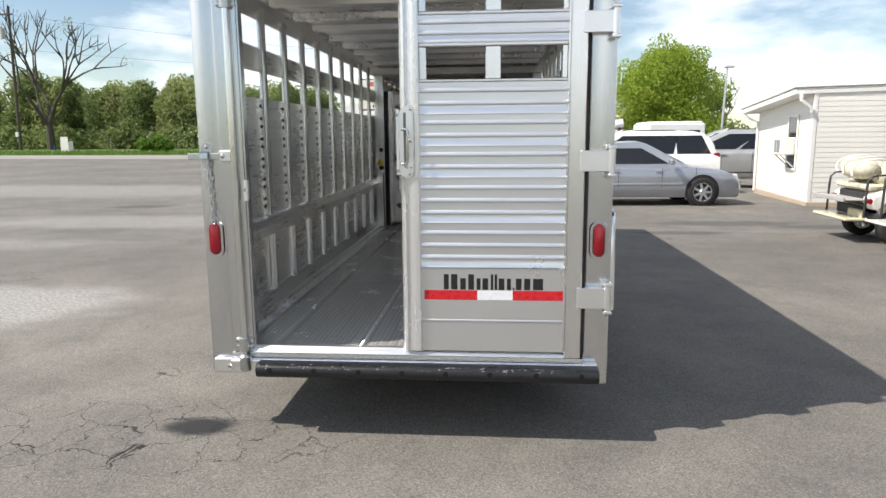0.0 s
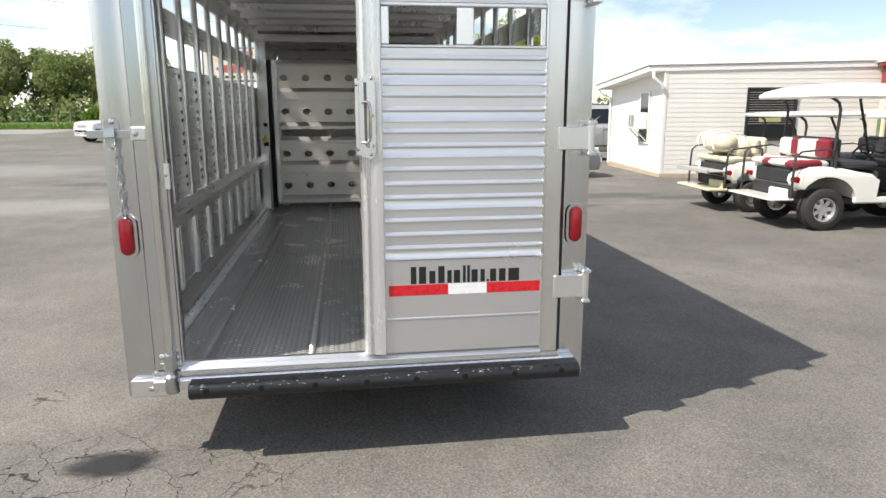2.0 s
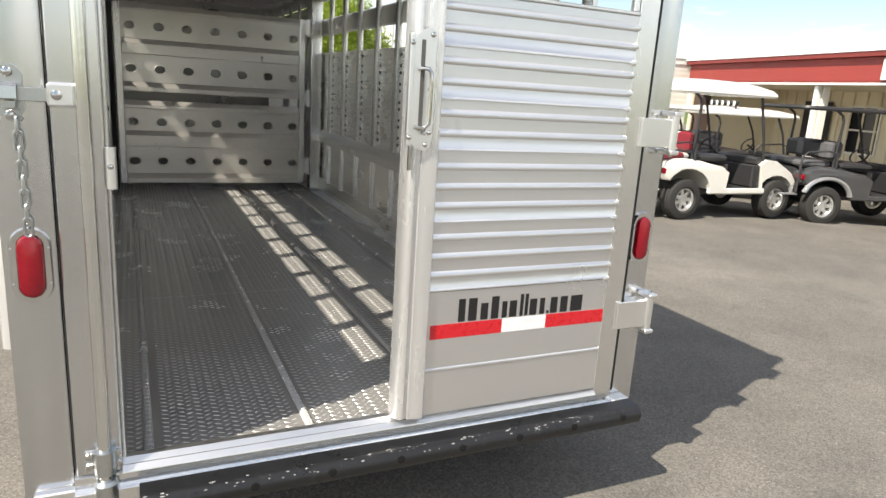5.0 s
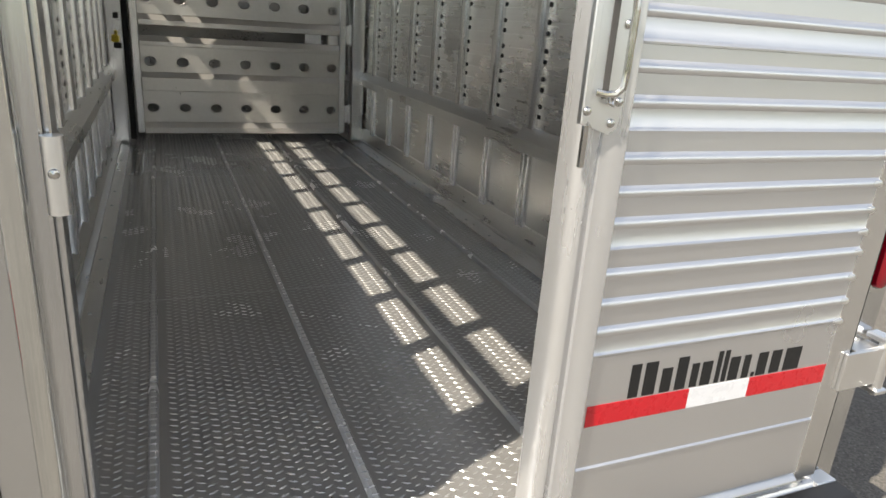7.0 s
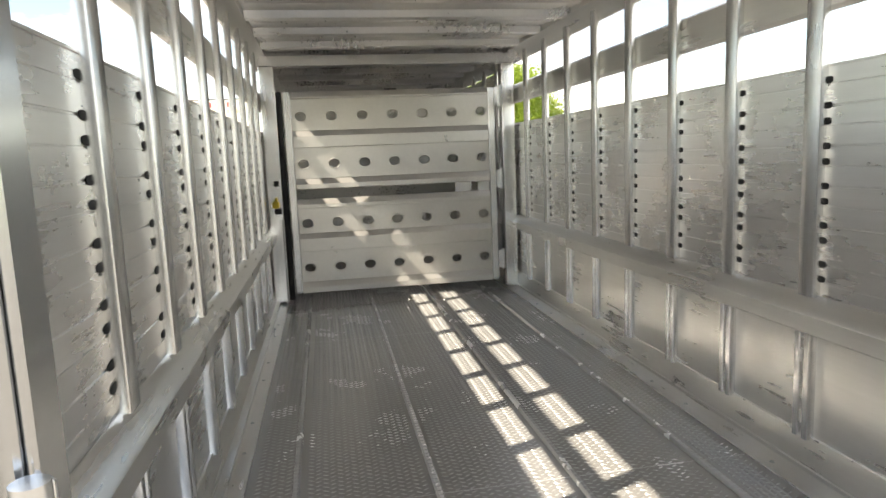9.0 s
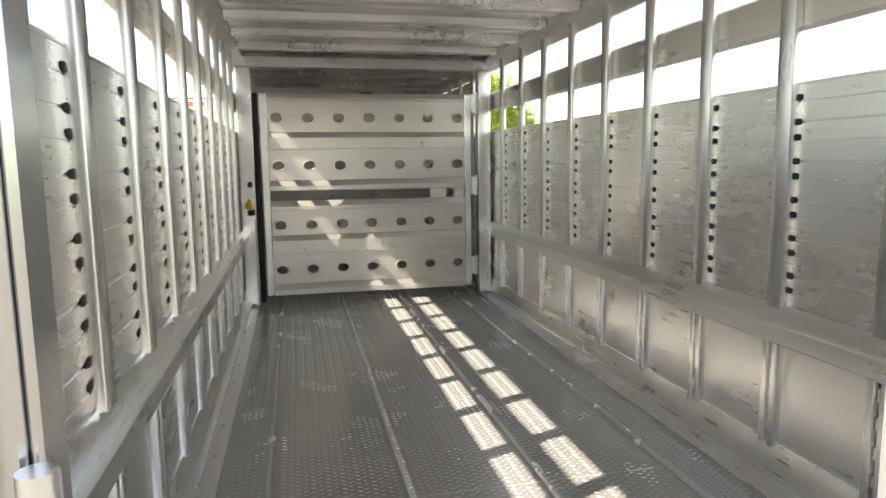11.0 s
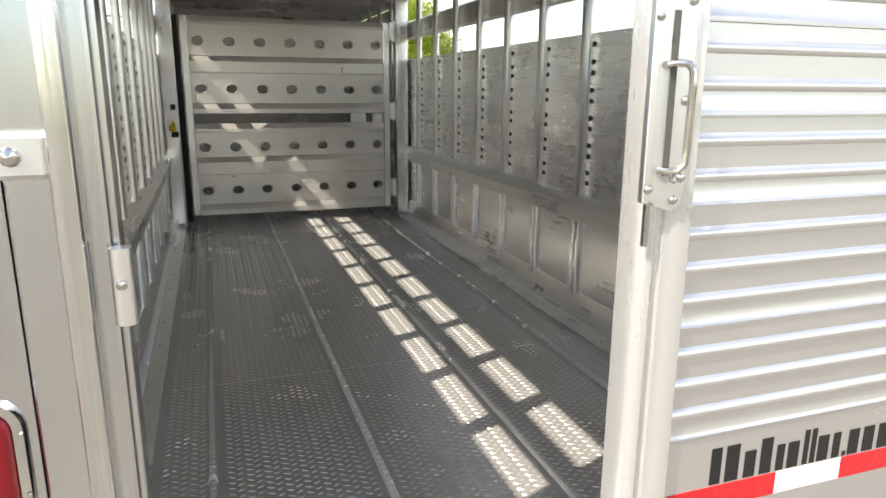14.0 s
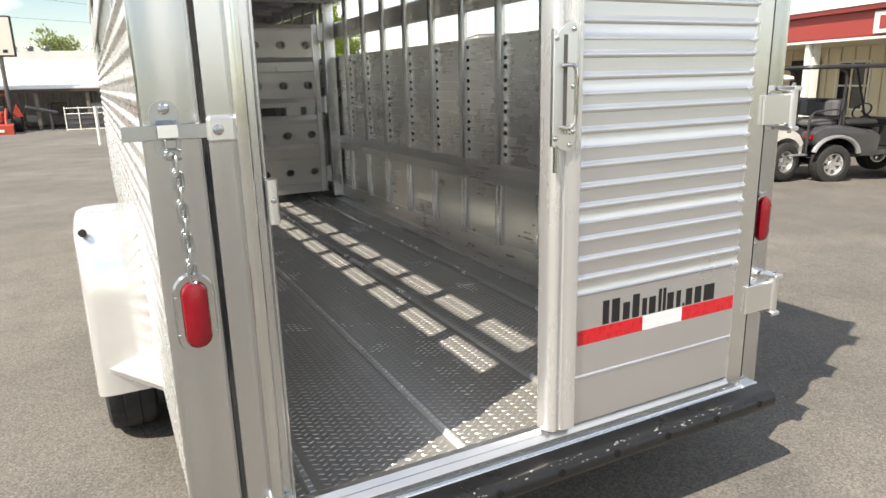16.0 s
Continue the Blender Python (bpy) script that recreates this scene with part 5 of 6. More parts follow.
# brown post, drawn wide and dark to take in the porch shade beside it
part("column", Shape().box(0.02, 0.44, 0.16, 0.40, 0.0, 2.36, 0.01), SHADED_POST, shop, local=True)
for x in (4.62, 9.2):
    part("column", Shape().box(x, x + 0.16, 0.16, 0.32, 0.0, 2.36, 0.01), TRIM, shop, local=True)
    part("downpipe", Shape().box(x + 0.03, x + 0.14, 0.045, 0.155, 0.02, 2.35, 0.02), TRIM, shop, local=True)
sg = part("shop_sign", Shape().box(6.35, 8.6, -0.05, -0.016, 2.44, 2.80, 0.006), TRIM, shop, local=True)
for k in range(7):
    part("sign_block", Shape().box(6.48 + 0.29 * k, 6.66 + 0.29 * k, -0.056, -0.0505, 2.51, 2.73), RED_SHEET, sg, local=True)
part("doorway", Shape().box(1.2, 2.15, 2.52, 2.56, 0.0, 2.1, 0.01), BLACK_PLASTIC, shop, local=True)
for x, w, h in ((2.7, 0.9, 1.0), (4.15, 0.55, 0.66), (8.5, 0.9, 1.0)):
    window(shop, pose(x, 2.60, 2.0 - h), None, w, h, blinds=False)


# ---- golf carts ----
def cart(label, at, heading, paint, seat, stripe, roof_mat, tyre_r=0.27, rear_seat=True, roof_z=1.92, rear_step=WHITE_GEL, lift=0.08, lights=False, roof_x=-0.30, roof_l=1.12, dome=0.13, front_seat=None, flare=None):
    """A golf cart; its own x axis points ahead."""
    t = thing("golf_cart", label, "golf cart", at, "golf carts beside the office")
    t.matrix_basis = pose(*at, 0, 0, heading)
    z = lift

    def low(h):
        return h if h < 0.38 else 0.38 + (h - 0.38) * 0.75

    def hung(name, shape, material, parent, local=True):
        shape.v = [(q[0], q[1], low(q[2])) for q in shape.v]
        return part(name, shape, material, parent, local=local)

    ra, fa, w = -0.80, 0.86, 0.60
    # rear body with wheel arches cut into its side line
    side = [(-1.17, 0.56 + z), (-1.20, 0.64 + z), (-1.19, 0.74 + z), (-1.13, 0.83 + z), (-1.02, 0.88 + z), (-0.85, 0.89 + z), (-0.60, 0.86 + z), (-0.38, 0.80 + z), (-0.18, 0.76 + z), (-0.10, 0.66 + z), (-0.12, 0.34 + z), (-0.38, 0.34 + z)]
    side += [(ra + 0.40 * math.cos(a), 0.30 + z + 0.42 * math.sin(a)) for a in np.linspace(0.12, 2.60, 12)]

    def shell(y, k):
        """The side line drawn in by k at its upper edge, for a rounded shoulder."""
        return [(x + k * (0.5 if x < -1.0 else 0), y, q - k * (1.0 if q > 0.74 + z else 0)) for x, q in side]

    hung("rear_body", Shape().loft([shell(-w, 0.055), shell(-w + 0.02, 0.022), shell(-w + 0.06, 0), shell(w - 0.06, 0), shell(w - 0.02, 0.022), shell(w, 0.055)]), paint, t, local=True)
    hung("frame", Shape().box(-1.0, 1.15, -0.42, 0.42, 0.24 + z, 0.33 + z, 0.01), BLACK_STEEL, t, local=True)
    hung("floor_mat", Shape().box(-0.14, 0.62, -0.55, 0.55, 0.33 + z, 0.36 + z, 0.005), BLACK_PLASTIC, t, local=True)
    for s in (-1, 1):
        hung("rocker_panel", Shape().box(-0.42, 0.62, s * 0.545, s * 0.60, 0.27 + z, 0.37 + z, 0.02), paint, t, local=True)
    nose = [(0.60, 0.34 + z), (0.52, 0.80 + z), (0.62, 0.90 + z), (0.80, 0.88 + z), (1.12, 0.66 + z), (1.22, 0.50 + z), (1.20, 0.38 + z)]
    nose += [(fa + 0.33 * math.cos(a), 0.28 + z + 0.33 * math.sin(a)) for a in np.linspace(0.35, 2.55, 8)]
    hung("front_cowl", Shape().ext(nose, "y", -0.56, 0.56), paint, t, local=True)
    hung("dash", Shape().box(0.46, 0.60, -0.50, 0.50, 0.78 + z, 0.93 + z, 0.03), BLACK_PLASTIC, t, local=True)
    hung("bumper", Shape().tube([(1.22, -0.45, 0.36 + z), (1.29, -0.36, 0.38 + z), (1.30, 0, 0.38 + z), (1.29, 0.36, 0.38 + z), (1.22, 0.45, 0.36 + z)], 0.03, 8), BLACK_PLASTIC, t, local=True)
    for s in (-1, 1):
        hung("headlight", Shape().box(1.12, 1.165, s * 0.30, s * 0.48, 0.56 + z, 0.64 + z, 0.015), CLEAR, t, local=True)
        hung("tail_light", Shape().box(-1.21, -1.125, s * 0.42, s * 0.59, 0.62 + z, 0.72 + z, 0.02), LENS, t, local=True)
    # front bench
    hung("bench_seat", Shape().box(-0.62, -0.06, -0.52, 0.52, 0.84 + z, 0.96 + z, 0.045), front_seat or seat, t, local=True)
    hung("bench_back", Shape().box(-0.70, -0.58, -0.50, 0.50, 1.02 + z, 1.36 + z, 0.045), front_seat or seat, t, local=True)
    hung("kick_panel", Shape().box(0.40, 0.545, -0.53, 0.53, 0.37 + z, 0.79 + z, 0.02), BLACK_PLASTIC, t, local=True)
    hung("seat_front", Shape().box(-0.118, -0.10, -0.56, 0.56, 0.40 + z, 0.80 + z, 0.006), BLACK_PLASTIC, t, local=True)
    if flare:
        for s in (-1, 1):
            hung("fender_flare", Shape().tube([(ra + 0.37 * math.cos(a), s * 0.60, 0.30 + z + 0.37 * math.sin(a)) for a in np.linspace(0.1, 2.9, 12)], 0.038, 7), flare, t, local=True)
    if rear_seat:
        bs = hung("rear_seat", Shape().box(-1.22, -0.72, -0.50, 0.50, 0.86 + z, 0.98 + z, 0.045), seat, t, local=True)
        bb = hung("rear_back", Shape().box(-0.82, -0.70, -0.50, 0.50, 1.02 + z, 1.34 + z, 0.045), seat, t, local=True)
        for y0, y1 in ((0.02, 0.24), (-0.505, -0.27)):
            hung("seat_stripe", Shape().box(-1.226, -0.80, y0, y1, 0.854 + z, 0.986 + z, 0.045), stripe, bs)
            hung("seat_stripe", Shape().box(-0.827, -0.694, y0, y1, 1.014 + z, 1.347 + z, 0.045), stripe, bb)
        for s in (-1, 1):
            hung("grab_rail", Shape().tube([(-0.70, s * 0.56, 0.86 + z), (-0.72, s * 0.57, 1.14 + z), (-0.86, s * 0.57, 1.18 + z), (-1.18, s * 0.57, 1.14 + z), (-1.25, s * 0.57, 1.06 + z), (-1.26, s * 0.57, 0.90 + z), (-1.27, s * 0.57, 0.36 + z)], 0.017, 7), BLACK_STEEL, t, local=True)
        hung("foot_rest", Shape().box(-1.50, -1.18, -0.52, 0.52, 0.31 + z, 0.355 + z, 0.015), rear_step, t, local=True)
        hung("rear_guard", Shape().box(-1.20, -1.16, -0.42, 0.42, 0.36 + z, 0.56 + z, 0.02), BLACK_PLASTIC, t, local=True)
        hung("step_panel", Shape().box(-1.26, -1.205, -0.44, -0.06, 0.30 + z, 0.50 + z, 0.02), rear_step, t, local=True)
        hung("rear_panel", Shape().box(-1.20, -1.10, -0.38, 0.38, 0.57 + z, 0.83 + z, 0.03), BLACK_PLASTIC, t, local=True)
    # roof on four struts
    rz = roof_z
    rings = []
    for dz, k in ((-0.035, 0.985), (-0.01, 1.0), (0.02, 0.985), (0.35 * dome, 0.93), (0.7 * dome, 0.72), (0.93 * dome, 0.40), (dome, 0.12)):
        ring = []
        for a in range(24):
            c, s = math.cos(6.2832 * a / 24), math.sin(6.2832 * a / 24)
            ex = 0.28
            ring.append((roof_x + roof_l * k * math.copysign(abs(c) ** ex, c), 0.60 * k * math.copysign(abs(s) ** ex, s), rz + dz))
        rings.append(ring)
    part("roof", Shape().loft(rings), roof_mat, t, local=True)
    for s in (-1, 1):
        rx = max(roof_x - 0.70 * roof_l / 1.12, -0.86)
        part("strut", Shape().tube([(rx + 0.13, s * 0.52, 0.66 + z), (rx + 0.145, s * 0.53, 1.12), (rx + 0.16, s * 0.53, rz - 0.18), (rx + 0.13, s * 0.53, rz - 0.09), (rx + 0.02, s * 0.53, rz - 0.02)], 0.019, 7), BLACK_STEEL, t, local=True)
        part("strut", Shape().tube([(0.60, s * 0.50, 0.72 + z), (0.50, s * 0.51, 1.2), (0.36, s * 0.52, rz - 0.03)], 0.019, 7), BLACK_STEEL, t, local=True)
    sw = hung("steering_wheel", Shape().tube([(0.30 + 0.07 * math.cos(a), 0.25 + 0.17 * math.sin(a), 1.06 + z + 0.15 * math.cos(a)) for a in np.linspace(0, 6.2832, 17)[:-1]], 0.014, 6, closed=True), BLACK_PLASTIC, t, local=True)
    hung("column", Shape().rod((0.30, 0.25, 1.06 + z), (0.56, 0.25, 0.82 + z), 0.02, 7), BLACK_PLASTIC, sw)
    if lights:
        for k in range(5):
            rl = part("roof_lamp", Shape().lathe([(0, 0.002), (0.058, 0.002), (0.050, 0.06), (0.02, 0.08), (0, 0.08)], (-0.45, -0.42 + 0.21 * k, rz + 0.17), "x", 14), BLACK_PLASTIC, t, local=True)
            part("lens", Shape().lathe([(0, -0.008), (0.035, -0.006), (0.048, 0.001), (0, 0.001)], (-0.45, -0.42 + 0.21 * k, rz + 0.17), "x", 14), CLEAR, rl)
        part("lamp_bar", Shape().rod((-0.42, -0.50, rz + 0.19), (-0.42, 0.50, rz + 0.19), 0.022, 7).rod((-0.42, -0.45, rz + 0.0), (-0.42, -0.45, rz + 0.19), 0.015, 6).rod((-0.42, 0.45, rz + 0.0), (-0.42, 0.45, rz + 0.19), 0.015, 6), BLACK_STEEL, t, local=True)
    # wheels
    rimr = tyre_r * 0.56
    ty = tyre_shape(tyre_r, 0.21, rimr, 22).mesh("wheel", TYRE_SMALL)
    rm = rim_shape(rimr, 0.21, 20, 7).mesh("rim", RIM)
    for x in (ra, fa):
        for s in (-1, 1):
            wh = new("wheel", ty)
            wh.parent, wh.location = t, (x, s * 0.50, tyre_r)
            wh.rotation_euler = (0, 0, s * radians(90))
            rr = new("rim", rm)
            rr.parent = wh
    part("axle", Shape().rod((ra, -0.45, tyre_r), (ra, 0.45, tyre_r), 0.04, 8), BLACK_STEEL, t, local=True)
    return t


def on_yard(x, y):
    return (x, y, fall(x, y))


cart("white golf cart with striped maroon and white rear-facing seats", on_yard(6.76, 5.30), -2.0, WHITE_GEL, WHITE_VINYL, MAROON, WHITE_GEL, 0.275, roof_z=1.70, dome=0.17, roof_x=-0.25, roof_l=0.97, front_seat=BLACK_VINYL)
old_cart = cart("older cream golf cart with a cream rear-facing seat", on_yard(6.85, 6.95), -2.0, WHITE_GEL, CREAM_VINYL, CREAM_VINYL, WHITE_GEL, 0.24, roof_z=1.47, rear_step=CREAM_GEL, lift=0.02, roof_x=0.27, roof_l=0.72, dome=0.05)
cart("white golf cart with a row of lamps under its roof", on_yard(9.52, 7.15), -20.0, WHITE_GEL, BLACK_VINYL, BLACK_VINYL, WHITE_GEL, 0.255, roof_z=1.52, dome=0.12, lights=True)
cart("lifted black golf cart with grey and black seats", on_yard(9.22, 4.74), -17.0, BLACK_GEL, BLACK_VINYL, GREY_VINYL, BLACK_PLASTIC, 0.285, roof_z=1.66, dome=0.03, roof_l=1.06, flare=SILVER_GEL, rear_step=SILVER_GEL, lift=0.12)
part("tray", Shape().box(-1.52, -1.02, -0.50, 0.50, 0.615, 0.635, 0.006).box(-1.53, -1.50, -0.50, 0.50, 0.60, 0.66, 0.006), GREY_SHEET, old_cart, "flat grey rear tray", local=True)
# golf bags and a folded cover on the older cart
bag = thing("golf_bag", "pair of cream golf bags with straps on the cart seat", "golf bag", (0, 0, 0))
bag.matrix_basis = pose(5.88, 6.50, 0.92 + fall(6.7, 6.95), 0, -4, 84)


def bag_shape(dy, dz, phase):
    rings = []
    for k in range(13):
        u = k / 12
        r = 0.135 * (1 + 0.10 * math.sin(9 * u + phase) + 0.06 * math.sin(23 * u + phase)) * (0.55 if k in (0, 12) else 1.0)
        rings.append([(0.86 * u, dy + r * 1.1 * math.cos(6.2832 * a / 14), dz + 0.03 * math.sin(5 * u + phase) + r * (0.95 + 0.08 * math.sin(3 * a + 5 * u)) * math.sin(6.2832 * a / 14)) for a in range(14)])
    return Shape().loft(rings)


part("bag", bag_shape(0.0, 0.0, 0.3), CREAM_VINYL, bag, local=True, smooth=60)
part("bag", bag_shape(0.22, 0.10, 2.1), CREAM_VINYL, bag, local=True, smooth=60)
for u in (0.18, 0.5, 0.74):
    part("strap", Shape().tube([(u + 0.05 * math.sin(3 * a), 0.11 + 0.30 * math.cos(a), 0.06 + 0.20 * math.sin(a)) for a in np.linspace(-0.2, 3.3, 12)], 0.013, 6), WHITE_VINYL, bag, local=True)


# ---- cars ----
def vehicle(name, label, at, heading, paint, length, width, belt, roof, hood, ground=0.2, kind="sedan", wheel=0.325, category="car", lower=None):
    """A road vehicle; its own x axis points ahead. kind: sedan, suv or pickup."""
    t = thing(name, label, category, at)
    t.matrix_basis = pose(*at, 0, 0, heading)
    L, W = length / 2, width / 2
    fa, ra = L - 0.93, -L + 1.05
    if kind == "sedan":
        top = [(-L, 0.62), (-L + 0.03, belt - 0.14), (-L + 0.15, belt + 0.02), (-L + 0.95, belt + 0.06), (L - 1.55, belt), (L - 0.5, hood), (L - 0.10, hood - 0.16), (L, 0.52)]
        glassx = [(-L + 0.55, 0.0), (-L + 1.35, 1.0), (-0.25, 1.06), (0.25, 1.0), (L - 1.25, 0.0)]
    elif kind == "suv":
        top = [(-L, 0.72), (-L + 0.02, belt - 0.15), (-L + 0.08, belt + 0.02), (-L + 0.9, belt + 0.04), (L - 1.40, belt), (L - 0.35, hood), (L - 0.05, hood - 0.22), (L, 0.6)]
        glassx = [(-L + 0.06, 0.0), (-L + 0.42, 0.95), (-0.4, 1.05), (0.35, 1.0), (L - 1.05, 0.0)]
    else:
        top = [(-L, 0.68), (-L + 0.02, belt - 0.12), (-L + 0.06, belt), (-L + 1.9, belt), (L - 1.65, belt), (L - 0.30, hood), (L - 0.04, hood - 0.20), (L, 0.55)]
        glassx = [(-L + 2.05, 0.0), (-L + 2.25, 0.98), (-0.1, 1.04), (0.35, 1.0), (L - 1.45, 0.0)]
    def eased(pts, per=4):
        """A smooth curve through points."""
        out = []
        for i in range(len(pts) - 1):
            p0, p1, p2, p3 = pts[max(i - 1, 0)], pts[i], pts[i + 1], pts[min(i + 2, len(pts) - 1)]
            for j in range(per):
                u = j / per
                out.append(tuple(0.5 * (2 * q1 + (q2 - q0) * u + (2 * q0 - 5 * q1 + 4 * q2 - q3) * u * u + (3 * q1 - q0 - 3 * q2 + q3) * u ** 3) for q0, q1, q2, q3 in zip(p0, p1, p2, p3)))
        return out + [tuple(pts[-1])]

    full = []
    for i, (x, zt) in enumerate(top):
        k = 0.78 if i in (0, len(top) - 1) else 0.91 if i in (1, len(top) - 2) else 1.0
        full.append((x, zt, k, ground + (0.12 if i in (0, len(top) - 1) else 0.0)))
    rings = []
    for x, zt, k, zb in eased(full):
        half = [(W * k * 0.90, zb), (W * k * 0.985, zb + 0.10), (W * k, zb + 0.22), (W * k * 1.0, zb + (zt - zb) * 0.62), (W * k * 0.985, zt - 0.12), (W * k * 0.95, zt - 0.05), (W * k * 0.88, zt - 0.012), (W * k * 0.60, zt + 0.012)]
        rings.append([(x, y, z) for y, z in half] + [(x, -y, z) for y, z in reversed(half)])
    part("body", Shape().loft(rings), paint, t, local=True, smooth=50)
    if lower is not None:
        for s in (-1, 1):
            part("lower_panel", Shape().box(-L + 0.15, L - 0.2, s * (W * 1.003), s * (W * 1.008), ground + 0.12, ground + 0.42), lower, t, local=True)
    rings = []
    for x, k in eased(glassx):
        zt = belt + 0.005 + (roof - belt) * k
        wt = W * (0.88 - 0.17 * min(1, k))
        half = [(W * 0.90, belt - 0.03), (W * 0.885, belt + 0.01), (wt, max(belt + 0.012, zt - 0.06)), (wt * 0.95, max(belt + 0.013, zt - 0.02)), (wt * 0.80, max(belt + 0.014, zt)), (wt * 0.4, max(belt + 0.015, zt + 0.012))]
        rings.append([(x, y, z) for y, z in half] + [(x, -y, z) for y, z in reversed(half)])
    part("cabin", Shape().loft(rings), paint, t, local=True, smooth=50)
    # glass a little proud of the cabin's sides
    zr = roof - 0.10
    wy = lambda z: W * (0.885 - 0.175 * (z - belt) / (roof - belt)) + 0.012
    xr0, xr1 = glassx[1][0], glassx[3][0]
    xb0, xb1 = glassx[0][0], glassx[4][0]
    cuts = [0.10, 0.40, 0.46, 0.86] if kind == "sedan" else [0.05, 0.30, 0.33, 0.60, 0.63, 0.92] if kind == "suv" else [0.08, 0.42, 0.48, 0.88]
    for s in (-1, 1):
        for a, c in zip(cuts[::2], cuts[1::2]):
            zb2 = belt + 0.05
            q = [(xb0 + (xb1 - xb0) * a, zb2), (xb0 + (xb1 - xb0) * c, zb2), (xr0 + (xr1 - xr0) * min(1, c * 1.02 + 0.03), zr), (xr0 + (xr1 - xr0) * max(0.02, a - 0.02), zr)]
            part("side_window", Shape().add([(x, s * wy(z), z) for x, z in q] + [(x, s * (wy(z) - 0.02), z) for x, z in q],
                                            [(0, 1, 2, 3), (7, 6, 5, 4), (0, 4, 5, 1), (1, 5, 6, 2), (2, 6, 7, 3), (3, 7, 4, 0)]), WINDOW, t, local=True)
    for (x0, x1, e) in ((glassx[4][0], glassx[3][0], 1), (glassx[0][0], glassx[1][0], -1)):
        za, zc = belt + 0.05, roof - 0.08
        xa, xc = x0 + (x1 - x0) * 0.10 + 0.05 * e, x0 + (x1 - x0) * 0.86 + 0.05 * e
        q = [(xa, -W * 0.76, za), (xa, W * 0.76, za), (xc, W * 0.62, zc), (xc, -W * 0.62, zc)]
        part("windscreen" if e > 0 else "rear_window", Shape().add(q + [(x - 0.07 * e, y, z) for x, y, z in q], [(0, 1, 2, 3), (7, 6, 5, 4), (0, 4, 5, 1), (1, 5, 6, 2), (2, 6, 7, 3), (3, 7, 4, 0)]), WINDOW, t, local=True)
    for s in (-1, 1):
        part("mirror", Shape().box(L - 1.72, L - 1.60, s * (W + 0.005), s * (W + 0.19), belt + 0.03, belt + 0.16, 0.03), paint, t, local=True)
        part("headlight", Shape().box(L - 0.34, L - 0.06, s * W * 0.50, s * (W * 0.76), hood - 0.24, hood - 0.10, 0.03), CLEAR, t, local=True)
        part("tail_light", Shape().box(-L - 0.004, -L + 0.18, s * W * 0.60, s * (W * (0.80 if kind == "sedan" else 0.93)), belt - (0.20 if kind == "sedan" else 0.14), belt - 0.03 + (0 if kind == "sedan" else 0.10), 0.03), LENS, t, local=True)
        part("trim_strip", Shape().box(ra + 0.45, fa - 0.45, s * (W + 0.002), s * (W + 0.012), 0.50, 0.535, 0.003), RIM if kind == "sedan" else BLACK_PLASTIC, t, local=True)
        for x in (-0.55, 0.42):
            part("door_handle", Shape().box(x, x + 0.17, s * (W * 0.985), s * (W + 0.02), belt - 0.14, belt - 0.11, 0.008), paint if kind == "sedan" else RIM, t, local=True)
        for x in (-0.62, 0.36, 1.12) if kind != "pickup" else (0.05, 1.0):
            part("door_gap", Shape().box(x + 0.2, x + 0.208, s * (W + 0.0), s * (W + 0.003), 0.42, belt - 0.04), SHADE, t, local=True)
    part("grille", Shape().box(L - 0.02, L + 0.012, -W * 0.45, W * 0.45, hood - 0.34, hood - 0.16, 0.01), BLACK_PLASTIC if kind != "pickup" else RIM, t, local=True)
    part("number_plate", Shape().box(L + 0.004, L + 0.014, -0.15, 0.15, 0.40, 0.48), TRIM, t, local=True)
    ty = tyre_shape(wheel, 0.21, wheel * 0.66, 24).mesh("wheel", TYRE)
    rm = rim_shape(wheel * 0.66, 0.21, 24, 7, (0.74, 0.92)).mesh("rim", RIM)
    for x in (fa, ra):
        for s in (-1, 1):
            part("wheel_arch", Shape().lathe([(0, 0), (wheel + 0.055, 0), (wheel + 0.055, s * 0.05), (0, s * 0.05)], (x, s * (W - 0.042), wheel + 0.02), "y", 26), SHADE, t, local=True)
            wh = new("wheel", ty)
            wh.parent, wh.location, wh.rotation_euler = t, (x, s * (W - 0.062), wheel), (0, 0, s * radians(90))
            rr = new("rim", rm)
            rr.parent = wh
    if kind == "suv":
        for s in (-1, 1):
            part("roof_rail", Shape().tube([(-1.3, s * W * 0.60, roof + 0.0), (-1.2, s * W * 0.60, roof + 0.05), (0.2, s * W * 0.60, roof + 0.06), (0.3, s * W * 0.60, roof + 0.01)], 0.015, 6), BLACK_PLASTIC, t, local=True)
    return t


vehicle("sedan", "silver four-door sedan parked in front of other cars", on_yard(3.61, 13.20), 2.0, SILVER_PAINT, 4.82, 1.82, 0.92, 1.42, 0.82)
vehicle("suv", "white sport utility car parked behind the sedan", on_yard(4.33, 17.2), 180.0, WHITE_PAINT, 4.85, 1.93, 1.08, 1.74, 1.06, kind="suv", wheel=0.36)
vehicle("pickup_truck", "silver and grey pickup truck parked beside the office", on_yard(8.30, 20.3), 181.0, GREY_PAINT, 5.6, 1.98, 1.22, 1.86, 1.18, 0.3, kind="suv", wheel=0.38, category="truck")
vehicle("pickup_truck", "white and grey pickup truck at the far side of the yard", on_yard(-11.7, 36.6), 226.0, WHITE_PAINT, 5.6, 2.0, 1.15, 1.86, 1.10, 0.32, kind="pickup", wheel=0.39, category="truck", lower=DARK_PAINT)
vehicle("suv", "dark red sport utility car near the farm shed", on_yard(-7.2, 38.6), 250.0, RED_PAINT, 4.8, 1.9, 1.05, 1.72, 1.04, kind="suv", wheel=0.36)

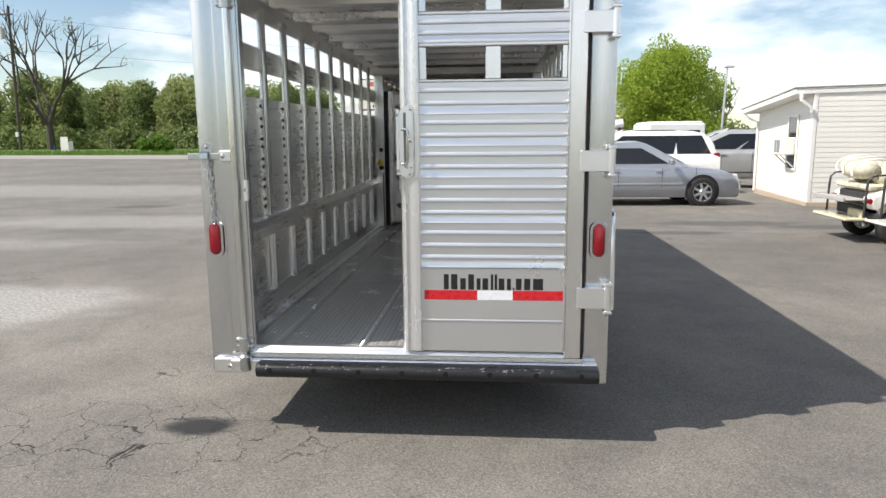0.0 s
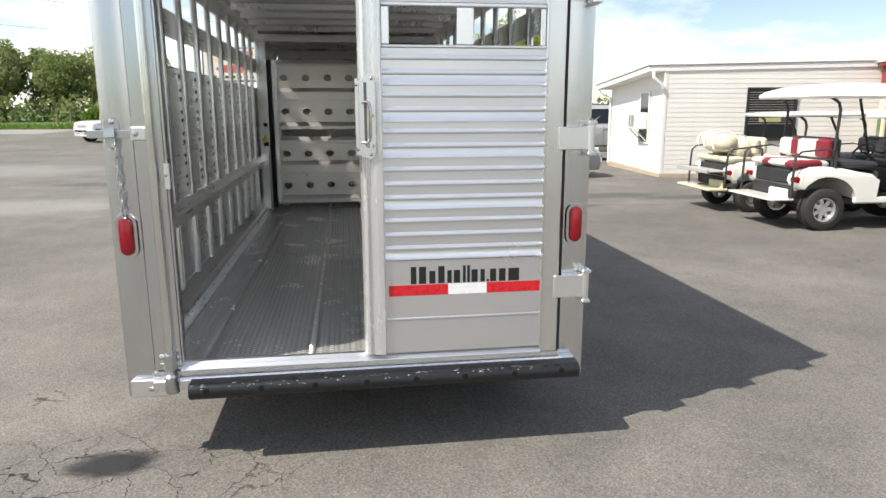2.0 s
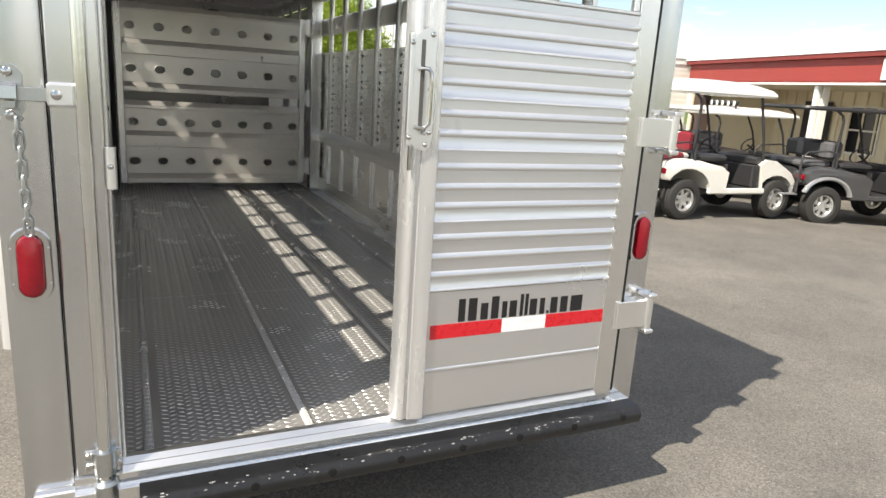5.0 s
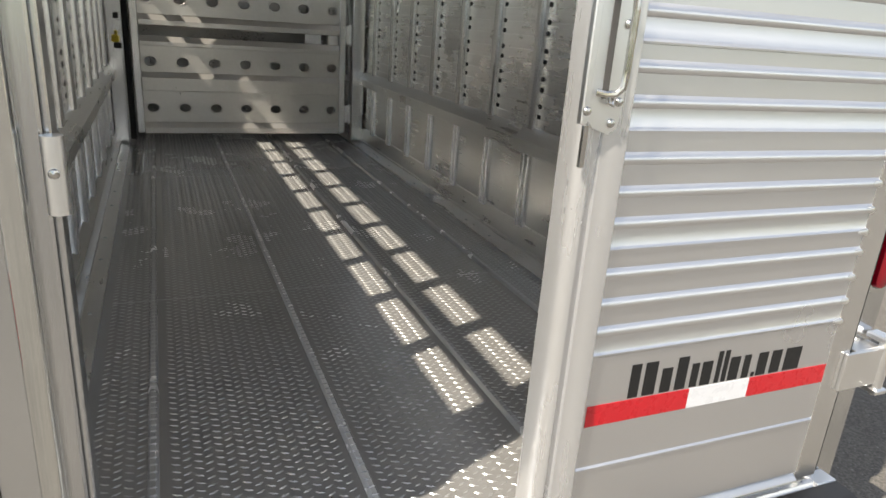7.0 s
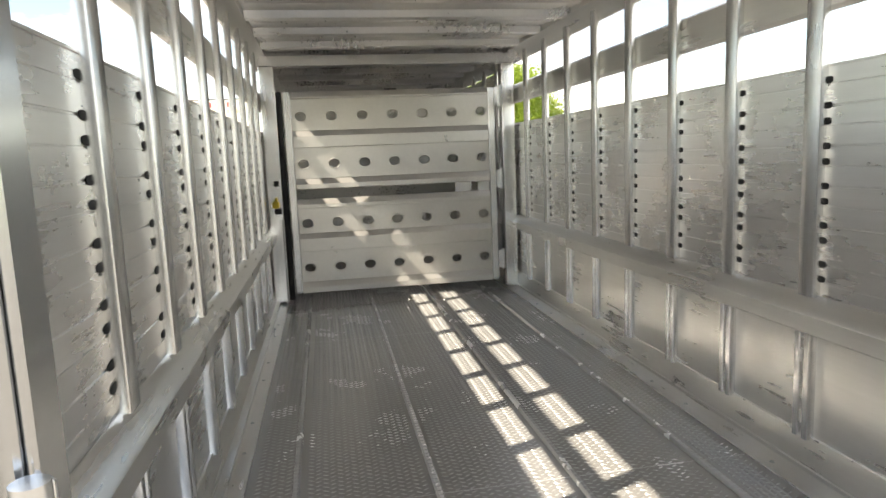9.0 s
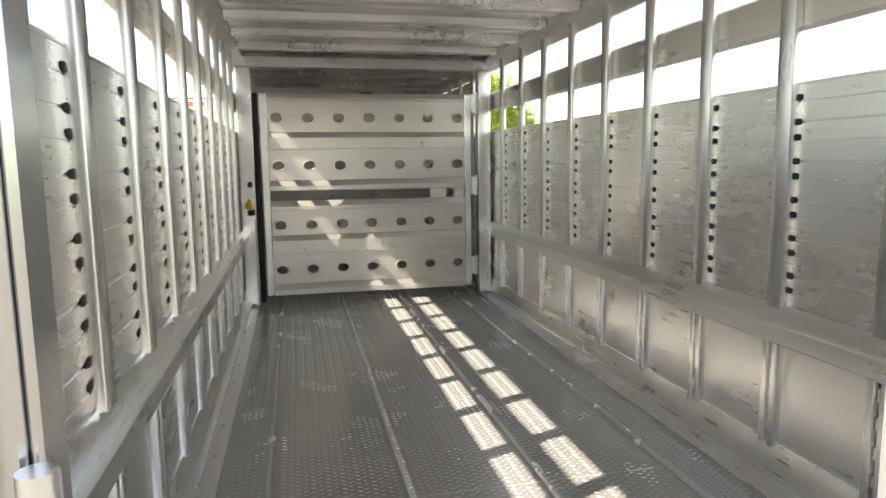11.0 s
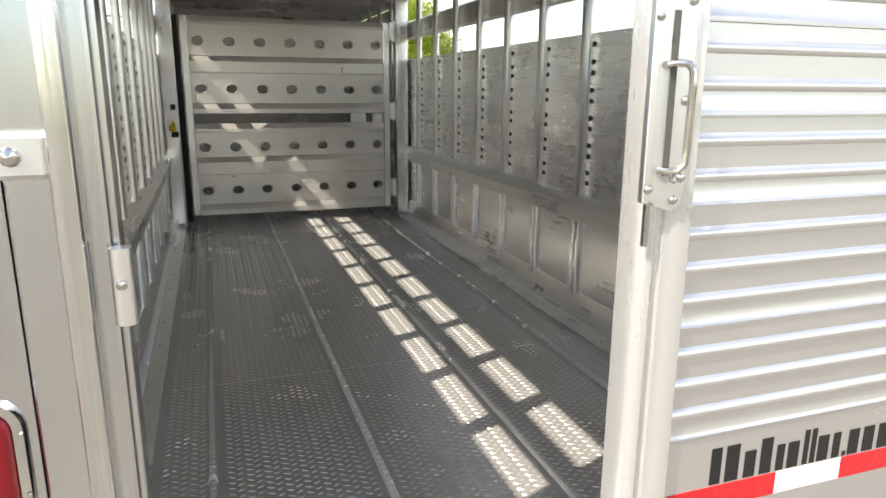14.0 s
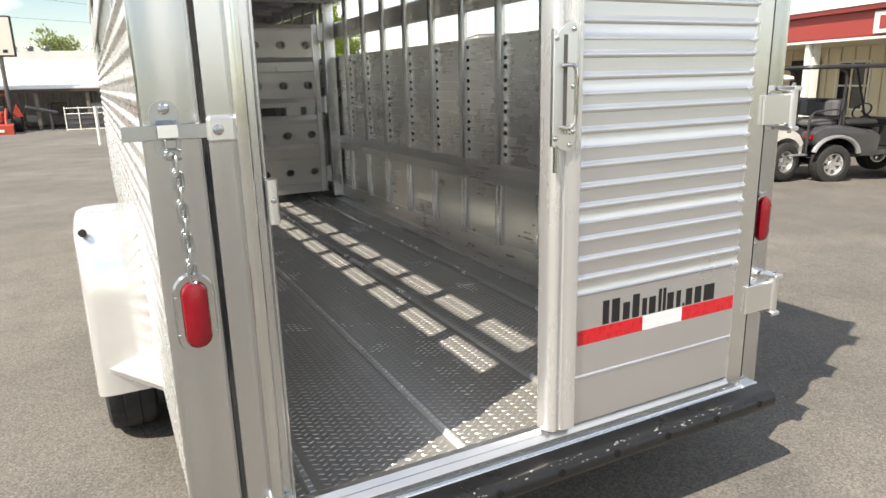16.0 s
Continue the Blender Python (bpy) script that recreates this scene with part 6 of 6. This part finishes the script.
# white camper caps and a truck behind the cars
rv = thing("service_body", "white truck service body with two dark rear windows", "truck body", on_yard(8.3, 27.5))
part("box", Shape().box(7.1, 9.5, 27.0, 30.5, 0.55, 2.02, 0.06), WHITE_PAINT, rv)
for x in (7.30, 8.42):
    part("rear_window", Shape().box(x, x + 0.85, 26.97, 26.998, 1.30, 1.72, 0.02), WINDOW, rv)
part("roof_cap", Shape().box(7.2, 9.4, 27.1, 30.4, 2.021, 2.10, 0.03), WHITE_PAINT, rv)
part("chassis", Shape().box(7.2, 9.4, 27.2, 30.4, -0.36, 0.549, 0.03), BLACK_PLASTIC, rv)
v2 = thing("flatbed_body", "low white truck body beside the service body", "truck body", on_yard(5.9, 28))
part("box", Shape().box(5.0, 7.0, 27.4, 30.4, -0.36, 1.75, 0.06), WHITE_PAINT, v2)
rm2 = thing("red_machine", "red folded farm machine behind the cars", "machine", on_yard(4.7, 21.5))
part("arm", Shape().tube([(4.2, 21.5, -0.3), (4.4, 21.5, 1.3), (4.75, 21.5, 1.9), (5.15, 21.5, 1.2)], 0.10, 8), RED_PAINT, rm2)
part("cap", Shape().rod((4.45, 21.5, 1.85), (4.95, 21.5, 1.95), 0.16, 10), WHITE_PAINT, rm2)

# yard lamp
lamp = thing("yard_lamp", "tall grey steel yard lamp pole with a small head", "lamp pole", on_yard(12.2, 33.5))
part("pole", Shape().rod((12.2, 33.5, -0.36), (12.38, 33.5, 4.95), 0.07, 8, 0.05), GREY_PAINT, lamp)
part("head", Shape().box(12.25, 12.70, 33.35, 33.65, 4.93, 5.04, 0.03), GREY_PAINT, lamp)

# ---- trees and the far side of the road ----
tree("maple_tree", "broad fresh-green tree beyond the parked cars", (12.1, 47.0, -0.30), 8.2, 10.4, 60000, LEAF_BRIGHT, 0.085, 3, low=0.16, core=0.42)
tree("ash_tree", "thin grey-green tree behind the lamp pole", (17.3, 52.0, -0.30), 7.2, 4.6, 4200, LEAF_OLIVE, 0.12, 5, low=0.12)
wood_a = tree("wood_tree", "olive-green tree in the wood across the road and in the added unseen ring", (-53.0, 90.0, FAR), 9.4, 9.5, 9500, LEAF_OLIVE, 0.18, 11, "trees of the far wood", low=0.06)
wood_b = tree("wood_tree", "dark green tree in the wood across the road and in the added unseen ring", (-61.0, 92.0, FAR), 10.2, 9.0, 9500, LEAF_DARK, 0.18, 12, "trees of the far wood", low=0.05)
wood_c = tree("wood_tree", "mid-green tree in the wood across the road and in the added unseen ring", (-45.0, 93.0, FAR), 9.0, 10.0, 9500, LEAF_DARK, 0.19, 13, "trees of the far wood", low=0.05)
rng = random.Random(8)
for k in range(46):
    x = -102 + 3.3 * k + rng.uniform(-1.5, 1.5)
    y = 90 + (k % 2) * 6 + rng.uniform(-3, 3) + max(0, x + 45) * 0.15
    if x > -24:
        continue
    src = (wood_a, wood_b, wood_c)[k % 3]
    sc = rng.uniform(0.88, 1.16)
    c = copy_thing(src, pose(x, y, FAR, 0, 0, rng.uniform(0, 360)) @ Matrix.Diagonal((sc, sc, sc, 1)))
    c.scale = (sc, sc, sc)
# unseen ring of copies, added to darken the horizon that the metal reflects
for k in range(26):
    a = radians(150 + 9.4 * k)
    sc = rng.uniform(0.55, 0.8)
    c = copy_thing((wood_a, wood_b, wood_c)[k % 3], pose(62 * math.cos(a) + rng.uniform(-3, 3), 62 * math.sin(a) + rng.uniform(-3, 3), -0.45, 0, 0, rng.uniform(0, 360)))
    c.scale = (sc, sc, sc)
under = [(-108 + 4.0 * k + rng.uniform(-1, 1), rng.uniform(-2.5, 2.5), 0.9 + rng.uniform(0, 0.5), 3.4, 2.0, 1.7 + rng.uniform(0, 0.8)) for k in range(46)]
growth = tagged(new("undergrowth", crown_mesh("undergrowth", under, 16000, 0.30, LEAF_DARK, 91)), "shaded undergrowth along the foot of the wood", "undergrowth", kind="stuff")
growth.location = (0, 87.0, FAR)
tree("bare_tree", "half-bare spring tree with sparse young leaves by the road", (-60.2, 84.0, FAR), 20.5, 14.0, 500, LEAF_DARK, 0.10, 21, bare=True)
tree("yard_tree", "sparse grey-green tree behind the farm shed", (-3.0, 61.0, FAR), 6.4, 4.4, 2600, LEAF_OLIVE, 0.10, 51, low=0.30)
tree("yard_tree", "low grey-green tree behind the farm shed", (-0.6, 62.0, FAR), 5.2, 3.4, 1500, LEAF_OLIVE, 0.10, 52, low=0.30)
pole = thing("utility_pole", "dark wooden utility pole with a grey transformer", "utility pole", (-61.7, 80.0, FAR))
part("pole", Shape().rod((-61.7, 80, FAR), (-61.3, 80, 18.2), 0.21, 9, 0.15), DARK_POLE, pole)
part("crossarm", Shape().box(-63.1, -60.8, 79.8, 80.0, 17.1, 17.26, 0.02), DARK_POLE, pole)
part("transformer", Shape().rod((-62.25, 79.8, 14.2), (-62.25, 79.8, 15.5), 0.3, 12), GREY_SHEET, pole)
part("meter_box", Shape().box(-61.95, -61.6, 79.6, 79.82, 1.9, 2.5, 0.03), TRIM, pole)
for k, (z0, z1) in enumerate(((17.2, 9.4), (13.0, 8.0))):
    pts = [(-61.7 + 75 * a, 80 + 6 * a, z0 + (z1 - z0) * a - 2.0 * (a - a * a)) for a in np.linspace(0, 1, 14)]
    alone("power_line", Shape().tube(pts, 0.018, 4), BLACK_PLASTIC, "thin black power line strung from the pole", "cable", group="power lines")
box = thing("utility_cabinet", "pale grey utility cabinet in the grass", "cabinet", (-47.5, 68.2, FAR))
part("body", Shape().box(-48.05, -47.05, 68.0, 68.8, FAR, 1.28, 0.05), TRIM, box)
part("door", Shape().box(-47.98, -47.12, 67.98, 67.999, FAR + 0.2, 1.78, 0.008), TRIM, box)
alone("marker_post", Shape().rod((-48.3, 67.4, FAR - 0.01), (-48.35, 67.4, 0.9), 0.07, 8), surface("blue_marker", (0.06, 0.09, 0.30), 0.5), "small blue marker post beside the cabinet", "post")
fp = Shape().rod((0, 0, -0.1), (0.02, 0, 1.55), 0.085, 7, 0.075).mesh("fence_post", WOOD_POST)
for k, x in enumerate((-43.0, -38.5, -28.6, -27.2, -24.5, -20.5, -17, -13)):
    ob = tagged(new("fence_post", fp), "weathered wooden fence post in the grass", "post", "roadside fence posts")
    ob.location = (x, 69.5 + 0.2 * (k % 3), FAR - 0.01)
hedge = thing("hedge", "clipped bright green roadside hedge", "hedge", (-36.0, 66.0, FAR))
part("leaves", crown_mesh("leaves", [(-1.1, 0, 0.75, 1.0, 0.8, 0.75), (0.2, 0.1, 0.85, 1.1, 0.8, 0.85), (1.2, 0, 0.70, 0.9, 0.8, 0.70)], 2600, 0.13, LEAF_HEDGE, 31), None, hedge, local=True)
part("stems", Shape().rod((-1.2, 0, -0.1), (-1.3, 0, 0.8), 0.05, 6).rod((0.3, 0, -0.1), (0.35, 0, 0.8), 0.05, 6).rod((1.6, 0, -0.1), (1.7, 0, 0.6), 0.05, 6), BARK, hedge, local=True)
for k, (x, w) in enumerate(((-22, 3.0), (-16.5, 4.0), (-9, 4.5), (-2, 4))):
    b = thing("shrub", "loose green roadside shrub", "shrub", (x, 63.5, FAR), "roadside shrubs")
    part("leaves", crown_mesh("leaves", [(-w * 0.25, 0, 0.8, w * 0.35, 0.9, 0.9), (w * 0.2, 0, 0.7, w * 0.4, 0.9, 0.8)], 1500, 0.15, LEAF_HEDGE, 40 + k), None, b, local=True)
rng2 = np.random.default_rng(77)
n = 9000
gx, gy = rng2.uniform(-75, 10, n), rng2.uniform(0, 1, n)
yy = np.where(gx < -25, 51.2 + 0.10 * (-25 - gx), 51.2) + 16 * gy ** 2
hh = rng2.uniform(0.12, 0.38, n)
dx, dy = rng2.uniform(-0.12, 0.12, n), rng2.uniform(-0.1, 0.1, n)
vv = np.stack([np.stack([gx - 0.05, yy, np.full(n, FAR - 0.02)], 1), np.stack([gx + 0.05, yy, np.full(n, FAR - 0.02)], 1), np.stack([gx + dx, yy + dy, FAR - 0.02 + hh], 1)], 1).reshape(-1, 3)
gm = bpy.data.meshes.new("grass_blades")
gm.from_pydata(vv.tolist(), [], np.arange(3 * n).reshape(-1, 3).tolist())
gm.materials.append(LEAF_HEDGE)
tagged(new("grass_blades", gm), "uncut grass along the road verge", "grass", kind="stuff")

# ---- the farm shed, sign and tractor beyond the yard ----
shed = thing("farm_shed", "open-fronted shed with a white metal roof and wooden posts", "shed", (-4.5, 39.0, -0.36))
part("roof", Shape().add([(-8.6, 36.6, 1.68), (6.0, 36.6, 1.62), (6.0, 42.0, 3.1), (-7.0, 42.0, 3.1), (-8.6, 36.6, 1.60), (6.0, 36.6, 1.54), (6.0, 42.0, 3.0), (-7.0, 42.0, 3.0)],
                         [(0, 1, 2, 3), (7, 6, 5, 4), (0, 4, 5, 1), (1, 5, 6, 2), (2, 6, 7, 3), (3, 7, 4, 0)]), ROOFING, shed)
part("eave_board", Shape().box(-8.6, 6.0, 36.55, 36.595, 1.42, 1.56, 0.01), DARK_POLE, shed)
for x in (-8.2, -5.9, -3.6, -1.4, 0.8, 3.0):
    part("post", Shape().box(x, x + 0.16, 36.7, 36.86, -0.36, 1.5, 0.01), WOOD_POST, shed)
part("back_wall", Shape().box(-8.6, 6.0, 41.6, 41.75, -0.36, 2.95), GREY_SHEET, shed)
corr = Shape().ext([(0, 0), (0.06, -0.05), (0.14, -0.05), (0.20, 0)], "z", -0.36, 2.85).mesh("wall_ridge", GREY_SHEET)
for k in range(36):
    piece("wall_ridge", corr, shed, (-8.4 + 0.4 * k, 41.6, 0))
barn = thing("barn", "grey metal barn with a corrugated wall behind the shed", "barn", (-2, 45, -0.36))
part("wall", Shape().box(-10.5, 8, 44.0, 50.0, -0.36, 3.0), GREY_SHEET, barn)
for k in range(46):
    piece("wall_ridge", corr, barn, (-10.3 + 0.4 * k, 44.0, 0.1))
part("roof", Shape().ext([(43.8, 2.97), (47.0, 3.76), (50.2, 2.97), (50.2, 3.04), (47.0, 3.84), (43.8, 3.04)], "x", -10.8, 8.3), GREY_SHEET, barn)
for k in range(5):
    part("ridge_vent", Shape().lathe([(0, 0.0), (0.16, 0.0), (0.16, 0.16), (0.23, 0.18), (0.16, 0.30), (0, 0.34)], (-6.6 + 0.85 * k, 47.0, 3.80), "z", 12), DARK_PAINT, barn)
# clutter stored under the shed roof
rngc = random.Random(4)
for k in range(9):
    x = -7.6 + 0.95 * k + rngc.uniform(-0.2, 0.2)
    h, w = rngc.uniform(0.5, 1.3), rngc.uniform(0.3, 0.55)
    rack = thing("storage_rack", "rusty pipe rack with stored farm parts under the shed", "rack", (x, 38.4, -0.36), "racks under the shed")
    for s in (-w, w):
        part("upright", Shape().rod((x + s, 38.2, -0.36), (x + s, 38.2, -0.36 + h + 0.3), 0.035, 6), WOOD_POST, rack)
        part("upright", Shape().rod((x + s, 38.8, -0.36), (x + s, 38.8, -0.36 + h + 0.3), 0.035, 6), WOOD_POST, rack)
    part("shelf", Shape().box(x - w, x + w, 38.15, 38.85, -0.36 + h * 0.5, -0.36 + h * 0.5 + 0.05, 0.01), WOOD_POST, rack)
    part("load", Shape().box(x - w * 0.8, x + w * 0.7, 38.2, 38.75, -0.36 + h * 0.5 + 0.051, -0.36 + h + 0.1, 0.05), (DARK_PAINT, GREY_SHEET, BARK)[k % 3], rack)
panel = thing("stock_fence", "white steel stock fence standing before the shed", "fence", (-1.7, 34.2, -0.36))
for a, c in (((-2.35, 34.5), (-0.6, 34.2)), ((-0.55, 34.2), (1.2, 34.0))):
    for z in (0.0, 0.25, 0.5, 0.72, 0.98):
        part("rail", Shape().rod((*a, -0.30 + z), (*c, -0.30 + z), 0.022, 6), TRIM if z in (0.0, 0.98, 0.72) else DARK_PAINT, panel)
    for f in (0.0, 0.33, 1.0):
        x, y = a[0] + (c[0] - a[0]) * f, a[1] + (c[1] - a[1]) * f
        part("upright", Shape().rod((x, y, -0.36), (x, y, 0.74), 0.026, 6), TRIM, panel)
    part("sheet", Shape().add([(a[0], a[1] + 0.03, -0.2), (c[0], c[1] + 0.03, -0.2), (c[0], c[1] + 0.03, 0.40), (a[0], a[1] + 0.03, 0.40), (a[0], a[1] + 0.05, -0.2), (c[0], c[1] + 0.05, -0.2), (c[0], c[1] + 0.05, 0.40), (a[0], a[1] + 0.05, 0.40)],
                               [(0, 1, 2, 3), (7, 6, 5, 4), (0, 4, 5, 1), (1, 5, 6, 2), (2, 6, 7, 3), (3, 7, 4, 0)]), DARK_PAINT, panel)
leg = thing("jack_stand", "white steel jack stand on the asphalt", "jack stand", (-1.08, 22.2, -0.36))
part("post", Shape().rod((-1.08, 22.2, -0.30), (-1.08, 22.2, 1.0), 0.05, 8), TRIM, leg)
part("foot", Shape().box(-1.30, -0.86, 22.0, 22.4, -0.36, -0.30, 0.02), TRIM, leg)

sign = thing("roadside_sign", "tall lit roadside sign with faded red and yellow blocks", "sign", (-5.3, 36.0, -0.36))
part("cabinet", Shape().box(-7.6, -3.95, 35.8, 36.1, 3.05, 4.85, 0.03), BLACK_PLASTIC, sign)
face = part("face", Shape().box(-7.52, -4.03, 35.785, 35.799, 3.12, 4.78), surface("sign_face", (0.80, 0.77, 0.68), 0.4, vary=0.05), sign)
for k in range(4):
    part("red_block", Shape().box(-6.9 + 0.55 * k, -6.55 + 0.55 * k, 35.778, 35.784, 4.42, 4.66), FADED_RED, face)
yel = surface("faded_yellow", (0.76, 0.64, 0.38), 0.5)
for k in range(3):
    part("yellow_block", Shape().box(-7.2 + 0.95 * k, -6.45 + 0.95 * k, 35.778, 35.784, 4.10, 4.30), yel, face)
part("red_oval", Shape().ext([(-5.95 + 0.95 * math.cos(a), 3.72 + 0.22 * math.sin(a)) for a in np.linspace(0, 6.2832, 25)[:-1]], "y", 35.778, 35.784), FADED_RED, face)
for k in range(9):
    part("number_bar", Shape().box(-7.1 + 0.33 * k, -6.9 + 0.33 * k, 35.778, 35.784, 3.22, 3.36), INK, face)
for x in (-7.0, -4.6):
    part("leg", Shape().rod((x, 35.95, -0.36), (x, 35.95, 3.06), 0.10, 8), DARK_PAINT, sign)

tractor = thing("loader_tractor", "small red tractor with a front loader bucket", "tractor", (-4.9, 34.6, -0.36))
part("bucket", Shape().ext([(33.2, -0.34), (33.25, 0.05), (33.75, 0.12), (33.8, 0.06), (33.35, -0.02), (33.32, -0.28), (33.8, -0.32), (33.8, -0.36)], "x", -5.7, -4.35), ORANGE, tractor)
part("bucket_mark", Shape().box(-5.4, -4.7, 33.19, 33.199, -0.22, -0.10), TRIM, tractor)
for x in (-5.35, -4.65):
    part("loader_arm", Shape().tube([(x, 33.7, -0.1), (x, 34.0, 0.35), (x, 34.6, 0.72), (x, 35.2, 0.70)], 0.06, 6), ORANGE, tractor)
part("hood", Shape().box(-5.25, -4.75, 34.3, 35.5, 0.10, 0.62, 0.08), ORANGE, tractor)
part("engine", Shape().box(-5.2, -4.8, 34.2, 36.0, -0.15, 0.12, 0.04), BLACK_PLASTIC, tractor)
part("seat", Shape().box(-5.2, -4.8, 35.7, 36.15, 0.35, 0.85, 0.06), BLACK_VINYL, tractor)
part("roll_bar", Shape().tube([(-5.4, 36.2, 0.2), (-5.4, 36.2, 1.35), (-4.6, 36.2, 1.35), (-4.6, 36.2, 0.2)], 0.04, 6), ORANGE, tractor)
part("slow_sign", Shape().add([(-4.50, 35.2, 0.35), (-4.05, 35.2, 0.35), (-4.28, 35.2, 0.98), (-4.50, 35.24, 0.35), (-4.05, 35.24, 0.35), (-4.28, 35.24, 0.98)], [(0, 1, 2), (5, 4, 3), (0, 3, 4, 1), (1, 4, 5, 2), (2, 5, 3, 0)]), ORANGE, tractor)
big, small = tyre_shape(0.50, 0.32, 0.28).mesh("wheel", TYRE), tyre_shape(0.33, 0.22, 0.18).mesh("wheel", TYRE)
for x, y, mesh, r in ((-5.65, 36.0, big, 0.5), (-4.35, 36.0, big, 0.5), (-5.45, 34.5, small, 0.33), (-4.55, 34.5, small, 0.33)):
    piece("wheel", mesh, tractor, (x, y, r - 0.36))
spr = thing("implement", "dark farm implement beside the tractor", "implement", (-3.4, 36.0, -0.36))
part("tongue", Shape().tube([(-4.0, 35.9, 0.75), (-3.4, 36.0, 0.62), (-2.7, 36.0, 0.45)], 0.09, 6), DARK_PAINT, spr)
part("stand", Shape().rod((-3.0, 36.0, -0.36), (-3.0, 36.0, 0.5), 0.05, 6), DARK_PAINT, spr)
